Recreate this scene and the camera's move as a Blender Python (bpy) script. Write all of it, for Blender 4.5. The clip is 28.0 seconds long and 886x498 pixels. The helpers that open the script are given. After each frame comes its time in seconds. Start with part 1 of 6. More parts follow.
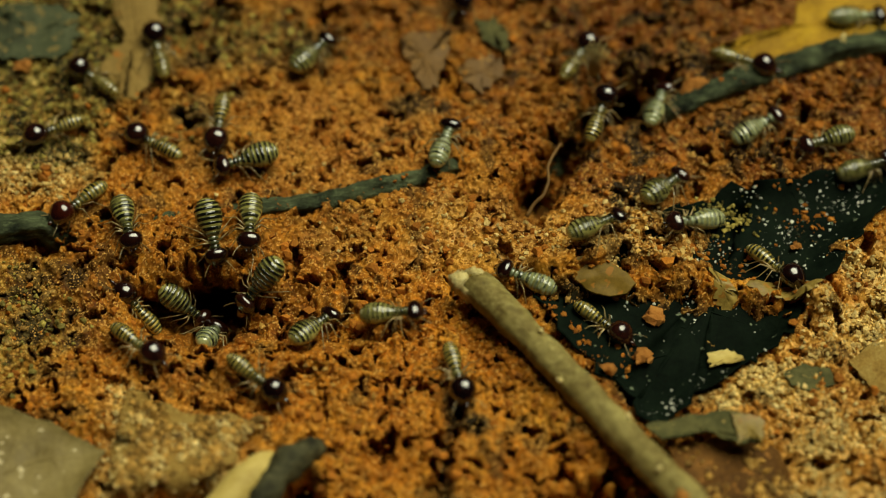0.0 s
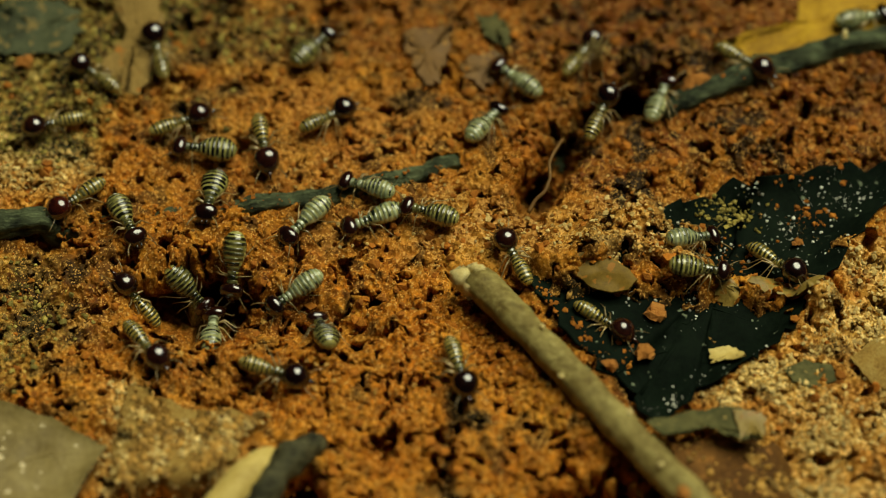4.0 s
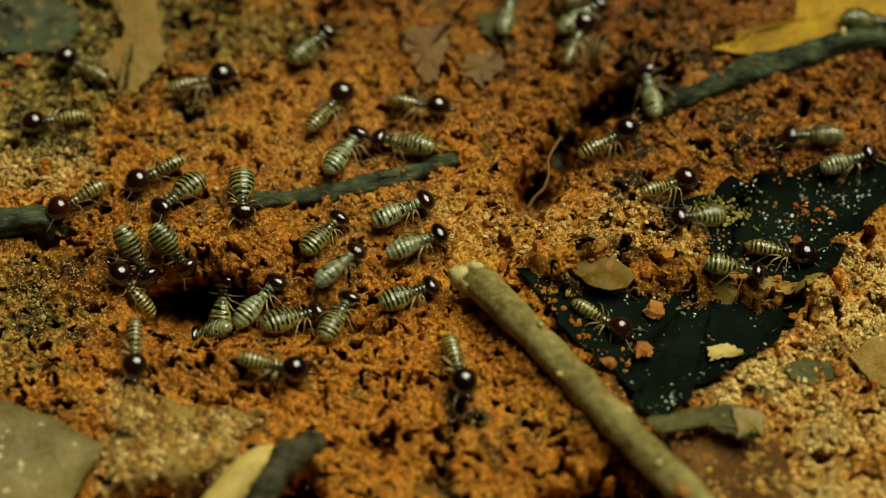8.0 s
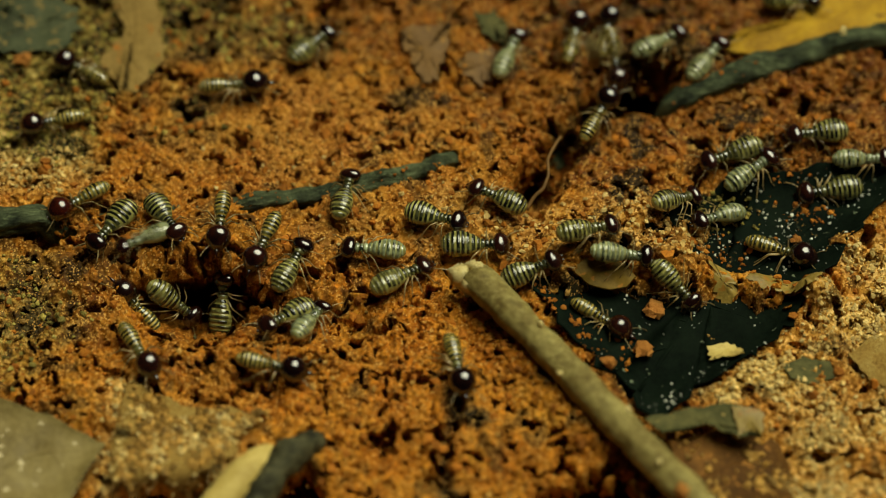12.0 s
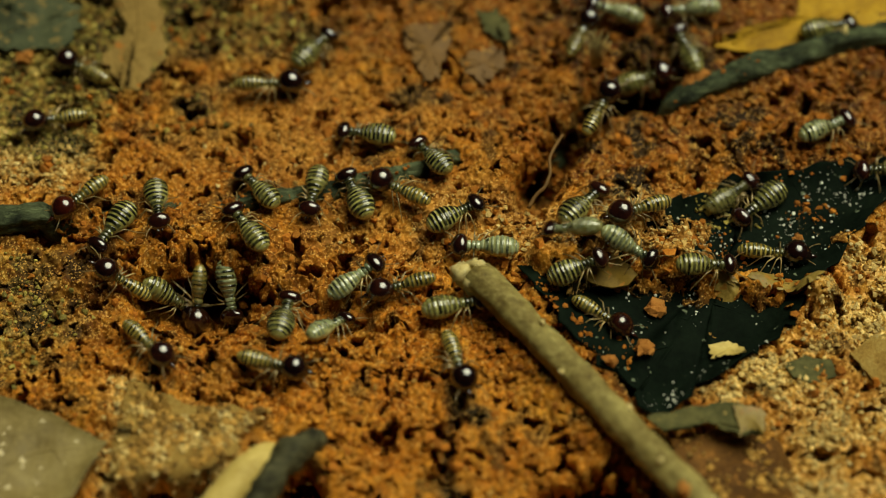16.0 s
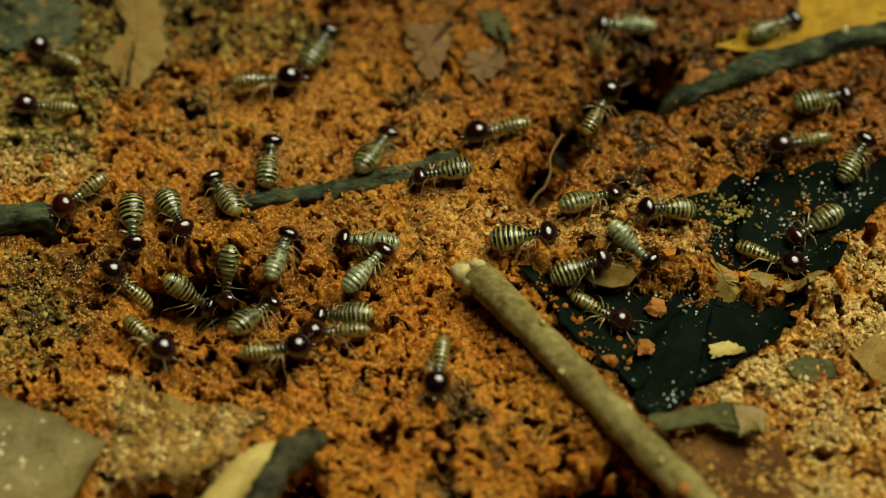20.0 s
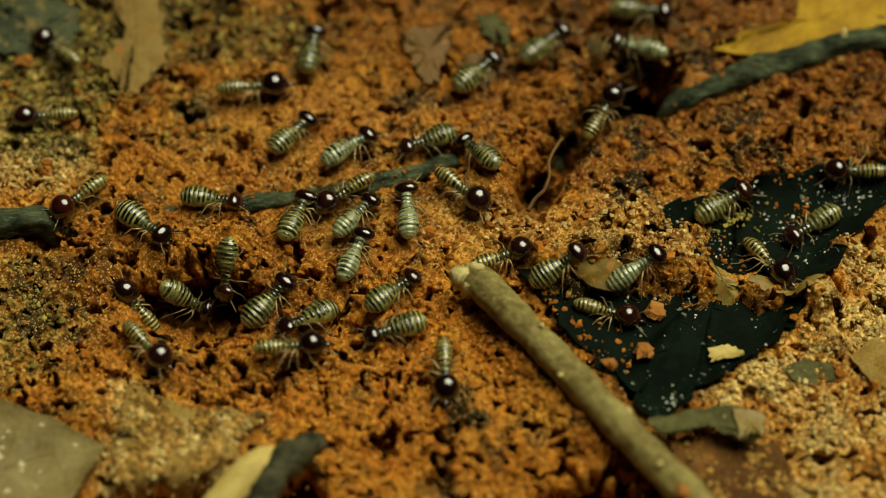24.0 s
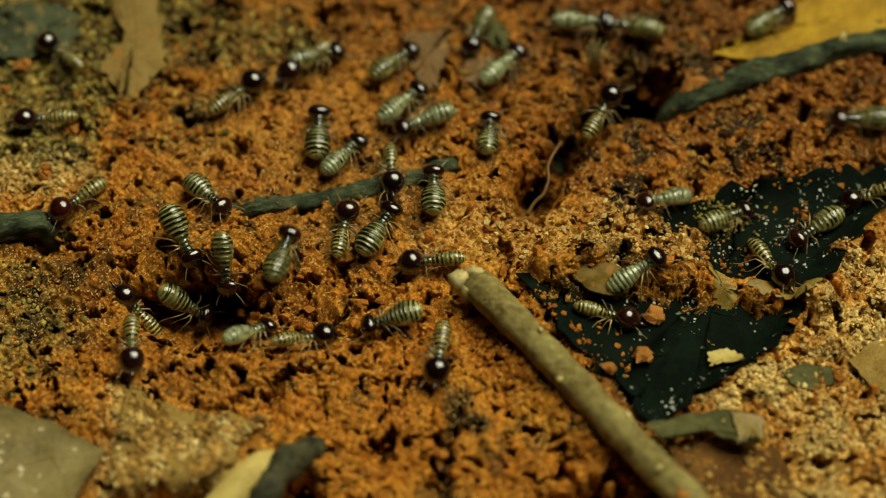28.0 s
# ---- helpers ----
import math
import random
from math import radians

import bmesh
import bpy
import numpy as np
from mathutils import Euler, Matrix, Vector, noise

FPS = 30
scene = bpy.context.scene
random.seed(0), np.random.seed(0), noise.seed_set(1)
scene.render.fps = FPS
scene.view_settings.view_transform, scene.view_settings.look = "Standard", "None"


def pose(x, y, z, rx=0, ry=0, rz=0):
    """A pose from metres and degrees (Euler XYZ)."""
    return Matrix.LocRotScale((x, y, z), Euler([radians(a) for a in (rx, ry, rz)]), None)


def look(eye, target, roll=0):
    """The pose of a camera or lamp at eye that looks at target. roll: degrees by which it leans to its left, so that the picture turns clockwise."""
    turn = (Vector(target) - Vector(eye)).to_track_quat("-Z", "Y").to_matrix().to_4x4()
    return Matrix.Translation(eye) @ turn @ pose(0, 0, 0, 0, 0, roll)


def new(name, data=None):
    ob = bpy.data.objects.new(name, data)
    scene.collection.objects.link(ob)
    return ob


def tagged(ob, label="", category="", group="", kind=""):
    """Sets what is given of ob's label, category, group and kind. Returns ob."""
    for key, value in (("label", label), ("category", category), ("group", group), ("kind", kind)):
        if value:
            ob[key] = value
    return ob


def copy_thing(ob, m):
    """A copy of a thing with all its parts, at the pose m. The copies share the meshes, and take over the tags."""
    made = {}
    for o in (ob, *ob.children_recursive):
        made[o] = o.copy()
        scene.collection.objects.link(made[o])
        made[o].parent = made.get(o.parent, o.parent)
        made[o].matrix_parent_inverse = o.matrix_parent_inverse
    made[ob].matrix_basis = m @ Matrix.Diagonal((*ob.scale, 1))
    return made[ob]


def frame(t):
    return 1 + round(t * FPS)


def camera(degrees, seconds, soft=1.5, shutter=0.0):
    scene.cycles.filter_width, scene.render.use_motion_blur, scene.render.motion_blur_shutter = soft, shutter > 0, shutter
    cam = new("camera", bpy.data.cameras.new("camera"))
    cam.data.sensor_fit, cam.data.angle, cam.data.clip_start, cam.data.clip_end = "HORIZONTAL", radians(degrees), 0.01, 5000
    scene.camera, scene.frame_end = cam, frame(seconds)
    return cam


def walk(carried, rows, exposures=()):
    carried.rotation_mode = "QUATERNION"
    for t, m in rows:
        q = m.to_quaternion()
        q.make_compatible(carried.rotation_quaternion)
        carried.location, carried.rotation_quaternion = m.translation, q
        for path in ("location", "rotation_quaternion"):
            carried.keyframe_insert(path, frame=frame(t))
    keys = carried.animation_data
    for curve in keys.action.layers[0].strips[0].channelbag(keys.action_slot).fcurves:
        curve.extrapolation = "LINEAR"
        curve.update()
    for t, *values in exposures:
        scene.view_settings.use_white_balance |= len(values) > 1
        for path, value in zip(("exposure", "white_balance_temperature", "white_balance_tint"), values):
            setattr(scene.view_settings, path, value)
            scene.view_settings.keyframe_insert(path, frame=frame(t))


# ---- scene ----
MM = 0.001   # all sizes below are in millimetres

# ---- camera: a macro lens 178 mm from the soil, looking 55 degrees down, sagging by a fraction of a degree ----
cam = camera(20, 28.0, 1.0, 0.5)
cam.data.dof.use_dof = True
cam.data.dof.focus_distance = 176.5 * MM
cam.data.dof.aperture_fstop = 15.5
EYE = (0.0, -101.98 * MM, 145.65 * MM)
AIM = (
    (0, -0.000, 0.000),
    (1, -0.000, 0.011),
    (2, -0.062, -0.033),
    (2.5, -0.062, -0.128),
    (3, -0.088, -0.225),
    (3.5, -0.114, -0.299),
    (5.5, -0.071, -0.439),
    (6, -0.062, -0.449),
    (7, -0.000, -0.491),
    (8, -0.000, -0.523),
    (9, 0.043, -0.449),
    (10, 0.026, -0.523),
    (11, -0.000, -0.544),
    (12, 0.009, -0.587),
    (12.5, -0.000, -0.608),
    (14.5, -0.062, -0.674),
    (15, -0.088, -0.674),
    (16, -0.114, -0.737),
    (17, -0.123, -0.747),
    (18, -0.133, -0.779),
    (19, -0.123, -0.823),
    (20, -0.123, -0.747),
    (21, -0.115, -0.598),
    (21.5, -0.062, -0.598),
    (23.5, -0.062, -0.470),
    (24, -0.062, -0.449),
    (25, -0.053, -0.374),
    (26, -0.000, -0.246),
    (26.5, -0.000, -0.160),
    (27, -0.000, -0.097),
    (28, -0.000, -0.086),
)
walk(cam, [(t, look(EYE, (x * MM, y * MM, 0.0))) for t, x, y in AIM], [(0.0, 0.0, 6500, 10), (28.0, 0.0, 6500, 10)])

# ---- light: a pale sky seen through a wide gap in the canopy, high and a little behind the subject ----
world = bpy.data.worlds.new("sky")
scene.world = world
world.use_nodes = True
sky = world.node_tree.nodes.new("ShaderNodeTexSky")
sky.sky_type, sky.sun_disc = "NISHITA", False
SUN_ELEVATION, SUN_TURN = 63.0, 48.0
sky.sun_elevation, sky.sun_rotation = radians(SUN_ELEVATION), radians(SUN_TURN)
world.node_tree.links.new(sky.outputs[0], world.node_tree.nodes["Background"].inputs[0])
world.node_tree.nodes["Background"].inputs[1].default_value = 0.0014
sun = new("sun", bpy.data.lights.new("sun", "SUN"))
sun.data.energy, sun.data.angle, sun.data.color = 3.3, radians(46.0), (1.0, 0.985, 0.70)
_e, _r = radians(SUN_ELEVATION), radians(SUN_TURN)
sun.matrix_world = look((math.sin(_r) * math.cos(_e), math.cos(_r) * math.cos(_e), math.sin(_e)), (0, 0, 0))

# ---- materials ----
def links(mat):
    mat.use_nodes = True
    nt = mat.node_tree
    return nt.nodes, nt.links, nt.nodes["Principled BSDF"]


def noise_node(nodes, lk, scale, detail=4.0, rough=0.6, kind="ShaderNodeTexNoise"):
    tc = nodes.new("ShaderNodeTexCoord")
    n = nodes.new(kind)
    lk.new(tc.outputs["Object"], n.inputs["Vector"])
    n.inputs["Scale"].default_value = scale
    if kind == "ShaderNodeTexNoise":
        n.inputs["Detail"].default_value, n.inputs["Roughness"].default_value = detail, rough
    return n


def ramp(nodes, lk, fac, stops):
    r = nodes.new("ShaderNodeValToRGB")
    lk.new(fac, r.inputs[0])
    while len(r.color_ramp.elements) < len(stops):
        r.color_ramp.elements.new(0.5)
    for e, (at, c) in zip(r.color_ramp.elements, stops):
        e.position, e.color = at, (*c, 1.0)
    return r.outputs[0]


def blend(nodes, lk, fac, a, b, how="MIX"):
    m = nodes.new("ShaderNodeMix")
    m.data_type, m.blend_type = "RGBA", how
    for socket, value in ((m.inputs[0], fac), (m.inputs[6], a), (m.inputs[7], b)):
        if isinstance(value, (int, float)):
            socket.default_value = value
        elif isinstance(value, tuple):
            socket.default_value = (*value, 1.0)
        else:
            lk.new(value, socket)
    return m.outputs[2]


def relief_bump(nodes, lk, bsdf, height, strength, distance):
    b = nodes.new("ShaderNodeBump")
    b.inputs["Strength"].default_value, b.inputs["Distance"].default_value = strength, distance * MM
    lk.new(height, b.inputs["Height"])
    lk.new(b.outputs[0], bsdf.inputs["Normal"])


def grainy(name, dark, mid, light, size, rough=0.8, bump=0.06, spec=0.3, random_tint=0.0, island=False):
    """A mottled matt surface: colour at two scales (size in mm) and fine relief."""
    mat = bpy.data.materials.new(name)
    nodes, lk, bsdf = links(mat)
    big = noise_node(nodes, lk, 1000.0 / size, 3.0)
    fine = noise_node(nodes, lk, 7000.0 / size, 5.0, 0.7)
    col = ramp(nodes, lk, big.outputs[0], ((0.3, dark), (0.5, mid), (0.72, light)))
    col2 = ramp(nodes, lk, fine.outputs[0], ((0.3, dark), (0.5, mid), (0.7, light)))
    col = blend(nodes, lk, 0.5, col, col2)
    if random_tint:
        if island:
            rnd = nodes.new("ShaderNodeNewGeometry").outputs["Random Per Island"]
        else:
            rnd = nodes.new("ShaderNodeObjectInfo").outputs["Random"]
        tint = ramp(nodes, lk, rnd, ((0.0, (1 - random_tint,) * 3), (1.0, (1 + random_tint,) * 3)))
        col = blend(nodes, lk, 1.0, col, tint, "MULTIPLY")
    lk.new(col, bsdf.inputs["Base Color"])
    bsdf.inputs["Roughness"].default_value = rough
    bsdf.inputs["Specular IOR Level"].default_value = spec
    relief_bump(nodes, lk, bsdf, fine.outputs[0], 0.9, bump)
    return mat


def soil_material():
    """Rust-brown crumbly clay; four vertex attributes lead over to sand, algae, dark humus and darker, smoother clay.
    """
    mat = bpy.data.materials.new("soil")
    nodes, lk, bsdf = links(mat)
    big = noise_node(nodes, lk, 170.0, 4.0)
    mid = noise_node(nodes, lk, 1000.0, 5.0, 0.75)
    fine = noise_node(nodes, lk, 6500.0, 4.0, 0.75)
    dust = noise_node(nodes, lk, 420.0, 5.0, 0.7)
    cell = noise_node(nodes, lk, 3800.0, kind="ShaderNodeTexVoronoi")
    grit = noise_node(nodes, lk, 9000.0, kind="ShaderNodeTexVoronoi")
    red = ramp(nodes, lk, mid.outputs[0], ((0.3, (0.0855, 0.0277, 0.0021)), (0.47, (0.342, 0.103, 0.0066)), (0.68, (0.57, 0.2242, 0.0174))))
    red = blend(nodes, lk, 0.35, red, ramp(nodes, lk, big.outputs[0], ((0.35, (0.3534, 0.0954, 0.0042)), (0.65, (0.456, 0.2051, 0.0142)))))
    red = blend(nodes, lk, ramp(nodes, lk, dust.outputs[0], ((0.46, (0, 0, 0)), (0.70, (0.6, 0.6, 0.6)))), red, (0.5928, 0.2862, 0.0312))
    sand = ramp(nodes, lk, cell.outputs["Color"], ((0.15, (0.22, 0.10, 0.013)), (0.5, (0.58, 0.36, 0.075)), (0.85, (0.84, 0.64, 0.25))))
    alga = ramp(nodes, lk, mid.outputs[0], ((0.43, (0.006, 0.010, 0.005)), (0.51, (0.13, 0.115, 0.022)), (0.57, (0.36, 0.28, 0.06)), (0.65, (0.72, 0.62, 0.24))))
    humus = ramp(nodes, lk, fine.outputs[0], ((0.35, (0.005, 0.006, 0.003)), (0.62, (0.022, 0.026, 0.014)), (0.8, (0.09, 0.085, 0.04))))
    col = red
    for name, other in (("tan", sand), ("moss", alga), ("humus", humus)):
        at = nodes.new("ShaderNodeAttribute")
        at.attribute_name = name
        col = blend(nodes, lk, at.outputs["Fac"], col, other)
    # multiplies the soil colour down to about a third; roughness drops below
    deep_tone = nodes.new("ShaderNodeAttribute")
    deep_tone.attribute_name = "darker"
    col = blend(nodes, lk, deep_tone.outputs["Fac"], col, blend(nodes, lk, 1.0, col, (0.37, 0.275, 0.18), "MULTIPLY"))
    grain = ramp(nodes, lk, cell.outputs["Color"], ((0.1, (0.5, 0.47, 0.42)), (0.5, (0.95, 0.95, 0.95)), (0.9, (1.45, 1.48, 1.5))))
    col = blend(nodes, lk, 1.0, col, grain, "MULTIPLY")
    spark = ramp(nodes, lk, grit.outputs["Color"], ((0.72, (0, 0, 0)), (0.82, (0.75, 0.75, 0.75))))
    col = blend(nodes, lk, spark, col, (0.744, 0.405, 0.0936))
    lk.new(col, bsdf.inputs["Base Color"])
    rr = nodes.new("ShaderNodeMapRange")
    lk.new(deep_tone.outputs["Fac"], rr.inputs[0])
    rr.inputs[3].default_value, rr.inputs[4].default_value = 0.8, 0.45
    lk.new(rr.outputs[0], bsdf.inputs["Roughness"])
    bsdf.inputs["Specular IOR Level"].default_value = 0.12
    height = blend(nodes, lk, 0.5, fine.outputs[0], cell.outputs["Distance"])
    relief_bump(nodes, lk, bsdf, height, 1.0, 0.09)
    return mat


def leaf_material(name, dark, mid, light, rough=0.5, vein=0.0, spot=(0, 0, 0), spots=0.0, spec=0.25):
    mat = bpy.data.materials.new(name)
    nodes, lk, bsdf = links(mat)
    big = noise_node(nodes, lk, 220.0, 4.0)
    fine = noise_node(nodes, lk, 2500.0, 5.0, 0.7)
    col = ramp(nodes, lk, big.outputs[0], ((0.3, dark), (0.5, mid), (0.7, light)))
    col = blend(nodes, lk, 0.4, col, ramp(nodes, lk, fine.outputs[0], ((0.3, dark), (0.7, light))))
    if spots:
        sp = noise_node(nodes, lk, 1300.0, 2.0)
        col = blend(nodes, lk, ramp(nodes, lk, sp.outputs[0], ((spots, (0, 0, 0)), (spots + 0.04, (1, 1, 1)))), col, spot)
    lk.new(col, bsdf.inputs["Base Color"])
    rr = nodes.new("ShaderNodeMapRange")
    lk.new(fine.outputs[0], rr.inputs[0])
    rr.inputs[3].default_value, rr.inputs[4].default_value = rough - 0.15, min(1.0, rough + 0.2)
    bsdf.inputs["Specular IOR Level"].default_value = spec
    lk.new(rr.outputs[0], bsdf.inputs["Roughness"])
    height = fine.outputs[0]
    if vein:
        tc = nodes.new("ShaderNodeTexCoord")
        w = nodes.new("ShaderNodeTexWave")
        lk.new(tc.outputs["Object"], w.inputs["Vector"])
        w.inputs["Scale"].default_value, w.inputs["Distortion"].default_value = 260.0, 3.0
        height = blend(nodes, lk, vein, fine.outputs[0], w.outputs["Color"])
    relief_bump(nodes, lk, bsdf, height, 0.7, 0.06)
    return mat


def bark_material(name, dark, mid, light, stretch, scale=900.0, rough=0.7, bump=0.12):
    """Bark or rootskin: streaks along the stem (its local x)."""
    mat = bpy.data.materials.new(name)
    nodes, lk, bsdf = links(mat)
    tc = nodes.new("ShaderNodeTexCoord")
    mp = nodes.new("ShaderNodeMapping")
    mp.inputs["Scale"].default_value = stretch
    lk.new(tc.outputs["Object"], mp.inputs["Vector"])
    n = nodes.new("ShaderNodeTexNoise")
    lk.new(mp.outputs[0], n.inputs["Vector"])
    n.inputs["Scale"].default_value, n.inputs["Detail"].default_value, n.inputs["Roughness"].default_value = scale, 5.0, 0.7
    spots = noise_node(nodes, lk, 420.0, 4.0)
    col = ramp(nodes, lk, n.outputs[0], ((0.3, dark), (0.52, mid), (0.72, light)))
    col = blend(nodes, lk, 0.4, col, ramp(nodes, lk, spots.outputs[0], ((0.35, dark), (0.65, light))))
    lk.new(col, bsdf.inputs["Base Color"])
    bsdf.inputs["Roughness"].default_value = rough
    bsdf.inputs["Specular IOR Level"].default_value = 0.2
    relief_bump(nodes, lk, bsdf, n.outputs[0], 1.0, bump)
    return mat


def chitin(name, a, b, rough=0.15, spec=0.5, tint=0.25, coat=0.0, grain=1800.0, low=0.35, high=0.65, wrinkle=0.05):
    """Insect skin: glossy and mottled, every animal with blotches of its own."""
    mat = bpy.data.materials.new(name)
    nodes, lk, bsdf = links(mat)
    n = noise_node(nodes, lk, grain, 3.0)
    rnd = nodes.new("ShaderNodeObjectInfo").outputs["Random"]
    shift = nodes.new("ShaderNodeVectorMath")
    shift.operation = "ADD"
    lk.new(nodes["Texture Coordinate"].outputs["Object"], shift.inputs[0])
    lk.new(rnd, shift.inputs[1])
    lk.new(shift.outputs[0], n.inputs["Vector"])
    col = ramp(nodes, lk, n.outputs[0], ((low, a), (high, b)))
    col = blend(nodes, lk, 1.0, col, ramp(nodes, lk, rnd, ((0, (1 - tint, 1 - tint, 1 - tint)), (1, (1 + tint, 1 + tint, 1 + tint)))), "MULTIPLY")
    lk.new(col, bsdf.inputs["Base Color"])
    bsdf.inputs["Roughness"].default_value = rough
    bsdf.inputs["Specular IOR Level"].default_value = spec
    bsdf.inputs["Coat Weight"].default_value, bsdf.inputs["Coat Roughness"].default_value = coat, 0.08
    fine = noise_node(nodes, lk, 3600.0, 3.0)
    relief_bump(nodes, lk, bsdf, blend(nodes, lk, 0.35, fine.outputs[0], n.outputs[0]), 0.8, wrinkle)
    return mat


SOIL = soil_material()
CRUMB = grainy("soil_crumb", (0.1596, 0.0477, 0.0042), (0.3762, 0.124, 0.0104), (0.5472, 0.229, 0.0229), 0.9, 0.85, 0.05, 0.25, 0.35, True)
SAND = grainy("sand_grain", (0.30, 0.155, 0.03), (0.58, 0.40, 0.12), (0.80, 0.67, 0.32), 0.8, 0.6, 0.03, 0.3, 0.4, True)
MOLD = grainy("pale_speck", (0.35, 0.36, 0.28), (0.6, 0.6, 0.5), (0.75, 0.75, 0.66), 0.5, 0.7, 0.03, 0.4, 0.4, True)
ORANGE = grainy("orange_clod", (0.22, 0.075, 0.013), (0.42, 0.165, 0.032), (0.55, 0.27, 0.065), 0.7, 0.85, 0.07, 0.15)
ROOT = bark_material("root_skin", (0.003, 0.005, 0.002), (0.017, 0.027, 0.011), (0.21, 0.25, 0.12), (0.35, 1.0, 1.0), 3000.0, 0.6, 0.3)
TWIG = bark_material("twig_bark", (0.075, 0.045, 0.010), (0.25, 0.19, 0.05), (0.50, 0.43, 0.15), (0.8, 1.0, 1.0), 1700.0, 0.6, 0.22)
PITH = grainy("twig_wood", (0.42, 0.29, 0.07), (0.74, 0.60, 0.24), (0.85, 0.77, 0.42), 0.8, 0.7, 0.12)
BLACK_LEAF = leaf_material("rotten_leaf", (0.0012, 0.0024, 0.0015), (0.003, 0.0062, 0.0038), (0.009, 0.016, 0.009), 0.7, 0.2, (0.16, 0.19, 0.12), 0.69, 0.03)
MOSS = grainy("moss_grain", (0.03, 0.035, 0.010), (0.26, 0.20, 0.035), (0.62, 0.52, 0.16), 0.5, 0.8, 0.03, 0.2, 0.6, True)
BIT = grainy("plant_bit", (0.06, 0.027, 0.0052), (0.336, 0.18, 0.0312), (0.72, 0.432, 0.104), 0.7, 0.7, 0.02, 0.3, 0.6, True)
BIT_STRAW = grainy("straw", (0.18, 0.12, 0.03), (0.40, 0.31, 0.11), (0.58, 0.48, 0.22), 0.6, 0.6, 0.02, 0.3)
GREY_LEAF = leaf_material("grey_leaf", (0.12, 0.082, 0.022), (0.24, 0.178, 0.058), (0.36, 0.285, 0.11), 0.5, 0.3, (0.62, 0.52, 0.30), 0.66)
YELLOW_LEAF = leaf_material("yellow_leaf", (0.18, 0.08, 0.006), (0.45, 0.245, 0.010), (0.62, 0.39, 0.025), 0.6, 0.2, (0.16, 0.07, 0.01), 0.64, 0.15)
TEAL_LEAF = leaf_material("teal_leaf", (0.010, 0.013, 0.006), (0.05, 0.062, 0.03), (0.13, 0.14, 0.07), 0.6, 0.3, (0.20, 0.15, 0.05), 0.58, 0.1)
TAN_LEAF = leaf_material("tan_leaf", (0.12, 0.072, 0.017), (0.27, 0.17, 0.045), (0.38, 0.255, 0.08), 0.7, 0.3, (0.34, 0.13, 0.02), 0.66, 0.1)
DRY_LEAF = grainy("dry_leaf", (0.11, 0.045, 0.008), (0.34, 0.205, 0.045), (0.50, 0.36, 0.11), 1.6, 0.8, 0.16, 0.15)
BROWN_LEAF = leaf_material("brown_leaf", (0.0264, 0.0099, 0.0016), (0.102, 0.0432, 0.0078), (0.24, 0.108, 0.0218), 0.7, 0.3, (0.312, 0.135, 0.026), 0.6, 0.12)
SCRAP = leaf_material("leaf_scrap", (0.084, 0.0405, 0.0094), (0.18, 0.0945, 0.026), (0.252, 0.135, 0.0416), 0.6, 0.3, (0.36, 0.18, 0.0312), 0.62)
HUSK = leaf_material("husk", (0.06, 0.0387, 0.0052), (0.156, 0.0972, 0.014), (0.276, 0.1665, 0.026), 0.5, 0.4, (0.324, 0.144, 0.0208), 0.6, 0.12)
OLIVE_LEAF = leaf_material("olive_leaf", (0.016, 0.018, 0.007), (0.06, 0.062, 0.022), (0.19, 0.17, 0.06), 0.7, 0.2, (0.36, 0.26, 0.08), 0.64, 0.1)
AMBER = leaf_material("amber_flake", (0.12, 0.07, 0.010), (0.29, 0.19, 0.036), (0.46, 0.34, 0.09), 0.35, 0.3, (0.34, 0.17, 0.03), 0.6)
CREAM = leaf_material("cream_flake", (0.38, 0.25, 0.045), (0.64, 0.47, 0.12), (0.76, 0.64, 0.25), 0.6)
STALK = bark_material("stalk_bark", (0.004, 0.004, 0.002), (0.032, 0.032, 0.015), (0.20, 0.185, 0.085), (0.6, 1.0, 1.0), 2200.0, 0.6, 0.25)
HEAD_DARK = chitin("head_dark", (0.006, 0.0016, 0.001), (0.022, 0.005, 0.002), 0.16, 0.8, 0.5, 1.0)
HEAD_RED = chitin("head_red", (0.018, 0.003, 0.0012), (0.05, 0.007, 0.0022), 0.16, 0.7, 0.2, 1.0)
BELLY = chitin("belly", (0.13, 0.12, 0.028), (0.42, 0.39, 0.11), 0.2, 0.7, 0.15, 1.0, 1400.0)
BELLY_PALE = chitin("belly_pale", (0.22, 0.21, 0.06), (0.46, 0.48, 0.22), 0.2, 0.7, 0.15, 1.0, 1400.0)
BELLY_YELLOW = chitin("belly_yellow", (0.22, 0.15, 0.02), (0.44, 0.34, 0.075), 0.2, 0.7, 0.15, 1.0, 1400.0)
PLATE = chitin("back_plate", (0.009, 0.011, 0.005), (0.16, 0.165, 0.065), 0.18, 0.9, 0.3, 1.0, 1100.0, 0.46, 0.74, 0.12)
PLATE_MID = chitin("back_plate_olive", (0.018, 0.019, 0.007), (0.22, 0.21, 0.07), 0.18, 0.9, 0.3, 1.0, 1100.0, 0.42, 0.68, 0.12)
PLATE_PALE = chitin("back_plate_pale", (0.022, 0.030, 0.016), (0.38, 0.43, 0.24), 0.18, 0.9, 0.2, 1.0, 900.0, 0.40, 0.56, 0.12)
LEG = chitin("leg_skin", (0.20, 0.13, 0.04), (0.42, 0.31, 0.13), 0.25, 0.7, 0.3)

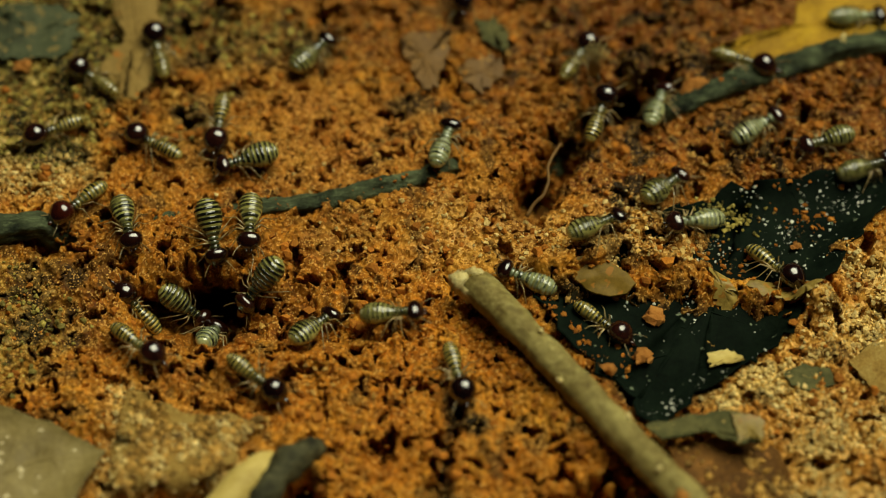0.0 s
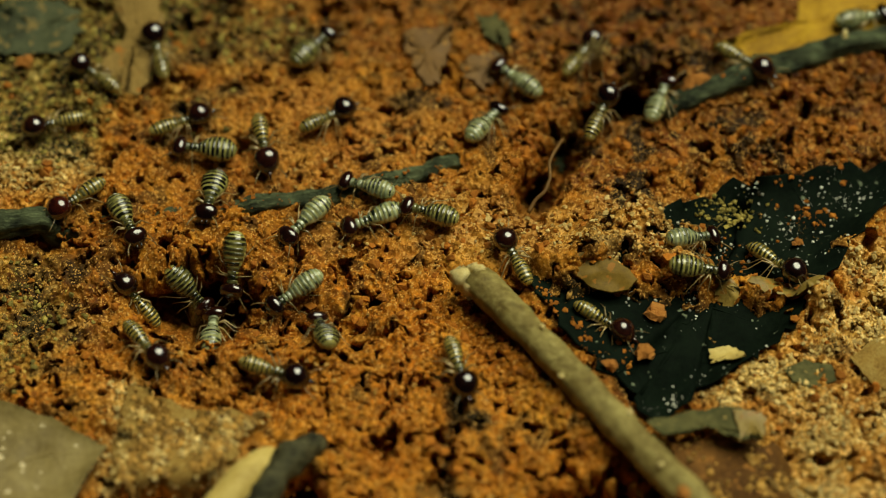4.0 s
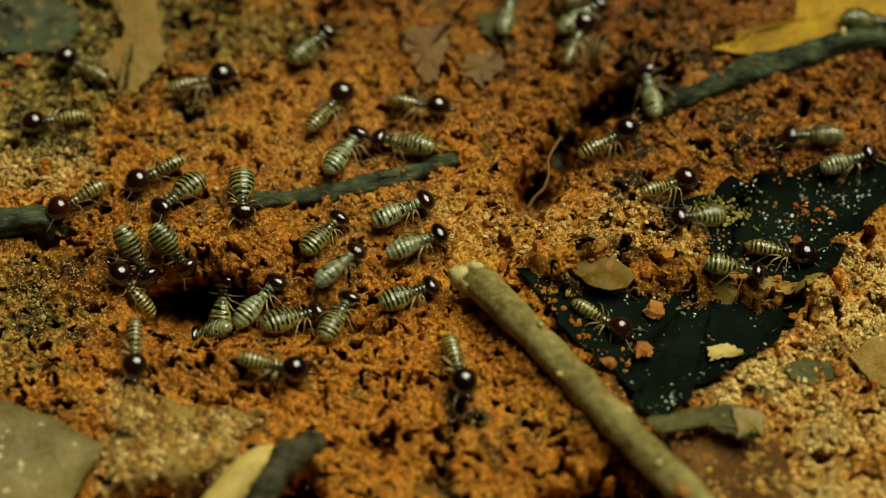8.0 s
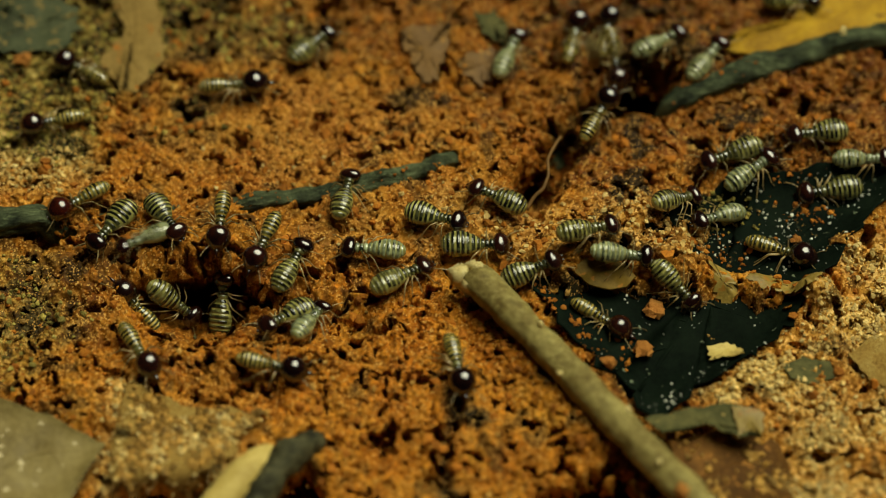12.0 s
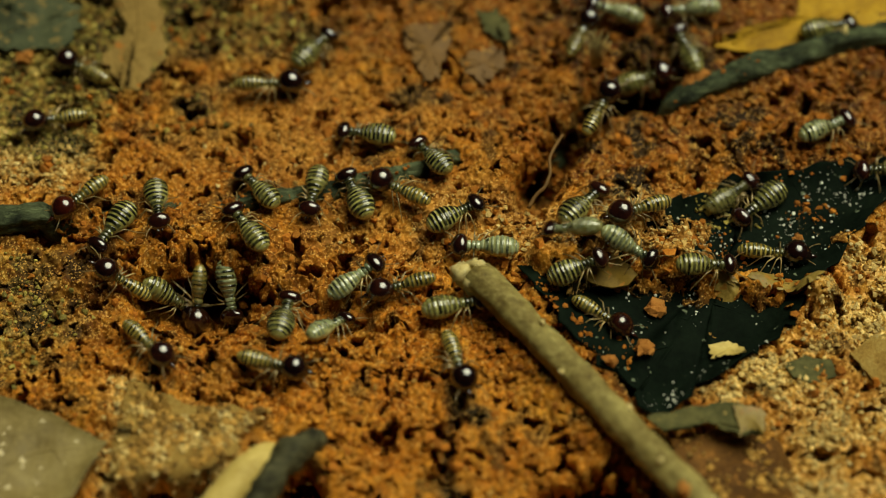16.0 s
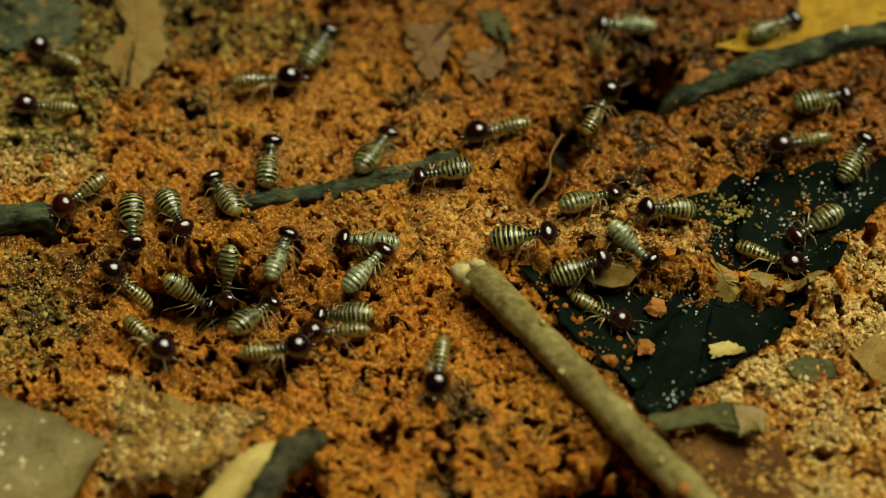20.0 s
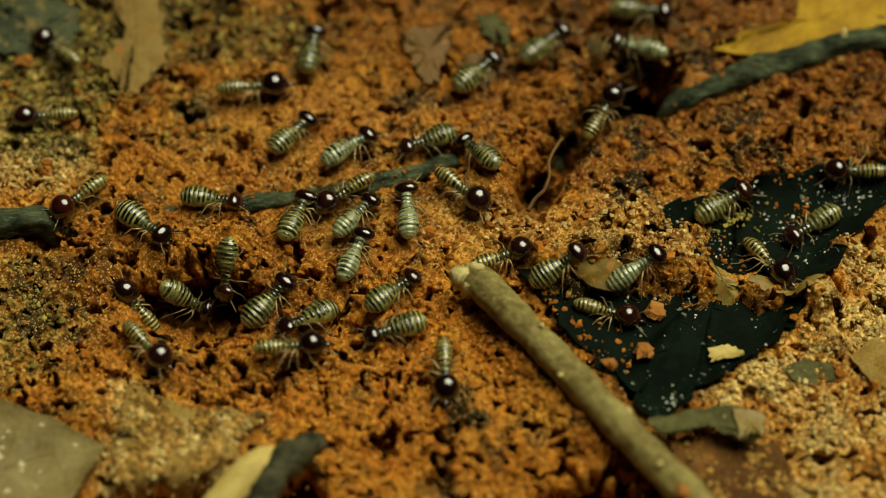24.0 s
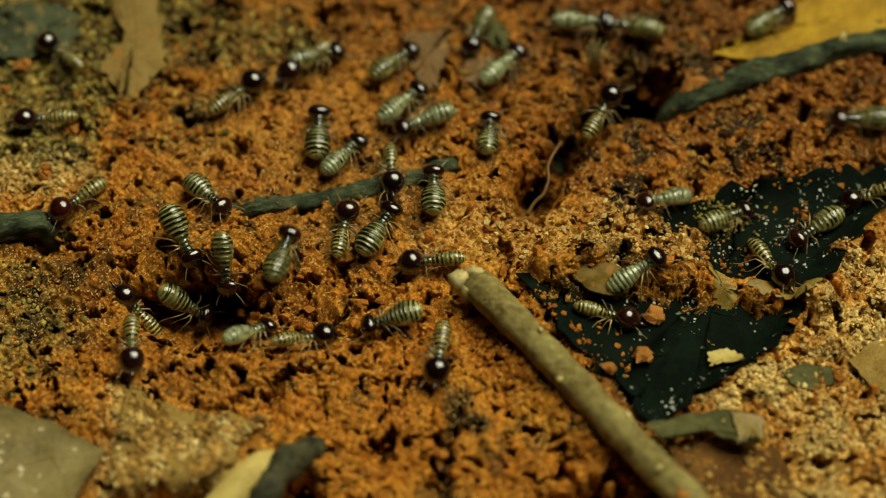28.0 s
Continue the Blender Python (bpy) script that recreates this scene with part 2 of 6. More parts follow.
# ---- ground ----
def lattice(ix, iy, seed):
    h = (ix * 374761393 + iy * 668265263 + seed * 1013904223) & 0xFFFFFFFF
    h = ((h ^ (h >> 13)) * 1274126177) & 0xFFFFFFFF
    h = ((h ^ (h >> 16)) * 2246822519) & 0xFFFFFFFF
    return (h ^ (h >> 15)) / 4294967296.0


def waves(x, y, seed):
    ix, iy = np.floor(x).astype(np.int64), np.floor(y).astype(np.int64)
    fx, fy = x - ix, y - iy
    fx, fy = fx * fx * (3 - 2 * fx), fy * fy * (3 - 2 * fy)
    a, b = lattice(ix, iy, seed), lattice(ix + 1, iy, seed)
    c, d = lattice(ix, iy + 1, seed), lattice(ix + 1, iy + 1, seed)
    return 2 * ((a + (b - a) * fx) * (1 - fy) + (c + (d - c) * fx) * fy) - 1


def fbm(x, y, seed, octaves=3):
    return sum(waves(x * 2 ** k, y * 2 ** k, seed + k) / 2 ** k for k in range(octaves))


def soft(d, width):
    """1 inside (d < 0), 0 outside, over a soft edge."""
    return 1 / (1 + np.exp(np.clip(d / width * 4, -40, 40)))


def oval(x, y, c, rx, ry, turn=0.0):
    """About the distance in mm outside an ellipse."""
    a = radians(turn)
    u = (x - c[0]) * math.cos(a) + (y - c[1]) * math.sin(a)
    v = -(x - c[0]) * math.sin(a) + (y - c[1]) * math.cos(a)
    return (np.sqrt((u / rx) ** 2 + (v / ry) ** 2) - 1) * min(rx, ry)


def along(x, y, points):
    """Distance in mm to a line of points."""
    best = np.full_like(x, 1e6)
    for (ax, ay), (bx, by) in zip(points, points[1:]):
        ex, ey = bx - ax, by - ay
        s = np.clip(((x - ax) * ex + (y - ay) * ey) / (ex * ex + ey * ey), 0, 1)
        best = np.minimum(best, np.hypot(x - ax - s * ex, y - ay - s * ey))
    return best


def inside(x, y, outline):
    """Signed distance in mm to a closed outline, negative inside."""
    odd = np.zeros(x.shape, bool)
    for (ax, ay), (bx, by) in zip(outline, outline[1:] + outline[:1]):
        cross = (ay > y) != (by > y)
        odd ^= cross & (x < (bx - ax) * (y - ay) / (by - ay if by != ay else 1e-9) + ax)
    d = along(x, y, outline + outline[:1])
    return np.where(odd, -d, d)


HOLE = [(-21.82, -3.57), (-19.39, -2.61), (-15.85, -2.09), (-14.03, -2.85), (-13.96, -4.38), (-14.95, -6.64), (-17.73, -7.29), (-20.62, -6.08)]
TROUGH = [(-15.07, -5.70), (-11.14, -5.94), (-6.81, -6.41)]
TRENCH = [(6.11, 3.51), (7.19, 6.53), (9.33, 10.13), (11.49, 12.76), (13.63, 14.09), (15.69, 13.55)]
ROTTEN = [(14.73, 2.01), (18.92, 4.76), (25.12, 6.12), (31.81, 7.81), (33.21, 5.52), (28.61, -0.20), (26.11, -3.81), (23.64, -7.57),
          (19.11, -11.24), (14.31, -14.92), (11.58, -11.70), (8.82, -7.57), (5.97, -3.43), (9.38, -1.89)]
BRIDGE = [(7.93, -1.99), (13.24, -2.57), (18.73, -2.95), (22.19, -4.04), (25.68, -4.76)]
GREY = [(-33.11, -12.07), (-29.93, -13.23), (-26.36, -14.66), (-22.50, -16.94), (-23.38, -18.67), (-24.47, -21.23), (-31.95, -22.49)]
YELLOW = [(20.16, 16.94), (21.91, 19.12), (26.21, 19.79), (27.28, 22.57), (30.87, 24.27), (36.97, 24.83), (36.35, 19.23), (29.44, 17.86), (23.40, 16.23)]
TAN = [(-25.44, 24.83), (-22.20, 24.83), (-21.23, 19.79), (-20.81, 16.50), (-23.10, 13.18), (-23.89, 13.82), (-25.19, 16.07), (-24.12, 18.69)]
BROWN = [(15.01, -16.15), (19.24, -15.27), (22.78, -16.15), (23.11, -19.19), (22.50, -22.16), (16.19, -22.16)]
DRY = [(-21.48, -12.15), (-17.34, -13.94), (-11.60, -14.30), (-13.77, -16.81), (-14.59, -18.41), (-18.51, -19.49), (-21.01, -20.22), (-22.06, -19.62), (-21.98, -15.71)]
CORNER = [(-34.2, 21.0), (-31.5, 22.5), (-28.2, 21.6), (-27.4, 18.9), (-29.2, 16.9), (-33.6, 17.0)]
ROOT_LINE = [(-33.87, 1.13), (-29.10, 1.62), (-25.13, 2.21), (-21.13, 2.61), (-16.73, 3.21), (-12.30, 3.71), (-7.46, 4.51), (-3.82, 5.26), (-0.57, 6.73), (3.12, 8.48), (7.27, 10.39), (11.46, 11.97), (16.48, 12.65), (19.88, 13.82), (23.77, 15.53), (29.42, 17.70), (36.40, 19.68)]


def relief(x, y, bridge=1.0):
    """The lie of the land in mm, without crumbs; bridge 0 leaves out the soil washed over the rotten leaf."""
    x, y = np.asarray(x, float), np.asarray(y, float)
    h = 0.45 * fbm(x / 13, y / 13, 11, 2) + 0.22 * fbm(x / 4.3, y / 4.3, 21, 2)
    h = h + 0.7 * soft(oval(x, y, (-18.16, 0.05), 5.5, 2.6), 3.0)
    h = h - 6.5 * soft(inside(x, y, HOLE) + 0.45 * fbm(x / 0.9, y / 0.9, 19, 3), 1.3) - 1.5 * soft(along(x, y, TROUGH) - 1.6, 2.2)
    h = h + 0.9 * soft(along(x, y, [(-18.74, -9.88), (-14.08, -10.11), (-8.67, -9.88)]) - 0.8, 2.0)
    h = h + 0.9 * soft(oval(x, y, (2.66, 2.51), 6.5, 3.5), 4.0)
    h = h + 0.9 * soft(along(x, y, [(3.91, 6.02), (6.41, 8.32), (9.38, 11.70)]) - 0.6, 2.0)
    gap = along(x, y, TRENCH) + 0.75 * fbm(x / 1.5, y / 1.5, 23, 3)
    h = h - 3.6 * soft(gap - 0.6, 2.2) - 2.8 * soft(oval(x, y, (7.08, 5.26), 1.0, 1.9, -25) + 0.4 * fbm(x / 0.9, y / 0.9, 27, 2), 1.1)
    h = h - 2.8 * soft(oval(x, y, (13.40, 13.71), 2.4, 1.3, 10) + 0.5 * fbm(x / 1.2, y / 1.2, 29, 2), 0.9)
    h = h - 1.3 * soft(inside(x, y, ROTTEN) + 0.8, 1.6)
    h = h + bridge * (1.75 * soft(along(x, y, BRIDGE) - 1.35 + 0.8 * fbm(x / 2.2, y / 2.2, 17, 2), 1.3) + 1.3 * soft(oval(x, y, (13.77, 0.28), 4.6, 2.5) + 0.7 * fbm(x / 1.8, y / 1.8, 31, 2), 1.2))
    h = h + 0.5 * soft(oval(x, y, (4.40, -15.71), 8.0, 4.0), 4.0)
    h = h - 13.0 * soft(inside(x, y, [(6.5, -21.9), (7.3, -20.1), (8.5, -20.0), (9.7, -19.3), (12.3, -19.4), (14.0, -21.6), (14.2, -23.6), (5.8, -23.6)]) + 0.5 * fbm(x / 1.1, y / 1.1, 33, 3), 0.3)
    h = h + 1.2 * soft(along(x, y, [(4.66, -9.46), (8.35, -14.37), (10.0, -16.2)]) - 1.3, 2.0) - 1.1 * soft(along(x, y, [(0.3, -20.5), (0.1, -16.7), (0.5, -14.5), (1.3, -12.6)]) - 0.35 + 0.4 * fbm(x, y, 42, 2), 0.6)
    h = h - 8.0 * soft(inside(x, y, [(-22.8, -20.9), (-20.0, -19.9), (-15.2, -19.2), (-14.3, -20.8), (-14.0, -22.8), (-23.3, -22.8)]) + 0.25 * fbm(x, y, 37, 2), 0.5) - 4.5 * soft(inside(x, y, [(-11.1, -20.2), (-9.2, -18.8), (-8.4, -20.2), (-9.5, -21.6), (-11.0, -21.8)]) + 0.35 * fbm(x, y, 39, 2), 0.6)
    h = h - 2.0 * soft(oval(x, y, (-9.52, -19.53), 1.6, 1.2), 1.0)
    h = h - 1.2 * soft(inside(x, y, [(15.44, -15.27), (23.04, -15.27), (23.72, -20.90), (15.47, -21.74)]), 2.0)
    h = h - 1.0 * soft(inside(x, y, [(-32.43, -12.15), (-26.48, -14.16), (-22.67, -16.59), (-24.76, -20.90), (-31.38, -21.74)]), 1.2)
    h = h - 0.6 * soft(inside(x, y, [(-33.76, 0.05), (-28.96, 0.05), (-27.72, -4.76), (-27.90, -11.24), (-32.63, -10.33)]), 3.0)
    return h


def dug(x, y):
    """The dark cores of the nest hole and of the trench below the slopes that carry the animals, in mm."""
    h = -7.0 * soft(inside(x, y, HOLE) + 1.1 + 0.5 * fbm(x / 0.9, y / 0.9, 19, 3), 0.7)
    h = h - 4.0 * soft(along(x, y, TRENCH) - 0.35 + 0.8 * fbm(x / 1.3, y / 1.3, 24, 3), 0.8)
    return h - 4.5 * soft(oval(x, y, (13.9, 13.4), 2.6, 1.2, 10) + 0.7 * fbm(x / 1.2, y / 1.2, 30, 2), 0.6) - 3.0 * soft(oval(x, y, (6.6, 5.6), 0.9, 1.3, -25) + 0.4 * fbm(x / 0.8, y / 0.8, 28, 2), 0.5)


def surface(x, y):
    """The top of the crumbly soil in mm."""
    return relief(x, y) + dug(x, y) + crumble(x, y)


def zones(x, y):
    """How far the soil is sandy, algal, humus or darkened, 0 to 1."""
    edge = 1.6 * fbm(x / 3.0, y / 3.0, 41, 3)
    tan = 0.95 * soft(inside(x, y, [(17.90, -12.15), (22.44, -8.04), (25.99, -2.85), (30.33, 1.03), (36.98, 3.01), (33.91, -23.00), (22.06, -23.00), (20.79, -14.83)]) + edge, 1.6)
    tan = tan * np.clip(0.8 + 0.75 * fbm(x / 3.5, y / 3.5, 43, 3), 0.15, 1.0)
    tan = np.maximum(tan, 0.75 * soft(inside(x, y, [(-22.47, -11.70), (-18.48, -13.94), (-14.56, -16.15), (-13.57, -20.90), (-22.52, -20.90)]) + edge, 2.0))
    tan = np.maximum(tan, 0.55 * soft(inside(x, y, [(-34.85, 10.13), (-28.98, 9.10), (-26.34, 7.04), (-27.66, 3.51), (-34.08, 3.01)]) + edge, 2.0))
    tan = np.maximum(tan, 0.27 * soft(oval(x, y, (4.65, 1.03), 9.0, 3.2) + edge, 2.0))
    tan = np.maximum(tan, 0.1 * soft(oval(x, y, (-8.82, 9.61), 9.0, 5.0) + 1.5 * edge, 3.0))
    tan = np.maximum(tan, 0.4 * soft(oval(x, y, (13.77, 0.28), 4.5, 2.4) + edge, 1.5))
    moss = soft(inside(x, y, [(-37.64, 27.71), (-15.86, 27.71), (-19.31, 19.79), (-21.47, 13.82), (-24.86, 9.10), (-29.66, 7.55), (-35.56, 9.10)]) + edge, 3.0) * 0.85
    moss = np.maximum(moss, 0.55 * soft(inside(x, y, [(-34.61, 0.54), (-28.53, -0.20), (-26.06, -5.70), (-25.36, -9.42), (-33.20, -12.15)]) + edge, 2.0))
    moss = np.maximum(moss, 0.7 * soft(oval(x, y, (-14.63, 19.79), 6.0, 3.0) + edge, 3.0))
    moss = np.maximum(moss, 0.5 * soft(oval(x, y, (-20.57, 12.76), 4.0, 2.0) + edge, 2.0))
    humus = soft(inside(x, y, ROTTEN) + 0.4 + 0.5 * edge, 1.2)
    humus = humus * (1 - soft(along(x, y, BRIDGE) - 1.5 + 0.4 * edge, 1.0))
    humus = humus * (1 - soft(oval(x, y, (13.77, 0.28), 4.8, 2.6) + 0.4 * edge, 1.0))
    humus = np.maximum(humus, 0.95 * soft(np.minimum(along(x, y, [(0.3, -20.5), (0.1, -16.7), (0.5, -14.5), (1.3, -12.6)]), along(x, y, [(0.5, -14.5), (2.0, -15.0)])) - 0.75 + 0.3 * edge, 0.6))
    humus = np.maximum(humus, 0.8 * soft(oval(x, y, (-18.32, 17.32), 1.6, 0.8) + 0.3 * edge, 0.8))
    for c, rx, ry in (((-2.58, 13.18), 1.3, 0.6), ((-0.37, 12.49), 1.2, 0.4), ((5.09, 15.96), 1.5, 0.5), ((4.92, 18.96), 0.9, 1.2), ((3.17, 13.39), 1.6, 0.6), ((3.15, 11.44), 1.2, 0.5), ((-16.05, 13.93), 1.0, 0.5), ((-20.2, 12.3), 2.8, 0.9), ((-23.6, 10.6), 1.4, 0.6), ((-29.5, 13.6), 1.6, 1.0), ((-27.2, 8.6), 1.8, 0.6), ((-25.4, -2.4), 1.2, 0.6), ((-28.6, -6.4), 0.9, 1.2)):
        humus = np.maximum(humus, 0.85 * soft(oval(x, y, c, rx, ry) + 0.5 * edge, 0.6))
    humus = np.maximum(humus, 0.8 * soft(oval(x, y, (-32.07, 15.43), 2.0, 1.0) + 0.3 * edge, 0.8))
    humus = np.maximum(humus, 0.75 * soft(along(x, y, [(-5.62, -7.57), (-4.08, -6.17)]) - 0.2 + 0.2 * edge, 0.4))
    humus = np.maximum(humus, np.minimum(1.0, 0.25 + moss) * (x < -5) * np.clip(2.2 * fbm(x / 1.3, y / 1.3, 47, 3) - 0.5, 0, 0.95))
    humus = np.maximum(humus, np.clip(2.4 * fbm(x / 1.7, y / 1.7, 49, 3) - 1.35, 0, 0.6))
    upper_right = soft(inside(x, y, [(6.36, 27.71), (20.30, 27.71), (21.63, 14.89), (29.14, 5.52), (18.65, 7.04), (11.88, 1.03), (6.30, 3.01), (8.56, 12.23)]) + edge, 2.5)
    humus = np.maximum(humus, upper_right * np.clip(2.6 * fbm(x / 1.4, y / 1.4, 57, 3) - 0.45, 0, 0.9))
    # darker, smoother clay: upper right, top middle, around the hole, noisy patches
    darker = 1.0 * soft(inside(x, y, [(2.44, 27.71), (39.90, 27.71), (37.28, 5.52), (28.33, 5.52), (18.65, 7.04), (12.05, 5.52), (6.76, 5.52), (7.34, 13.29), (3.22, 18.14)]) + 1.5 * edge, 4.0)
    darker = np.maximum(darker, 0.7 * soft(oval(x, y, (-15.10, -5.23), 6.0, 3.0) + edge, 2.5))
    darker = np.maximum(darker, 0.6 * soft(oval(x, y, (-25.0, -5.0), 3.5, 5.0) + edge, 2.5))
    darker = np.maximum(darker, 0.75 * soft(oval(x, y, (-4.44, 20.90), 14.0, 5.0) + 1.3 * edge, 3.5))
    darker = np.maximum(darker, 0.5 * np.clip(1.3 * fbm(x / 5.5, y / 5.5, 45, 3) - 0.15, 0, 1))
    darker = np.maximum(darker, 0.65 * soft(inside(x, y, [(-4.0, 27.0), (8.0, 27.0), (10.0, 4.0), (6.5, 3.0), (2.0, 9.0)]) + edge, 2.5))
    darker = np.maximum(darker, 0.32 * soft(inside(x, y, [(-20.0, 16.0), (0.0, 16.0), (2.0, 4.0), (-12.0, -3.0), (-22.0, 2.0)]) + edge, 3.0))
    darker = darker * (1 - 0.25 * soft(oval(x, y, (22.96, 10.13), 9.0, 3.5) + edge, 3.0))
    darker = darker * (1 - 0.85 * soft(oval(x, y, (-4.77, -11.70), 8.0, 4.5) + edge, 3.0))
    return tan, moss, humus, darker


def clods(x, y, size, seed, fill):
    """Flat-topped crumbs with steep sides and unequal heights on a jittered lattice, 0 to 1."""
    u, v = x / size, y / size
    ix, iy = np.floor(u).astype(np.int64), np.floor(v).astype(np.int64)
    best = np.zeros_like(u)
    for dx in (-1, 0, 1):
        for dy in (-1, 0, 1):
            cx, cy = ix + dx, iy + dy
            px, py = cx + lattice(cx, cy, seed), cy + lattice(cx, cy, seed + 1)
            r = (0.30 + 0.48 * lattice(cx, cy, seed + 2)) * (lattice(cx, cy, seed + 3) < fill) + 1e-6
            slant = 0.5 * (lattice(cx, cy, seed + 5) - 0.5) * (u - px) + 0.5 * (lattice(cx, cy, seed + 6) - 0.5) * (v - py)
            d = np.hypot(u - px, (v - py) * (0.75 + 0.6 * lattice(cx, cy, seed + 4))) / r
            best = np.maximum(best, (0.35 + 0.65 * lattice(cx, cy, seed + 7) + slant) * np.sqrt(np.maximum(1 - d ** 3, 0)))
    return best


def step(n, edge, width):
    """0 below edge, 1 above edge + width, eased."""
    q = np.clip((n - edge) / width, 0, 1)
    return q * q * (3 - 2 * q)


def crumble(x, y, tan=None):
    """Packed crumbs with deep pores between them, on top of the relief, in mm."""
    tan = zones(x, y)[0] if tan is None else tan
    calm = np.clip(0.85 * soft(oval(x, y, (-8.41, 9.61), 11.0, 5.0), 4.0) + 0.6 * soft(oval(x, y, (-4.5, -11.5), 7.0, 3.5), 3.0) + 0.7 * soft(oval(x, y, (3.0, 1.5), 8.0, 3.2), 3.0) + 0.75 * tan, 0, 1)
    loose = np.clip(0.75 + 0.6 * fbm(x / 4.0, y / 4.0, 71, 2), 0.3, 1.25) * (1 - 0.6 * calm)
    wx, wy = x + 0.34 * fbm(x / 0.8, y / 0.8, 51, 3), y + 0.34 * fbm(x / 0.8, y / 0.8, 55, 3)
    h = 0.5 * clods(wx, wy, 1.5, 61, 0.7) * loose
    h = h + 0.34 * clods(wx, wy, 0.72, 65, 0.75) * (0.2 + 0.7 * loose)
    h = h + 0.17 * clods(wx, wy, 0.34, 67, 0.75) * (0.55 + 0.45 * loose)
    h = h + 0.10 * fbm(x / 0.3, y / 0.3, 91, 3)
    few = 0.10 * calm
    pits = 2.8 * step(fbm(wx / 1.15, wy / 0.95, 81, 2), 0.62 + few, 0.14) + 1.7 * step(fbm(wx / 0.5, wy / 0.42, 85, 2), 0.68 + few, 0.14)
    h = h - 0.14 - pits * (0.25 + 0.75 * np.minimum(loose, 1.0))
    for blade in (GREY, YELLOW, TAN, BROWN, DRY, CORNER):
        h = h * (1 - 0.85 * soft(inside(x, y, blade) + 0.35, 0.5))
    return h


def axis(low, high, step, far):
    core = np.arange(low, high + step / 2, step)
    grow = np.cumsum(step * 1.45 ** np.arange(1, 40))
    grow = grow[grow < far]
    return np.concatenate([low - grow[::-1], core, high + grow])


def sheet(name, xs, ys, z, mat, deep, attributes=()):
    nx, ny = len(xs), len(ys)
    gx, gy = np.meshgrid(xs, ys)
    # undercut crumbs: the soil shifts a little sideways with height, and pores and holes lead in under the crust
    sx, sy = 0.2 * fbm(z / 0.7 + 9, gy / 0.9, 93, 2), 0.2 * fbm(gx / 0.9, z / 0.7 + 5, 95, 2) + 0.5 * deep
    co = np.stack([gx + sx, gy + sy, z], -1).reshape(-1, 3) * MM
    i = np.arange(nx * ny).reshape(ny, nx)
    quads = np.stack([i[:-1, :-1], i[:-1, 1:], i[1:, 1:], i[1:, :-1]], -1).reshape(-1, 4)
    me = bpy.data.meshes.new(name)
    me.vertices.add(len(co))
    me.vertices.foreach_set("co", co.ravel().astype(np.float32))
    me.loops.add(quads.size)
    me.loops.foreach_set("vertex_index", quads.ravel().astype(np.int32))
    me.polygons.add(len(quads))
    me.polygons.foreach_set("loop_start", np.arange(0, quads.size, 4, dtype=np.int32))
    me.polygons.foreach_set("use_smooth", np.ones(len(quads), bool))
    for key, values in attributes:
        me.attributes.new(key, "FLOAT", "POINT").data.foreach_set("value", values.ravel().astype(np.float32))
    me.update(calc_edges=True)
    me.materials.append(mat)
    return new(name, me)


xs, ys = axis(-36, 36, 0.085, 6000), axis(-24.5, 28, 0.085, 6000)
gx, gy = np.meshgrid(xs, ys)
tan_a, moss_a, humus_a, darker_a = zones(gx, gy)
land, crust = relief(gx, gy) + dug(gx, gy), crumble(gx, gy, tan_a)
ground = sheet("ground", xs, ys, land + crust, SOIL, np.maximum(-crust - 0.15, 0) + 1.7 * np.maximum(-land - 1.7, 0), (("tan", tan_a), ("moss", moss_a), ("humus", humus_a), ("darker", darker_a)))
tagged(ground, "rust-red crumbly clay soil with sandy and mossy patches", "soil", kind="structure")

# ---- mesh tools ----
def shape(name, verts, faces, mat, smooth=True):
    me = bpy.data.meshes.new(name)
    me.from_pydata([tuple(c * MM for c in v) for v in verts], [], faces)
    if smooth:
        me.polygons.foreach_set("use_smooth", [True] * len(me.polygons))
    me.update()
    me.materials.append(mat)
    return me


def part(name, me, parent, label="", at=(0, 0, 0)):
    ob = new(name, me)
    ob.parent = parent
    ob.location = [c * MM for c in at]
    return tagged(ob, label)


def thing(name, label, category, group="", kind="", at=(0, 0, 0)):
    ob = new(name)
    ob.empty_display_size = 0.001
    ob.location = [c * MM for c in at]
    return tagged(ob, label, category, group, kind)


def hose(points, radii, sides=8, flat=1.0, wobble=0.0, seed=0, caps=True, ridges=0.0):
    """A tube along points; radii in mm, flat squeezes it upright, wobble roughens it, ridges flutes it lengthwise."""
    rng = random.Random(seed)
    pts = [Vector(p) for p in points]
    verts, faces = [], []
    n = len(pts)
    for i, p in enumerate(pts):
        d = (pts[min(i + 1, n - 1)] - pts[max(i - 1, 0)]).normalized()
        side = d.cross(Vector((0, 0, 1)))
        side = side.normalized() if side.length > 1e-4 else Vector((0, 1, 0))
        up = side.cross(d)
        for k in range(sides):
            a = 2 * math.pi * k / sides
            r = radii[i] * (1 + wobble * rng.uniform(-1, 1) + ridges * (math.sin(3 * a + 0.11 * i + seed) + 0.7 * math.sin(5 * a - 0.17 * i) + 0.5 * math.sin(0.7 * i + 2 * a)))
            verts.append(p + side * (r * math.cos(a)) + up * (r * flat * math.sin(a)))
    for i in range(n - 1):
        for k in range(sides):
            a, b = i * sides + k, i * sides + (k + 1) % sides
            faces.append((a, b, b + sides, a + sides))
    if caps:
        faces.append(tuple(range(sides))[::-1])
        faces.append(tuple((n - 1) * sides + k for k in range(sides)))
    return verts, faces


def merge(*shapes):
    verts, faces = [], []
    for v, f in shapes:
        o = len(verts)
        verts += list(v)
        faces += [tuple(i + o for i in q) for q in f]
    return verts, faces


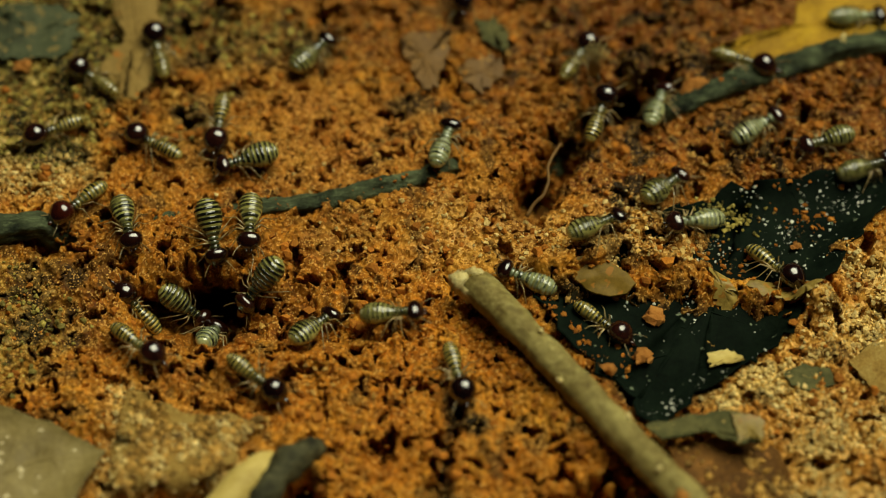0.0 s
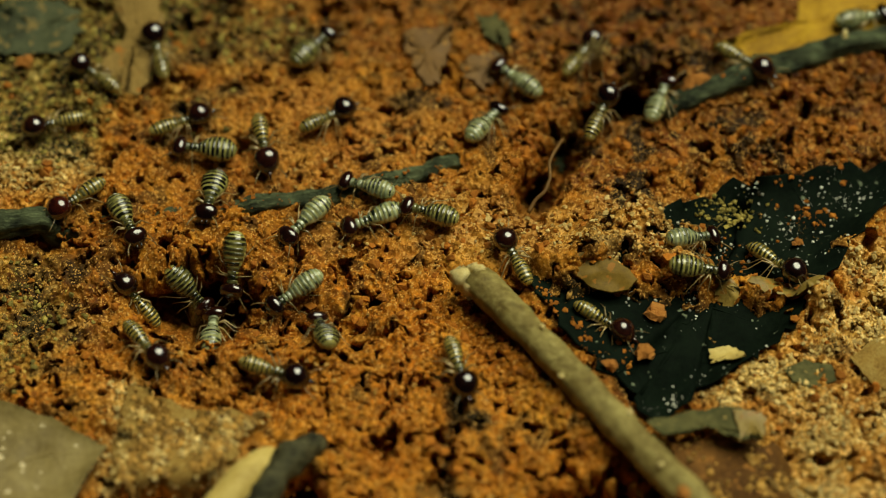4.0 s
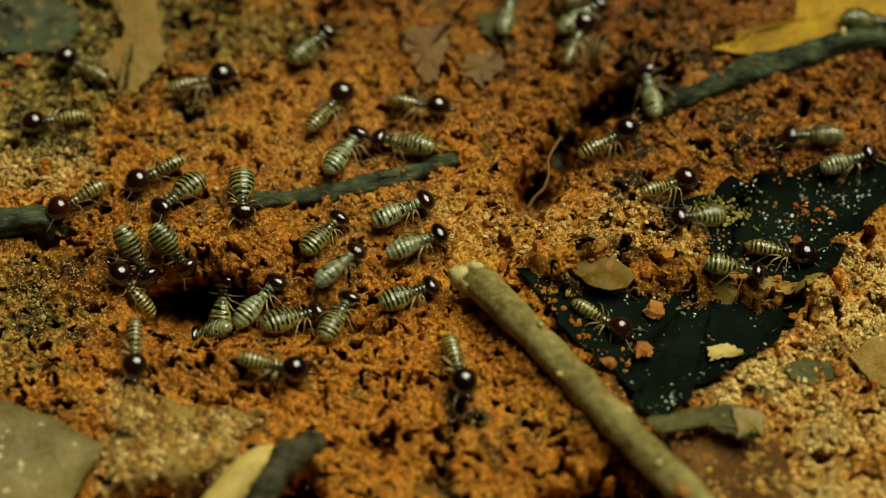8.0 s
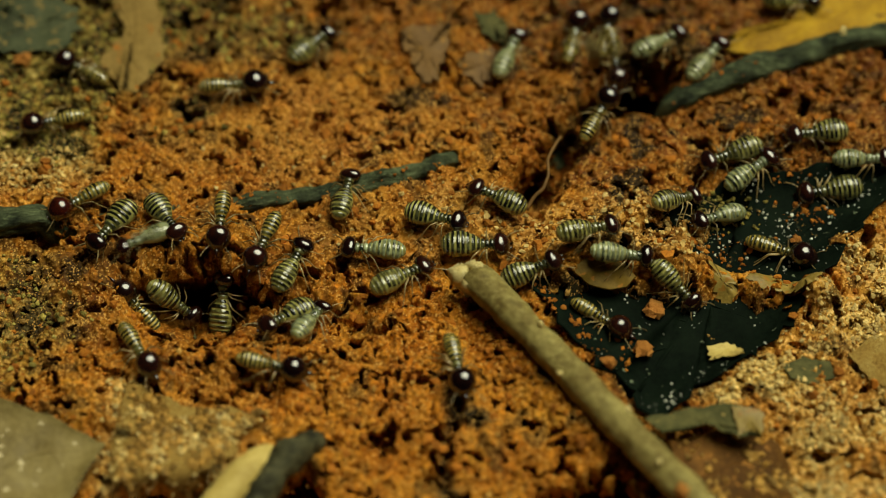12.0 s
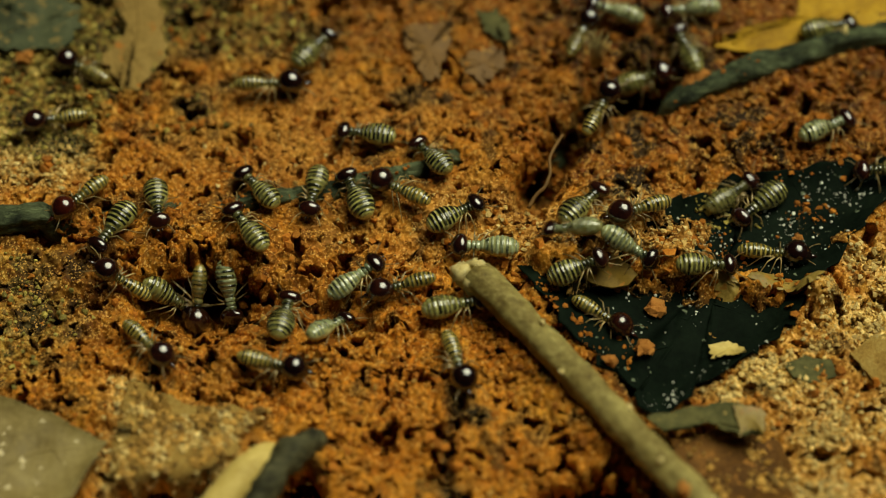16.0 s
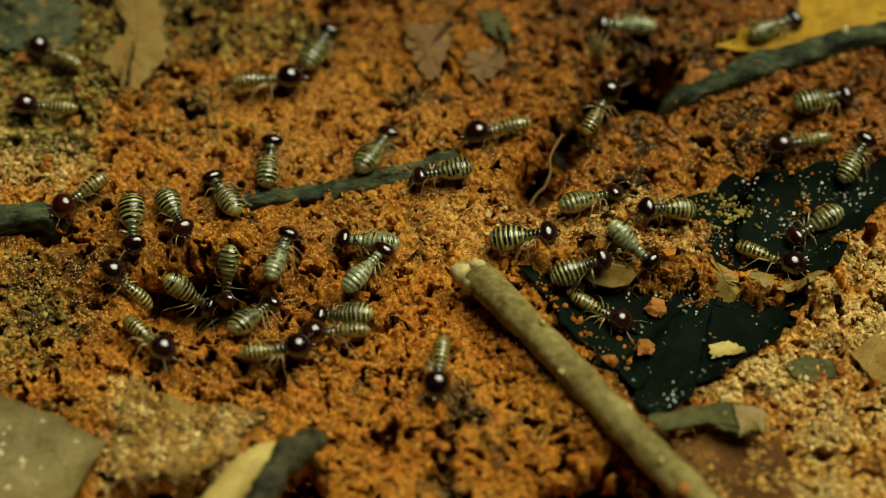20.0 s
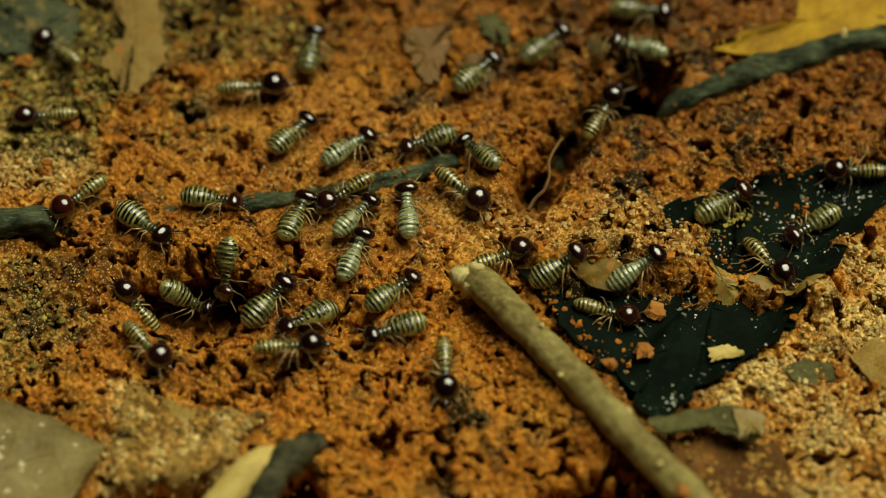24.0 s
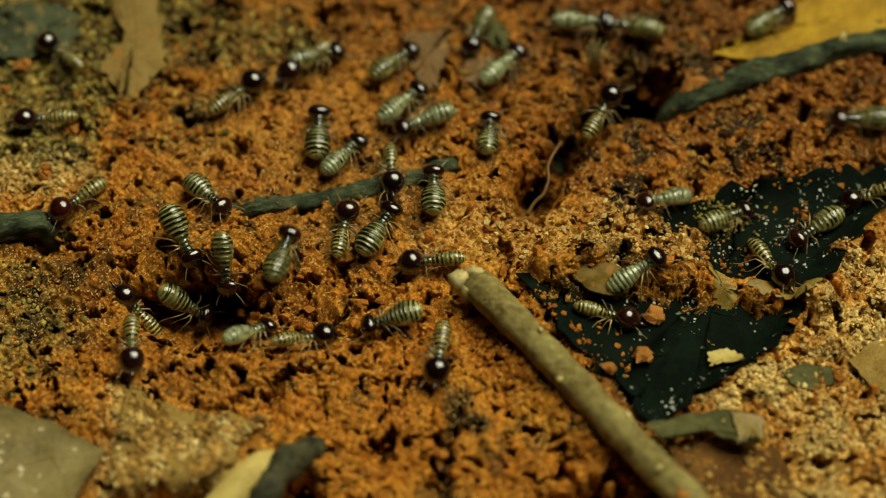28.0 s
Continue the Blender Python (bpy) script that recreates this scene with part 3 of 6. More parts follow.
def resample(points, count):
    pts = [Vector((*p, 0.0) if len(p) == 2 else p) for p in points]
    lens = [0.0]
    for a, b in zip(pts, pts[1:]):
        lens.append(lens[-1] + (b - a).length)
    out = []
    for k in range(count):
        s = lens[-1] * k / (count - 1)
        i = max(j for j in range(len(pts) - 1) if lens[j] <= s + 1e-9)
        out.append(pts[i].lerp(pts[i + 1], (s - lens[i]) / (lens[i + 1] - lens[i])))
    return out


def leaf_sheet(outline, lift, thick=0.16, ragged=0.12, seed=0, fold=0.0, rings=(1.0, 0.985, 0.9, 0.75, 0.55, 0.35, 0.15), steps=6, tilt=(0.0, 0.0), follow=1.0, bridge=1.0):
    """A leaf blade inside an outline (mm), lying on the soil with a torn rim and real thickness."""
    rng = random.Random(seed)
    rim = []
    for (ax, ay), (bx, by) in zip(outline, outline[1:] + outline[:1]):
        for k in range(steps):
            s = k / steps
            rim.append((ax + (bx - ax) * s + rng.uniform(-ragged, ragged), ay + (by - ay) * s + rng.uniform(-ragged, ragged)))
    wide = np.array(rim)
    rim = [(x + 0.9 * ragged * dx, y + 0.9 * ragged * dy) for (x, y), dx, dy in zip(rim, fbm(wide[:, 0] / 1.6, wide[:, 1] / 1.6, 240 + seed, 2), fbm(wide[:, 0] / 1.6, wide[:, 1] / 1.6, 260 + seed, 2))]
    cx, cy = sum(p[0] for p in rim) / len(rim), sum(p[1] for p in rim) / len(rim)
    flat = [(cx + (x - cx) * q, cy + (y - cy) * q, q) for q in rings for x, y in rim] + [(cx, cy, 0.0)]
    ax, ay = np.array([p[0] for p in flat]), np.array([p[1] for p in flat])
    z = follow * relief(ax, ay, bridge) + lift + 0.12 * fbm(ax / 1.7, ay / 1.7, 200 + seed, 2)
    z = z + fold * np.array([p[2] for p in flat]) ** 4 + tilt[0] * (ax - cx) + tilt[1] * (ay - cy)
    n, m = len(rim), len(rings)
    top = [(x, y, h) for (x, y, _), h in zip(flat, z)]
    faces = []
    for i in range(m - 1):
        for k in range(n):
            a, b = i * n + k, i * n + (k + 1) % n
            faces.append((a, b, b + n, a + n))
    c = m * n
    faces += [((m - 1) * n + k, (m - 1) * n + (k + 1) % n, c) for k in range(n)]
    o = len(top)
    verts = top + [(x, y, h - thick) for x, y, h in top]
    faces += [tuple(i + o for i in f[::-1]) for f in faces]
    faces += [(k, k + o, (k + 1) % n + o, (k + 1) % n) for k in range(n)]
    return verts, faces


def pebble(rng, x, y, z, r, squash=0.8):
    """A small irregular lump of 20 faces."""
    g = (1 + 5 ** 0.5) / 2
    base = [(-1, g, 0), (1, g, 0), (-1, -g, 0), (1, -g, 0), (0, -1, g), (0, 1, g), (0, -1, -g), (0, 1, -g), (g, 0, -1), (g, 0, 1), (-g, 0, -1), (-g, 0, 1)]
    tri = [(0, 11, 5), (0, 5, 1), (0, 1, 7), (0, 7, 10), (0, 10, 11), (1, 5, 9), (5, 11, 4), (11, 10, 2), (10, 7, 6), (7, 1, 8), (3, 9, 4), (3, 4, 2), (3, 2, 6), (3, 6, 8), (3, 8, 9), (4, 9, 5), (2, 4, 11), (6, 2, 10), (8, 6, 7), (9, 8, 1)]
    t = Euler((rng.uniform(0, 6), rng.uniform(0, 6), rng.uniform(0, 6))).to_matrix()
    out = []
    for b in base:
        v = t @ Vector(b) * (r / 1.9 * rng.uniform(0.5, 1.45))
        out.append((x + v.x, y + v.y, z + v.z * squash))
    return out, tri


def scatter(name, count, box, chance, size, mat, label, category, seed, sink=0.2, lie=None):
    """Loose grains as one heap of kind stuff, over a box of mm; chance(x, y) is how thick they lie, lie(x, y) what they lie on."""
    rng = random.Random(seed)
    many = np.random.RandomState(seed)
    ax, ay = many.uniform(box[0], box[2], count * 12), many.uniform(box[1], box[3], count * 12)
    keep = many.uniform(0, 1, count * 12) < chance(ax, ay)
    ax, ay = ax[keep][:count], ay[keep][:count]
    az = (lie or surface)(ax, ay)
    verts, faces = [], []
    for x, y, z in zip(ax, ay, az):
        r = size(rng)
        v, f = pebble(rng, x, y, z + r * (0.5 - sink), r)
        o = len(verts)
        verts += v
        faces += [(a + o, b + o, c + o) for a, b, c in f]
    return tagged(new(name, shape(name, verts, faces, mat, False)), label, category, kind="stuff")


# ---- leaves, root, twig ----
def lay(name, outline, mat, lift, label, category="leaf", ribs=(), level=False, **kw):
    """A leaf with its blade and, as given, its midrib (first) and side veins as lines of mm; level: it lies flat over bumps."""
    if level:
        kw["follow"] = 0.0
        lift += relief([sum(p[0] for p in outline) / len(outline)], [sum(p[1] for p in outline) / len(outline)])[0]
    top = thing(name, label, category)
    part("blade", shape("blade", *leaf_sheet(outline, lift, **kw), mat), top)
    for k, pts in enumerate(ribs):
        line = resample(pts, 16)
        ax, ay = np.array([p.x for p in line]), np.array([p.y for p in line])
        z = kw.get("follow", 1.0) * relief(ax, ay, kw.get("bridge", 1.0)) + lift + 0.12 * fbm(ax / 1.7, ay / 1.7, 200 + kw.get("seed", 0), 2)
        fat = 0.16 if k == 0 else 0.08
        part("vein" if k else "midrib", shape("vein", *hose([(a, b, c - 0.03) for a, b, c in zip(ax, ay, z)], [fat * (1 - 0.04 * i) for i in range(16)], 7, 0.7, 0.1, k), mat), top)
    return top


lay("rotten_leaf", ROTTEN, BLACK_LEAF, 0.6, "black-green rotten leaf with pale specks, half buried in soil", seed=1, ragged=0.5, bridge=0.0, ribs=([(13.29, -12.15), (17.51, -5.70), (24.68, 0.54), (31.68, 6.53)], [(15.40, -8.50), (12.64, -9.42)], [(16.88, -6.41), (12.82, -5.23)], [(18.35, -4.76), (22.95, -6.41)], [(21.70, -1.89), (26.07, -1.89)], [(23.82, -0.20), (20.87, 3.51)], [(26.85, 2.51), (25.05, 5.26)]))
lay("grey_leaf", GREY, GREY_LEAF, 1.5, "grey-brown dry leaf with pale dots lying on soil", seed=2, ragged=0.05, ribs=([(-30.83, -19.10), (-27.25, -17.37), (-22.77, -16.94)], [(-29.41, -18.33), (-28.29, -14.39)], [(-27.24, -17.46), (-26.32, -15.19)], [(-28.68, -18.15), (-26.99, -20.17)], [(-26.14, -17.20), (-24.84, -19.10)]))
lay("yellow_leaf", YELLOW, YELLOW_LEAF, 0.5, "bright yellow fallen leaf under the dark root", seed=3, ragged=0.25, ribs=([(21.36, 17.32), (26.18, 19.51), (35.07, 23.13)], [(25.30, 19.12), (26.90, 17.86)], [(28.38, 20.34), (30.41, 19.23)]))
lay("tan_leaf", TAN, TAN_LEAF, 0.5, "smooth tan dead leaf strip on mossy soil", seed=4, ragged=0.25, ribs=([(-23.67, 24.27), (-22.93, 19.79), (-22.74, 14.09)],))
lay("leaf_scrap", CORNER, TEAL_LEAF, 0.6, "grey-green mouldy leaf scrap on mossy soil", seed=31, ragged=0.35, ribs=([(-33.4, 18.2), (-31.0, 19.6), (-28.4, 20.6)],))
lay("dry_leaf", DRY, DRY_LEAF, 0.7, "crumbling tan dry leaf dusted with soil", seed=5, ragged=0.35, ribs=([(-21.84, -20.04), (-17.94, -16.59), (-12.35, -14.61)],))
lay("leaf_scrap", [(-3.31, 18.79), (-1.87, 19.46), (0.60, 19.68), (0.42, 18.25), (0.08, 16.23), (-0.33, 14.46), (-1.50, 13.93), (-2.14, 15.43), (-2.62, 17.59)], SCRAP, 0.5, "grey-brown leaf scrap half covered by soil", seed=6, ragged=0.25, ribs=([(-3.05, 18.90), (-1.43, 17.05), (-0.79, 14.35)],))
lay("leaf_scrap", [(1.18, 16.50), (2.79, 17.16), (4.23, 17.59), (4.45, 15.69), (3.44, 14.89), (2.76, 14.03), (1.42, 14.78)], SCRAP, 0.45, "grey-brown leaf scrap half covered by soil", seed=7, ragged=0.25, ribs=([(1.30, 15.43), (2.78, 15.96), (4.30, 16.50)],))
lay("leaf_scrap", [(2.39, 20.67), (4.10, 21.23), (5.15, 19.79), (4.48, 17.86), (3.31, 18.69)], OLIVE_LEAF, 0.35, "dark olive leaf scrap half covered by soil", seed=8, ragged=0.3)
lay("brown_leaf", BROWN, BROWN_LEAF, 0.6, "dark brown decaying leaf beside sandy soil", seed=8, ragged=0.35, ribs=([(15.56, -20.04), (19.07, -17.89), (22.75, -16.59)], [(17.49, -18.97), (18.42, -16.15)], [(19.83, -17.68), (21.20, -19.62)], [(21.00, -17.24), (21.28, -15.93)]))
curled = lay("curled_leaf", [(13.46, -15.43), (16.54, -14.46), (19.59, -14.19), (21.52, -14.90), (21.32, -16.52), (19.82, -16.52), (17.23, -15.65), (14.54, -16.52)], OLIVE_LEAF, 1.6, "curled grey-green leaf edge with tan end", seed=9, ragged=0.1, follow=0.4)
part("tip", shape("tip", *leaf_sheet([(19.41, -14.63), (20.71, -14.54), (21.55, -14.99), (21.32, -16.56), (20.52, -16.13), (19.73, -16.65)], 1.68, seed=21, ragged=0.1, follow=0.4), AMBER), curled, "tan dried leaf tip")
lay("leaf_scrap", [(23.19, -10.33), (24.64, -9.60), (26.47, -9.97), (26.92, -11.06), (25.24, -11.70), (23.72, -11.43)], OLIVE_LEAF, 0.25, "olive leaf scrap sunk in sandy soil", seed=22, ragged=0.06)
lay("leaf_scrap", [(27.76, -9.42), (29.45, -8.04), (31.83, -7.57), (31.35, -12.15), (29.48, -11.70)], DRY_LEAF, 0.35, "pale tan leaf scrap sunk in sandy soil", seed=23, ragged=0.08)
lay("cream_flake", [(18.20, -8.59), (19.69, -8.31), (20.58, -8.96), (20.45, -9.79), (19.02, -9.69), (18.35, -9.88)], CREAM, 1.15, "ragged cream leaf flake on the rotten leaf", "flake", seed=11, ragged=0.12, thick=0.1)
for k, (outline, up) in enumerate((([(18.74, -2.18), (19.86, -2.66), (20.85, -3.81), (20.21, -5.14), (19.34, -4.66), (18.89, -3.57)], 0.35), ([(21.42, -3.09), (23.25, -2.47), (24.80, -2.85), (24.30, -4.19), (22.32, -4.28)], 0.3), ([(24.19, -3.09), (25.77, -3.09), (26.49, -3.90), (25.02, -5.00), (23.88, -4.52)], 0.4))):
    lay("amber_flake", outline, AMBER, up, "translucent amber leaf flake on soil", "flake", seed=12 + 20 * k, ragged=0.22, thick=0.07)
lay("seed_husk", [(8.66, -2.42), (9.31, -1.84), (10.30, -1.65), (11.67, -2.03), (12.82, -2.80), (13.41, -3.66), (12.75, -4.42), (11.58, -4.51), (10.22, -4.13), (9.07, -3.37)], HUSK, 1.00, "pale olive oval seed husk on soil", "husk", seed=13, ragged=0.04, thick=0.15, rings=(1.0, 0.97, 0.85, 0.65, 0.4, 0.2), follow=0.3)


def stem_z(pts, lift):
    z = relief([p.x for p in pts], [p.y for p in pts])
    z = np.convolve(np.pad(z, 6, mode="edge"), np.ones(13) / 13, "valid")
    return [Vector((p.x, p.y, h + lift)) for p, h in zip(pts, z)]


root = thing("root", "dark green-black woody root, partly buried in red soil", "root")
line = stem_z(resample(ROOT_LINE, 260), 0.0)
bury = ((-40.0, 0.65), (-28.6, 0.65), (-27.6, -1.5), (-17.0, -0.8), (-13.5, -0.1), (-4.0, 0.0), (0.5, -0.4), (3.0, -4.5), (15.5, -4.0), (17.0, 0.3), (40.0, 0.6))
for v in line:
    v.z += float(np.interp(v.x, [b[0] for b in bury], [b[1] for b in bury])) + 0.1 * math.sin(v.x * 0.9)
part("stem", shape("stem", *hose(line, [0.90 - 0.24 * math.exp(-((i - 91) / 52) ** 2) + (0.18 if i < 30 else 0.0) + 0.05 * math.sin(i * 0.9) + 0.05 * math.sin(i * 0.37) for i in range(260)], 24, 0.85, 0.07, 3, True, 0.10), ROOT), root)
nx_, ny_ = (29.70, 18.03)
part("bud", shape("bud", *hose([(nx_, ny_ - 0.3, 1.0), (nx_, ny_ - 0.1, 1.5), (nx_ + 0.1, ny_ + 0.2, 1.9)], [0.3, 0.28, 0.12], 8, 1, 0.1, 4), PITH), root, "pale broken side bud")

twig = thing("twig", "olive-brown dead twig with a broken pale end, lying on soil", "twig")
ta, tb = (2.20, -4.32), (20.25, -26.85)
axis_pts = [Vector((ta[0] + (tb[0] - ta[0]) * s, ta[1] + (tb[1] - ta[1]) * s, 2.0 + 0.3 * s + 0.12 * math.sin(7 * s))) for s in [i / 40 for i in range(41)]]
part("bark", shape("bark", *hose(axis_pts, [1.14 + 0.05 * math.sin(i * 1.3) + 0.04 * math.sin(i * 0.47) for i in range(41)], 28, 1.0, 0.04, 5, True, 0.03), TWIG), twig)
head = axis_pts[0]
back = (axis_pts[0] - axis_pts[3]).normalized()
sidev = back.cross(Vector((0, 0, 1))).normalized()
part("broken_end", shape("broken_end", *hose([head - back * 0.6, head + back * 0.05, head + back * 0.25], [1.02, 1.0, 0.6], 16, 1.0, 0.14, 15), TWIG), twig, "dark torn end of the twig")
rng = random.Random(8)


def torn(a, b, fat, count):
    """A ragged chunk of torn wood from a to b."""
    return hose([a.lerp(b, k / (count - 1)) + Vector((rng.uniform(-0.2, 0.2), rng.uniform(-0.2, 0.2), rng.uniform(-0.15, 0.15))) * fat for k in range(count)], [fat * (0.75 if k in (0, count - 1) else rng.uniform(0.85, 1.1)) for k in range(count)], 9, 0.9, 0.36, count)


part("splinter", shape("splinter", *torn(head - sidev * 0.55 - back * 0.7, head - sidev * 0.95 + back * 1.0 + Vector((0, 0, 0.35)), 0.8, 9), PITH), twig, "pale yellow torn wood")
part("splinter", shape("splinter", *torn(head + sidev * 0.35 - back * 0.2 + Vector((0, 0, 0.7)), head + sidev * 0.1 + back * 0.75 + Vector((0, 0, 0.8)), 0.45, 6), PITH), twig, "pale yellow torn wood")
o = axis_pts[30] - sidev * 0.55 + Vector((0, 0, 1.0))
part("soil_lump", shape("soil_lump", *torn(o, o - back * 0.9, 0.5, 5), ORANGE), twig, "orange soil stuck to the bark")
for k, (q, a) in enumerate(((9, 1.2), (14, 2.4), (21, 0.9), (27, 1.9), (33, 1.4))):
    o = axis_pts[q] + sidev * (1.25 * math.cos(a)) + Vector((0, 0, 1.25 * math.sin(a)))
    part("bark_wart", shape("bark_wart", *pebble(rng, o.x, o.y, o.z, 0.28), PITH), twig, "small yellow bark wart")

stump = thing("leaf_stalk", "broken stalk with charcoal bark and bare pale yellow side", "stalk")
sp = resample([(-12.9, -23.4, 0.7), (-12.0, -21.0, 1.0), (-11.2, -19.4, 1.3), (-10.0, -17.9, 1.3), (-8.9, -16.8, 0.7), (-8.2, -16.4, 0.2)], 20)
part("bark", shape("bark", *hose(sp, [1.1 + 0.12 * math.sin(1.1 * i) - 0.5 * max(0.0, (i - 14) / 5) ** 2 for i in range(20)], 16, 0.85, 0.12, 9, True, 0.06), STALK), stump)
sp = resample([(-15.9, -23.6, 0.6), (-14.6, -21.6, 1.0), (-13.3, -19.8, 1.2), (-12.1, -18.3, 1.2), (-11.3, -17.5, 0.8)], 16)
part("bare_wood", shape("bare_wood", *hose(sp, [1.35 - 0.02 * i - 0.45 * max(0.0, (i - 9) / 6) ** 2 for i in range(16)], 16, 0.85, 0.06, 10), CREAM), stump, "bare pale yellow wood")

rootlet = thing("rootlet", "thin pale brown rootlet over the dark trench", "rootlet")
rl = resample([(*(5.95, 2.45), 0.5), (*(6.44, 3.25), 0.9), (*(7.17, 3.83), 1.2), (*(7.55, 4.88), 1.4), (*(7.49, 6.12), 1.5), (*(7.89, 7.21), 1.4), (*(8.50, 8.44), 1.2)], 24)
part("strand", shape("strand", *hose(rl, [0.15 - 0.002 * i for i in range(24)], 7, 1.0, 0.1, 6), SCRAP), rootlet)

straw = thing("fibre_tuft", "tuft of pale straw fibres standing on the soil ridge", "fibre")
for k in range(8):
    lean, tall = -0.55 + 0.16 * k, (2.3, 2.9, 3.3, 2.6, 3.1, 2.4, 2.8, 2.0)[k]
    foot = (10.95 + 0.07 * k, 15.6, 0.2)
    part("fibre", shape("fibre", *hose([foot, (foot[0] + 0.5 * lean, 15.9, 0.2 + 0.5 * tall), (foot[0] + 0.25 + 1.1 * lean, 16.5, 0.2 + tall)], [0.075, 0.06, 0.03], 6), BIT_STRAW), straw)


# ---- crumbs and grains ----
def on_red(x, y):
    t, m, h, _ = zones(x, y)
    return np.clip(0.45 + 0.7 * fbm(x / 2.5, y / 2.5, 301, 2), 0.03, 1) * (1 - np.maximum(np.maximum(t * 0.8, m * 0.6), h * 0.97))


def on_sand(x, y):
    return zones(x, y)[0] ** 2


def on_moss(x, y):
    return zones(x, y)[1] ** 2


def on_rotten(x, y):
    return (inside(x, y, ROTTEN) < -0.2) * np.clip(waves(x / 2.2, y / 2.2, 333) * 1.1 - 0.1, 0.04, 1)


def leaf_top(x, y):
    return relief(x, y, 0.0) + 0.6 + 0.12 * fbm(x / 1.7, y / 1.7, 201, 2)


ALL = (-35, -22, 35, 26)
ROOT_X, ROOT_Y, ROOT_Z = np.array([v.x for v in line]), np.array([v.y for v in line]), np.array([v.z for v in line])


def root_top(x, y):
    """The root's upper side, 0.8 mm over its core."""
    off = np.clip(np.abs(y - np.interp(x, ROOT_X, ROOT_Y)) / 0.8, 0, 0.95)
    return np.interp(x, ROOT_X, ROOT_Z) + 0.68 * np.sqrt(1 - off ** 2)


def by_root(x, y):
    return (np.abs(y - np.interp(x, ROOT_X, ROOT_Y)) < 0.75) * np.clip(1.2 * fbm(x / 2.5, y / 2, 310, 2) - 0.1, 0.01, 1)


scatter("root_soil", 420, (-35, 0, 36, 21), by_root, lambda r: 0.05 + 0.2 * r.random() ** 3, CRUMB, "soil crumbs lying on the dark root", "soil crumbs", 409, 0.35, root_top)
scatter("soil_crumbs", 2600, ALL, on_red, lambda r: 0.09 + 0.36 * r.random() ** 4, CRUMB, "loose rust-red soil crumbs strewn over the ground", "soil crumbs", 401, 0.35)
scatter("sand_grains", 8000, (-34, -22, 35, 10), on_sand, lambda r: 0.055 + 0.19 * r.random() ** 3, SAND, "pale tan sand grains on the soil", "sand", 402, 0.3)
scatter("moss_grains", 2600, (-35, -16, -5, 26), on_moss, lambda r: 0.07 + 0.22 * r.random() ** 3, MOSS, "golden olive mossy grains on dark soil", "moss", 403, 0.2)
scatter("pale_specks", 900, (4, -14, 33, 8), on_rotten, lambda r: 0.025 + 0.12 * r.random() ** 4, MOLD, "white mould specks on the rotten leaf", "mould", 404, 0.4, leaf_top)
scatter("leaf_soil", 380, (4, -14, 33, 8), lambda x, y: (inside(x, y, ROTTEN) < 0.3) * np.clip(1.2 * fbm(x / 3, y / 3, 344, 2) - 0.15, 0.0, 1), lambda r: 0.05 + 0.22 * r.random() ** 3, CRUMB, "soil crumbs washed onto the rotten leaf", "soil crumbs", 405, 0.35, leaf_top)
scatter("moss_tuft", 240, (14, -2, 24, 6), lambda x, y: soft(oval(x, y, (20.43, 3.01), 1.5, 0.9) + 0.6 * fbm(x / 0.8, y / 0.8, 361, 2), 0.8), lambda r: 0.06 + 0.16 * r.random() ** 2, MOSS, "golden moss tuft on the rotten leaf", "moss", 407, 0.1, leaf_top)
scatter("leaf_dust", 1500, (-26, -22, -10, -10), lambda x, y: soft(inside(x, y, DRY) + 0.3, 0.5) * np.clip(0.45 + 0.9 * fbm(x / 1.6, y / 1.6, 371, 2), 0.02, 1), lambda r: 0.04 + 0.3 * r.random() ** 4, BIT, "tan soil dust and crumbs on the dry leaf", "soil crumbs", 408, 0.35, lambda x, y: relief(x, y) + 0.7 + 0.12 * fbm(x / 1.7, y / 1.7, 205, 2))
scatter("leaf_sand", 700, (-26, -22, -10, -10), lambda x, y: soft(inside(x, y, DRY) + 0.2, 0.5) * np.clip(0.2 + 1.2 * fbm(x / 1.2, y / 1.2, 391, 2), 0.01, 1), lambda r: 0.05 + 0.2 * r.random() ** 3, SAND, "pale sand grains on the dry leaf", "sand", 411, 0.3, lambda x, y: relief(x, y) + 0.72 + 0.12 * fbm(x / 1.7, y / 1.7, 205, 2))
scatter("leaf_litter", 260, (14, -23, 24, -14), lambda x, y: soft(inside(x, y, BROWN) + 0.2, 0.5) * np.clip(0.25 + 1.1 * fbm(x / 1.5, y / 1.5, 381, 2), 0.02, 1), lambda r: 0.05 + 0.3 * r.random() ** 3, BIT, "dark and tan crumbs on the decaying leaf", "litter", 410, 0.35, lambda x, y: relief(x, y) + 0.6 + 0.12 * fbm(x / 1.7, y / 1.7, 208, 2))
scatter("plant_bits", 900, ALL, lambda x, y: np.clip(0.15 + 0.8 * fbm(x / 3, y / 3, 355, 2), 0.02, 1), lambda r: 0.05 + 0.2 * r.random() ** 3, BIT, "tiny dark and straw-coloured plant bits on the soil", "litter", 406, 0.2)

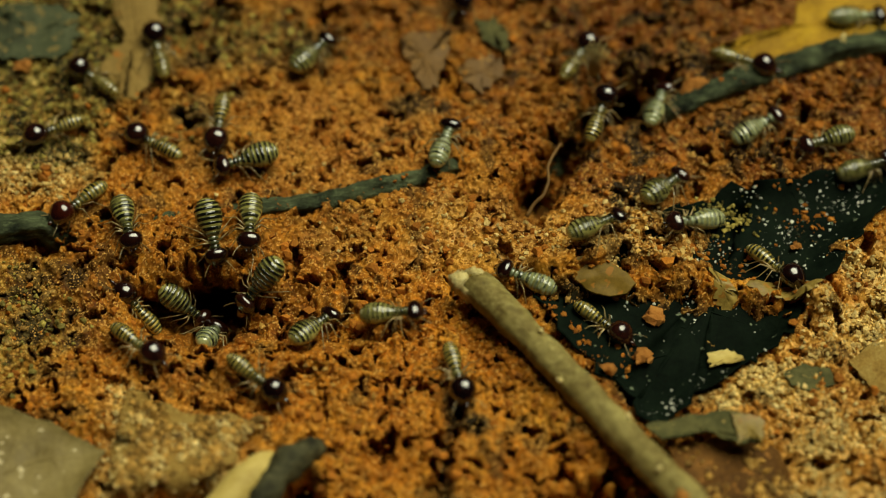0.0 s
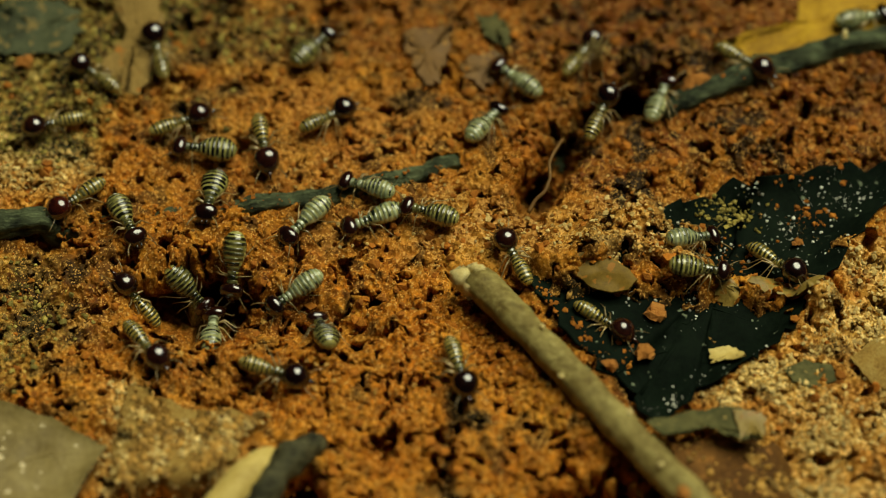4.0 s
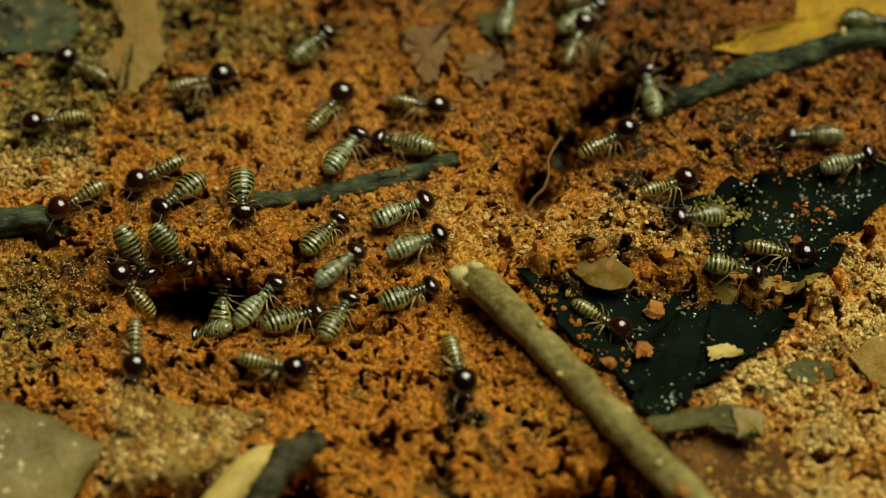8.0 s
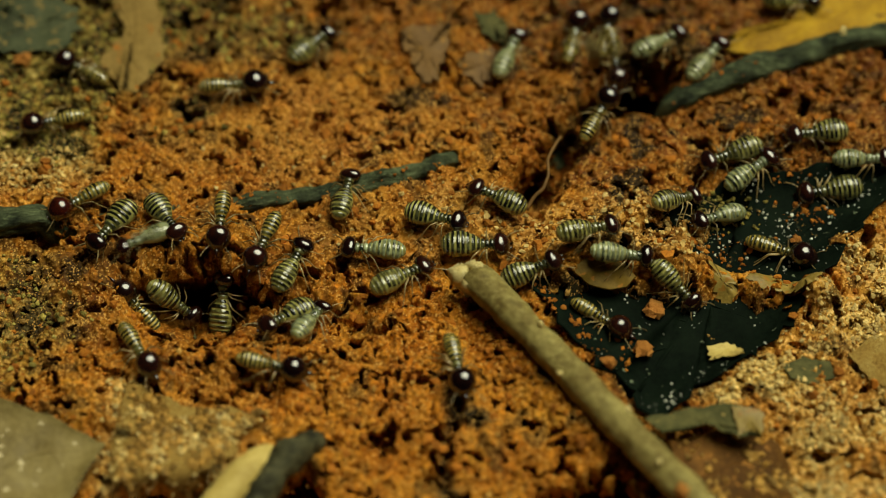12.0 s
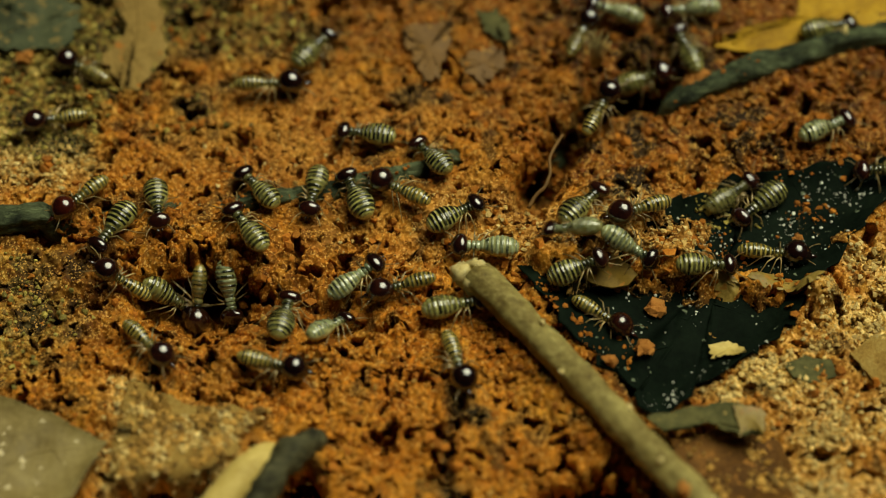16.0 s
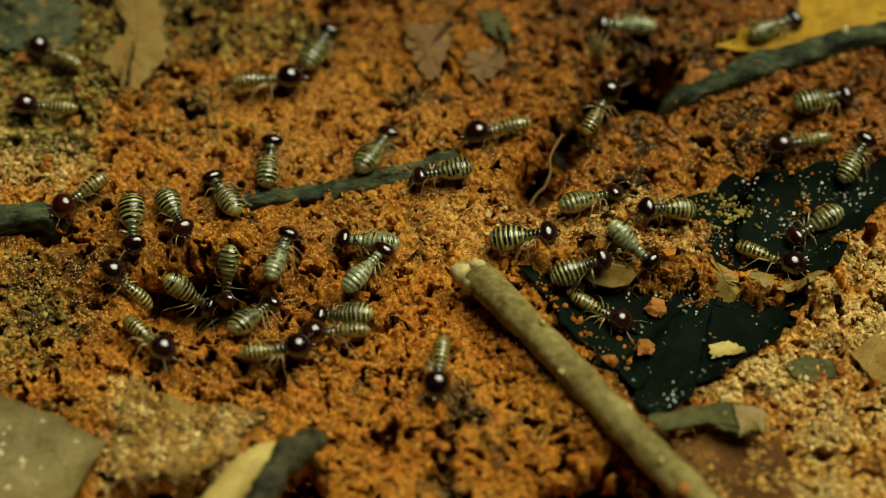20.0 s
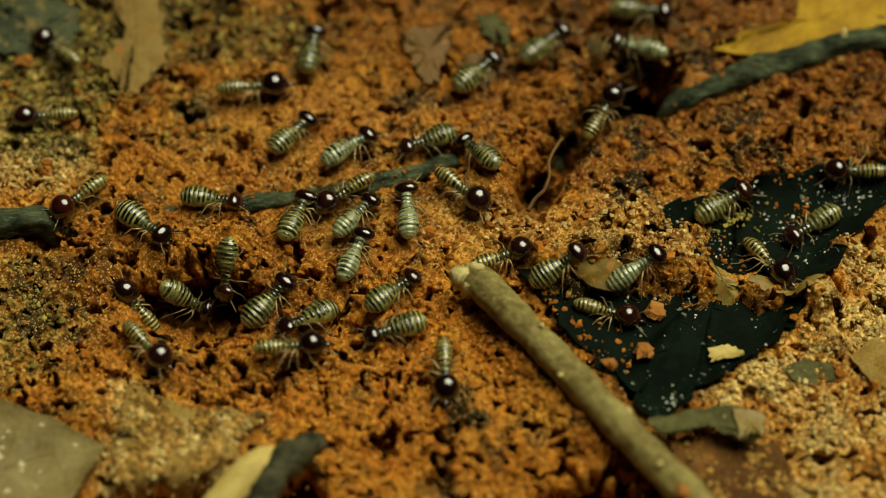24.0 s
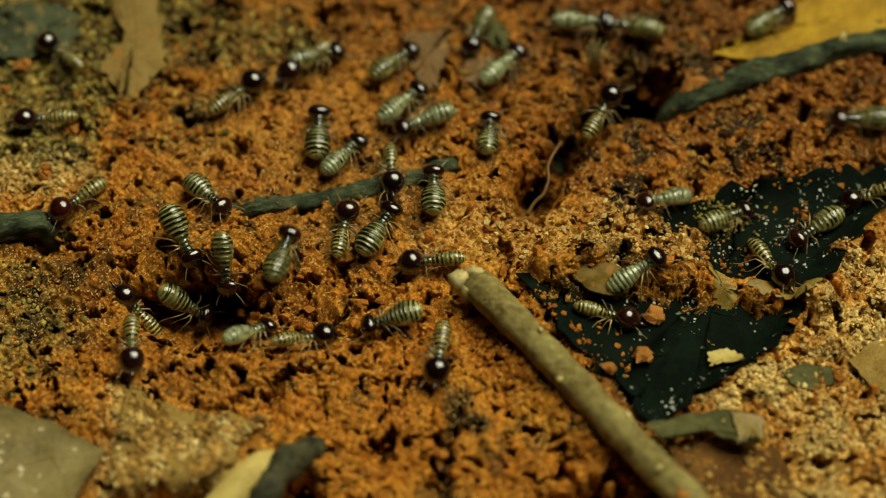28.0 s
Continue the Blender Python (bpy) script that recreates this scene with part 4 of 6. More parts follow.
rng = random.Random(77)
for (cx, cy), cr, cz in (((14.77, -5.66), 0.75, 0.75), ((13.79, -8.91), 0.65, 0.75), ((11.22, -10.47), 0.55, 0.8), ((18.61, 14.17), 0.85, 0.3), ((-27.04, 10.55), 0.6, 0.1), ((-31.34, 16.50), 0.8, 0.1), ((25.08, 0.64), 0.4, 0.75)):
    z = relief([cx], [cy])[0] + cz
    lump = merge(*[pebble(rng, rng.uniform(-0.5, 0.5) * cr, rng.uniform(-0.35, 0.35) * cr, 0.3 * cr, cr * rng.uniform(0.6, 0.9), 0.75) for _ in range(4)])
    clod = new("soil_clod", shape("soil_clod", *lump, ORANGE, False))
    clod.location = (cx * MM, cy * MM, z * MM)
    tagged(clod, "small orange clod of clay lying loose", "clod", "orange clods")

# ---- termites ----
def spindle(stations, sides=14):
    """A closed body along x; stations are (x, half width, half height, centre height)."""
    verts, faces = [], []
    for x, w, h, z in stations:
        for k in range(sides):
            a = 2 * math.pi * k / sides
            verts.append((x, w * math.cos(a), z + h * math.sin(a)))
    n = len(stations)
    for i in range(n - 1):
        for k in range(sides):
            a, b = i * sides + k, i * sides + (k + 1) % sides
            faces.append((a, b, b + sides, a + sides))
    faces.append(tuple(range(sides))[::-1])
    faces.append(tuple((n - 1) * sides + k for k in range(sides)))
    return verts, faces


def band(x0, x1, w0, h0, w1, h1, z, sides=12, reach=118):
    """A curved plate over the back between two stations, with its own thickness."""
    verts, faces = [], []
    xm = (x0 + x1) / 2
    rows = ((x0, w0 * 0.975, h0 * 0.975), (x0 + 0.02, w0 * 1.01, h0 * 1.01), (xm, (w0 + w1) / 2 * 1.025, (h0 + h1) / 2 * 1.025), (x1 - 0.02, w1 * 1.015, h1 * 1.015), (x1, w1 * 0.975, h1 * 0.975))
    for x, w, h in rows:
        for k in range(sides + 1):
            a = radians(90 + reach * (2 * k / sides - 1))
            verts.append((x, w * math.cos(a), z + h * math.sin(a)))
    m = sides + 1
    for i in range(len(rows) - 1):
        for k in range(sides):
            a = i * m + k
            faces.append((a, a + 1, a + 1 + m, a + m))
    return verts, faces


def round_body(x0, x1, w, h, z, power=2.0, skew=0.0, steps=11):
    out = []
    for i in range(steps):
        s = -1 + 2 * i / (steps - 1)
        s = max(-0.995, min(0.995, s))
        g = (1 - abs(s) ** power) ** 0.5 * (1 + skew * s)
        out.append(((x0 + x1) / 2 + (x1 - x0) / 2 * s, w * g, h * g, z))
    return out



def leg_mesh(side, which):
    """One leg, from its root: thigh up and out, shin down, a thin foot. which: 0 fore, 1 middle, 2 hind."""
    turn, reach = ((56, 1.05), (-16, 1.05), (-58, 1.6))[which]
    a = radians(turn)
    d = Vector((math.sin(a), math.cos(a) * side, 0))
    hip, knee, ankle, toe = Vector((0, 0, 0)), d * (0.5 * reach) + Vector((0, 0, 0.2)), d * (0.98 * reach) + Vector((0, 0, -0.46)), d * (1.25 * reach) + Vector((0.05, 0, -0.57))
    return hose([hip, hip.lerp(knee, 0.5), knee, knee.lerp(ankle, 0.5), ankle, toe], [0.06, 0.065, 0.045, 0.036, 0.028, 0.018], 7)


def feeler(side, length):
    pts = [(0, 0, 0)]
    for k in range(1, 9):
        s = k / 8
        pts.append((length * s * 0.8, side * length * (0.75 * s - 0.25 * s * s), 0.18 * s - 0.32 * s * s))
    radii = [0.045] + [0.04 if k % 2 else 0.026 for k in range(1, 9)]
    return hose(pts, radii, 6)


def termite_meshes(soldier, plates=PLATE, plump=0.84):
    """The meshes of one caste, shared by all its animals: (name, mesh, place, label, under) in mm."""
    out = []
    z = 0.66
    if soldier:
        ax0, ax1, aw, ah = -2.15, 0.12, 0.52, 0.46
        head_st = [(0.60, 0.22, 0.2, z + 0.02), (0.72, 0.48, 0.40, z + 0.07), (0.96, 0.68, 0.58, z + 0.13), (1.3, 0.81, 0.68, z + 0.17), (1.64, 0.80, 0.67, z + 0.15), (1.96, 0.66, 0.56, z + 0.07), (2.2, 0.45, 0.40, z - 0.03), (2.34, 0.22, 0.22, z - 0.1)]
        jaw_at, feeler_at, fl = (2.24, 0.0, z - 0.13), (2.06, 0.42, z - 0.02), 1.15
    else:
        ax0, ax1, aw, ah = -2.3, 0.15, plump, 0.25 + 0.5 * plump
        head_st = [(0.84, 0.26, 0.17, z), (0.92, 0.52, 0.32, z + 0.03), (1.08, 0.70, 0.43, z + 0.05), (1.32, 0.77, 0.47, z + 0.03), (1.56, 0.70, 0.42, z - 0.04), (1.76, 0.5, 0.31, z - 0.13), (1.9, 0.27, 0.18, z - 0.19)]
        jaw_at, feeler_at, fl = (1.82, 0.0, z - 0.23), (1.68, 0.46, z - 0.05), 1.0
    body = BELLY_YELLOW if soldier else BELLY_PALE if plates is PLATE_PALE else BELLY
    abdomen = []
    segs = 8
    def girth(s):
        # an egg, blunt at the tail and drawn in to a narrow waist
        return max(0.0, 1 - ((0.44 - s) / 0.45) ** 2.2) ** 0.5 if s < 0.44 else 1 - 0.62 * ((s - 0.44) / 0.56) ** 1.9
    for i in range(segs):
        for q, swell in ((0.03, 0.965), (0.3, 1.01), (0.75, 1.015), (0.97, 0.97)):
            s = (i + q) / segs
            g = max(0.14, girth(s)) * swell
            abdomen.append((ax0 + (ax1 - ax0) * s, aw * g, ah * g, z + 0.02 + 0.06 * math.sin(3.1 * s)))
    out.append(("abdomen", shape("abdomen", *spindle(abdomen, 16), body), (0, 0, 0), "", None))
    for i in range(segs):
        s0, s1 = (i + 0.12 + 0.05 * (i % 2)) / segs, (i + 0.82 - 0.06 * (i % 3)) / segs
        g0, g1 = max(0.14, girth(s0)) * 1.02, max(0.14, girth(s1)) * 1.02
        zc = z + 0.02 + 0.06 * math.sin(3.1 * (s0 + s1) / 2)
        out.append(("back_plate", shape("back_plate", *band(ax0 + (ax1 - ax0) * s0, ax0 + (ax1 - ax0) * s1, aw * g0, ah * g0, aw * g1, ah * g1, zc, 12, (70 if soldier else 60 if i > 2 else 78) + 7 * (i % 3)), plates), (0, 0, 0), "", "abdomen"))
    for k, (x0, x1, w) in enumerate(((0.05, 0.38, 0.36), (0.33, 0.64, 0.33), (0.6, 0.92, 0.36))):
        out.append(("thorax_segment", shape("thorax_segment", *spindle(round_body(x0, x1, w, w * 0.82, z, 3.0, 0.0, 7), 12), body), (0, 0, 0), "", None))
        out.append(("thorax_plate", shape("thorax_plate", *band(x0 + 0.06, x1 - 0.05, w * 0.9, w * 0.78, w * 0.92, w * 0.8, z + 0.01, 10, 80), plates), (0, 0, 0), "", None))
    out.append(("head", shape("head", *spindle(head_st, 18), HEAD_DARK), (0, 0, 0), "glossy dark head", None))
    if soldier:
        out.append(("snout", shape("snout", *hose([(0, 0, 0), (0.25, 0, -0.03), (0.6, 0, -0.1)], [0.19, 0.12, 0.03], 9), HEAD_DARK), jaw_at, "", "head"))
    else:
        for side in (-1, 1):
            out.append(("jaw", shape("jaw", *hose([(0, side * 0.14, 0), (0.14, side * 0.15, -0.04), (0.22, side * 0.03, -0.07)], [0.09, 0.08, 0.03], 7), HEAD_DARK), jaw_at, "", "head"))
    for side in (-1, 1):
        out.append(("feeler", shape("feeler", *feeler(side, fl), LEG), (feeler_at[0], side * feeler_at[1], feeler_at[2]), "", "head"))
    for which in (0, 1, 2):
        for side in (-1, 1):
            out.append(("leg", shape("leg", *leg_mesh(side, which), LEG), (0.75 - 0.29 * which, side * 0.24, 0.57), "", None))
    return out


def build_termite(name, label, meshes, head_mat=None):
    top = thing(name, label, "termite", "termites on the soil")
    made = {}
    for nm, me, at, lab, under in meshes:
        if nm in ("head", "snout") and head_mat:
            me = me.copy()
            me.materials[0] = head_mat
        made.setdefault(nm, part(nm, me, made.get(under, top), lab, at))
    # parts that come more than once
    seen = set(made)
    for nm, me, at, lab, under in meshes:
        if nm in seen:
            seen.discard(nm)
            continue
        part(nm, me, made.get(under, top), lab, at)
    return top


def footing(x, y, h, size, over=0.0):
    """The pose of an animal on the soil at x, y (mm) heading h degrees, tilted with the slope; over: it spans a gap at that height, or is that far down its hole."""
    a = radians(h)
    c, s = math.cos(a), math.sin(a)
    px = np.array([x + c * 1.9 * size, x - c * 1.9 * size, x + s * 0.9, x - s * 0.9, x])
    py = np.array([y + s * 1.9 * size, y - s * 1.9 * size, y - c * 0.9, y + c * 0.9, y])
    z = relief(px, py)
    pitch = max(-40.0, min(40.0, math.degrees(math.atan2(z[1] - z[0], 3.8 * size))))
    roll = max(-22.0, min(22.0, math.degrees(math.atan2(z[3] - z[2], 1.8))))
    high = max(z[4], (z[0] + z[1]) / 2) + 0.30 + min(0.0, over)
    if over > 0:
        high, pitch, roll = over, -8.0, 6.0
    return Matrix.Translation((x * MM, y * MM, high * MM)) @ Euler((radians(roll), radians(pitch), a)).to_matrix().to_4x4()


WORKER = termite_meshes(False)
WORKER_MID = termite_meshes(False, PLATE_MID, 0.76)
WORKER_PALE = termite_meshes(False, PLATE_PALE, 0.68)
SOLDIER = termite_meshes(True, PLATE_MID)
dark_worker = build_termite("termite_worker", "termite worker, dark-banded belly, small glossy dark head", WORKER)
olive_worker = build_termite("termite_worker", "termite worker, olive belly with thin pale bands, small dark head", WORKER_MID)
pale_worker = build_termite("termite_worker", "termite worker, pale green-white plump belly, small dark head", WORKER_PALE)
dark_soldier = build_termite("termite_soldier", "termite soldier, big glossy black-brown head, slim yellow banded belly", SOLDIER)
red_soldier = build_termite("termite_soldier", "termite soldier, big glossy red head, slim yellow banded belly", SOLDIER, HEAD_RED)
USED = set()


def crawl(kind, size, rows):
    """One animal: rows of seconds, x, y (mm) and heading. It walks over the soil and its legs step with the way it goes."""
    model = {"w": dark_worker, "o": olive_worker, "p": pale_worker, "s": dark_soldier, "r": red_soldier}[kind]
    if kind in USED:
        ob = copy_thing(model, Matrix.Identity(4))
        for o in (ob, *ob.children_recursive):
            o.animation_data_clear()
    else:
        ob = model
        USED.add(kind)
    ob.scale = (size, size, size)
    walk(ob, [(t, footing(x, y, h, size, *deep)) for t, x, y, h, *deep in rows])
    # steps: one swing of the legs each millimetre or each ten degrees of turn
    times, gone = [0.0], 0.0
    for (t0, x0, y0, h0, *_), (t1, x1, y1, h1, *_) in zip(rows, rows[1:]):
        way = math.hypot(x1 - x0, y1 - y0) + abs(h1 - h0) / 25.0
        n = min(int(way / 0.9), int((t1 - t0) / 0.1))
        times += [t0 + (t1 - t0) * (k + 1) / n for k in range(n)]
    if len(times) < 3:
        return
    legs = [c for c in ob.children if c.name.split(".")[0] == "leg"]
    for leg in legs:
        leg.rotation_mode, leg.rotation_quaternion = "QUATERNION", (1, 0, 0, 0)
    for i, leg in enumerate(legs):
        spot = leg.location.copy()
        side = 1 if spot.y > 0 else -1
        beat = (i + i // 2) % 2
        steps = []
        for k, t in enumerate(times):
            a = 17.0 if (k + beat) % 2 else -17.0
            steps.append((t, Matrix.Translation(spot) @ pose(0, 0, 0, 0, 0, -a * side)))
        if times[-1] < 28.0:
            steps.append((28.0, steps[-1][1]))
        walk(leg, steps)

# ---- what moves: each animal's way over the soil, seconds, x, y (mm) and heading ----
def motions():
    crawl("s", 1.14, [(0, 22.16, 16.03, -19), (1, 22.64, 15.97, -21), (2, 22.09, 16.26, -13), (3, 21.9, 15.78, -35), (6, 25.49, 15.71, -18), (6.5, 27.75, 13.84, -10), (7, 28.57, 13.96, -2), (8.3, 36.18, 15.56, 12), (9.9, 37.19, 17.88, -41), (11.4, 38.19, 20.21, -94), (12.9, 39.2, 22.53, -147), (15, 7.26, 2.17, -174), (15.5, -0.95, 1.67, -192), (16, -3.09, 3.25, -210), (16.5, -3.09, 4.84, -203), (17, -3.6, 3.09, -196), (17.5, -8.5, -0.05, -164), (18, -10.49, -5.64, -132), (19, -17.39, -4.33, -191, -3.5), (22.3, -17.39, -4.33, -122, -3.5), (25.5, -17.39, -4.33, -54, -3.5), (25.7, -16.99, -4.88, -102, -2.3), (25.8, -16.6, -5.43, -150, -1.2), (26, -16.2, -5.98, -198), (26.5, -17.39, -4.33, -234, -3.5), (28, -17.39, -4.33, -234, -3.5)])
    crawl("s", 1.16, [(0, 9.94, 16.82, 60), (1, 10.1, 16.8, 54), (2, 10.04, 16.75, 54), (3, 10.11, 16.73, 55), (6, 9.88, 17.3, 66), (7, 9.75, 17.91, 69), (8, 9.85, 17.89, 69), (9, 9.9, 17.71, 65), (10, 9.77, 17.64, 65), (11, 9.58, 18.1, 79), (12, 9.65, 18.05, 77), (13.5, 8.75, 17.64, 145), (15, 7.85, 17.23, 213), (16, 13.55, 1.18, 206), (17, 2.01, 15.05, 208), (18, 8.58, 14.96, 226), (18.5, 9.1, 14.98, 163), (19, 8.53, 13.17, 99), (19.5, 6, 11.24, 147), (20, 3.91, 8.65, 196), (20.5, 0.34, 7.57, 192), (21, -0.58, 7.23, 188), (22.5, 0.35, 5.36, 251), (24, 1.27, 3.5, 315), (24.8, 1.27, 16.25, 382), (25.5, 1.27, 29, 450), (26, -2.56, 29, 390), (26.5, -6.4, 29, 330), (27, -10.24, 29, 270), (28, -10.24, 16.31, 225)])
    crawl("p", 1.15, [(0, 16.12, 12.77, 72), (1, 16.16, 12.8, 71), (2, 16.19, 12.73, 73), (3, 16.16, 12.91, 69), (6, 16.2, 13.05, 74), (7, 15.74, 13.14, 81), (7.5, 15.35, 12.56, 90), (8, 15.46, 13.75, 99), (8.5, 15.01, 14.97, 130), (9, 15.08, 15.09, 161), (9.5, 16.12, 15.16, 92), (10, 17.47, 15.2, 22), (10.5, 17.99, 15.58, 44), (11, 18.95, 16.88, 65), (11.5, 19.44, 16.42, 59), (12, 19.74, 15.97, 53), (15, 21.51, 20.61, 37), (15.3, 20.37, 20.55, 86), (15.7, 19.22, 20.49, 135), (16, 18.08, 20.42, 184), (17, 22.89, 21.21, 178), (17.2, 22.89, 25.1, 134), (17.5, 22.89, 29, 90), (28, 22.89, 29, 90)])
    crawl("p", 1.15, [(0, 0.15, 8.6, 74), (0.5, 0.81, 8.7, 67), (1, 1.28, 8.73, 59), (1.5, 4.04, 10.03, 55), (2, 4.73, 10.62, 51), (2.5, 4.27, 10.19, 50), (3, 3.98, 10.29, 48), (6, 1.42, 10.17, 79), (6.5, 2.58, 11.85, 74), (7, 4.52, 12.89, 69), (8.6, 12.48, 27.45, 61), (13.5, 12.89, 27.68, 116), (18.5, 13.3, 27.91, 170), (23.4, 13.71, 28.13, 225), (25, -4.03, 10.56, 189), (25.5, -2.4, 7.26, 126), (26, 3.61, 15.8, 62), (26.5, 6.57, 17.75, 56), (27, 10.67, 20.46, 50), (27.5, 12.08, 21.92, 27), (28, 10.66, 20.24, 3)])
    crawl("s", 1.08, [(0, 1.44, 23.67, -87), (0.2, 1.44, 25.45, -28), (0.3, 1.44, 27.22, 31), (0.5, 1.44, 29, 90), (1, 3.7, 29.82, 137), (1.5, 5.97, 30.64, 184), (2, 8.24, 31.46, 231), (2.4, 2.59, 24.53, 289), (2.7, -3.06, 17.6, 348), (3, -8.71, 10.66, 406), (6, -6.75, 11.89, 359), (6.5, -1.37, 14.74, 392), (7, 0.26, 19.53, 425), (7.8, 9.7, 28.08, 402), (9.6, 10.96, 28.54, 336), (11.3, 12.22, 29, 270), (11.5, 12.22, 25.57, 327), (11.8, 12.22, 22.14, 384), (12, 12.22, 18.71, 440), (15, 10.53, 18.81, 422), (16, 10.06, 18.3, 426), (17, 10.22, 16.56, 394), (17.5, 10.01, 16.99, 458), (18, 9.81, 17.43, 521), (18.4, 9.81, 23.21, 485), (18.8, 9.81, 29, 450), (21.1, 5.93, 29, 390), (23.4, 2.05, 29, 330), (25.6, -1.82, 29, 270), (26.3, -1.82, 20.74, 232), (27, -1.82, 12.47, 195), (27.5, -2.77, 9.21, 234), (28, -3.71, 5.94, 274)])
    crawl("p", 1.12, [(0, 31.35, 20.64, 7), (1, 31.66, 20.11, 17), (2, 31.59, 20.05, 17), (3, 31.62, 19.97, 22), (6, 31.41, 20.82, 3), (6.5, 38.15, 20.82, 0), (7, 38.05, 19.02, -51), (7.5, 37.96, 17.21, -101), (8, 37.87, 15.41, -152), (9, 24.3, 8.08, -171), (9.5, 17.9, 6.15, -171), (10, 11.09, 2.56, -172), (10.5, 7.75, -0.95, -182), (11, 2.7, -1.84, -192), (11.5, -3.14, -1.26, -189), (12, -5.11, -1.34, -186), (15, -5.57, -3.78, -132), (15.2, -5.18, -3.55, -90), (15.5, -4.8, -3.32, -48), (15.8, -5.35, -3.4, -6), (16, -5.89, -3.48, 35), (17, -10.23, -0.33, 69), (18, -6.77, 0.27, 74), (19, -7.14, -0.32, 79), (19.5, -6.4, -0.57, 126), (20, -5.65, -0.83, 173), (20.5, -6.13, -1.11, 187), (21, -6.82, -1.04, 201), (22.5, -6.49, -1.16, 135), (24, -6.17, -1.28, 69), (24.5, -5.82, -0.8, 65), (25, -5.48, -0.24, 61), (25.5, -5.61, 0.4, 71), (26, -4.66, 1.57, 82), (26.5, -4.7, 6.47, 82), (27, -4.75, 7.51, 82), (27.5, -4.26, 9.95, 64), (28, -2.75, 12.54, 45)])
    crawl("p", 1.14, [(0, 23.08, 10.19, 35), (1, 19.18, 20.89, -26), (1.3, 18.39, 19.8, 33), (1.7, 17.6, 18.71, 93), (2, 16.82, 17.62, 153), (3, 4.56, 16.03, 177), (4.5, 5.48, 13.89, 107), (6, 6.4, 11.74, 37), (6.5, 7, 12.27, 45), (7, 8.05, 12.86, 53), (8, 10.56, 20.39, 41), (9, 15.83, 20.88, 4), (10, 15.81, 20.57, 15), (11, 15.57, 20.56, 16), (12, 16.39, 17.63, 30), (13.5, 15.39, 19.08, 73), (15, 14.4, 20.54, 116), (16, 12.46, 20.61, 160), (17, 12.01, 20.09, 150), (17.5, 12.01, 29, 90), (17.9, 12.12, 29, 30), (18.2, 12.23, 29, -30), (18.5, 12.34, 29, -90), (18.7, 12.34, 24.62, -138), (19, 12.34, 20.24, -186), (19.5, 12.85, 19.44, -186), (20, 13.25, 19.15, -185), (20.5, 13.44, 19.5, -192), (21, 14.63, 19.04, -199), (24, 14.3, 17.47, -202), (24.8, 14.3, 29, -270), (28, 14.3, 29, -270)])
    crawl("o", 1.08, [(0, 27.52, 8.94, -159), (0.5, 24.84, 6.87, -166), (1, 18.64, 6.23, -173), (1.5, 12.59, 3.77, -180), (2, 7.8, 2.4, -187), (2.5, 1.86, 1.52, -195), (3, -2.36, 2.37, -202), (6, 1.86, 0.03, -181), (6.5, -3.19, 0.54, -174), (7, -6.89, -1.85, -167), (7.3, -7.33, -1.14, -214), (7.7, -7.78, -0.43, -261), (8, -8.23, 0.28, -308), (9, -6.15, -1.87, -309), (10, -1.13, 2.59, -327), (11, 5.36, 2.79, -355), (12, 16.54, 2.75, -330), (15, 14.27, 1.02, -334), (15.5, 15.1, 1.53, -330), (16, 20.69, 4.34, -327), (17.9, 36.35, 10.89, -337), (28, 36.35, 10.89, -337)])
    crawl("o", 1.09, [(0, 30.74, 7.21, 18), (0.5, 37.4, 7.21, 0), (2.1, 37.38, 6.88, -60), (3.7, 37.36, 6.55, -120), (5.2, 37.34, 6.23, -180), (5.5, 33.4, 6.23, -230), (5.7, 29.46, 6.23, -281), (6, 25.52, 6.23, -331), (6.8, 37.34, 6.23, -360), (6.9, 37.87, 8.08, -415), (7.1, 38.41, 9.93, -471), (7.2, 38.94, 11.78, -526), (8, 26.47, 8.72, -536), (8.5, 21.05, 7, -530), (9, 14.8, 4.02, -524), (9.5, 8.69, 1.01, -534), (10, 4.61, -0.44, -543), (11, -4.8, -2.32, -536), (11.5, -5.8, 0.68, -589), (12, -6.8, 3.67, -642), (13, -7.14, 3.83, -583), (14, -7.48, 3.98, -524), (15, -7.82, 4.13, -466), (16, -9.34, 3.36, -460), (17, -14.19, -1.6, -462), (18, -15.12, -1.94, -473), (19, -15.47, -1.77, -463), (20, -15.02, -2.25, -457), (21, -14.96, -2.01, -467), (24, -14.97, -2.07, -458), (25, -14.98, -2.36, -455), (26, -14.94, -2.23, -455), (27, -14.94, -2.1, -455), (28, -15.05, -1.76, -442)])
    crawl("w", 1.13, [(0, 15.89, 4.5, 45), (0.5, 21.67, 9.28, 37), (1, 29.99, 11.39, 28), (1.9, 37.12, 13.64, 18), (3.1, 37.44, 15.63, 72), (4.3, 37.76, 17.61, 126), (5.5, 38.08, 19.59, 180), (5.7, 36.04, 19.59, 123), (5.8, 34.01, 19.59, 65), (6, 31.97, 19.59, 8), (7, 32.14, 19.56, -2), (8, 32.24, 19.54, -2), (9, 32.41, 19.63, -3), (10, 32.27, 19.53, 8), (10.5, 38.07, 19.53, 0), (10.8, 37.88, 15.99, -60), (11.1, 37.68, 12.44, -120), (11.4, 37.49, 8.9, -180), (12, 26.8, 8.9, -170), (13, 27.45, 8.29, -226), (14, 28.1, 7.68, -281), (15, 28.74, 7.07, -337), (15.9, 36.11, 7.87, -354), (28, 36.11, 7.87, -354)])
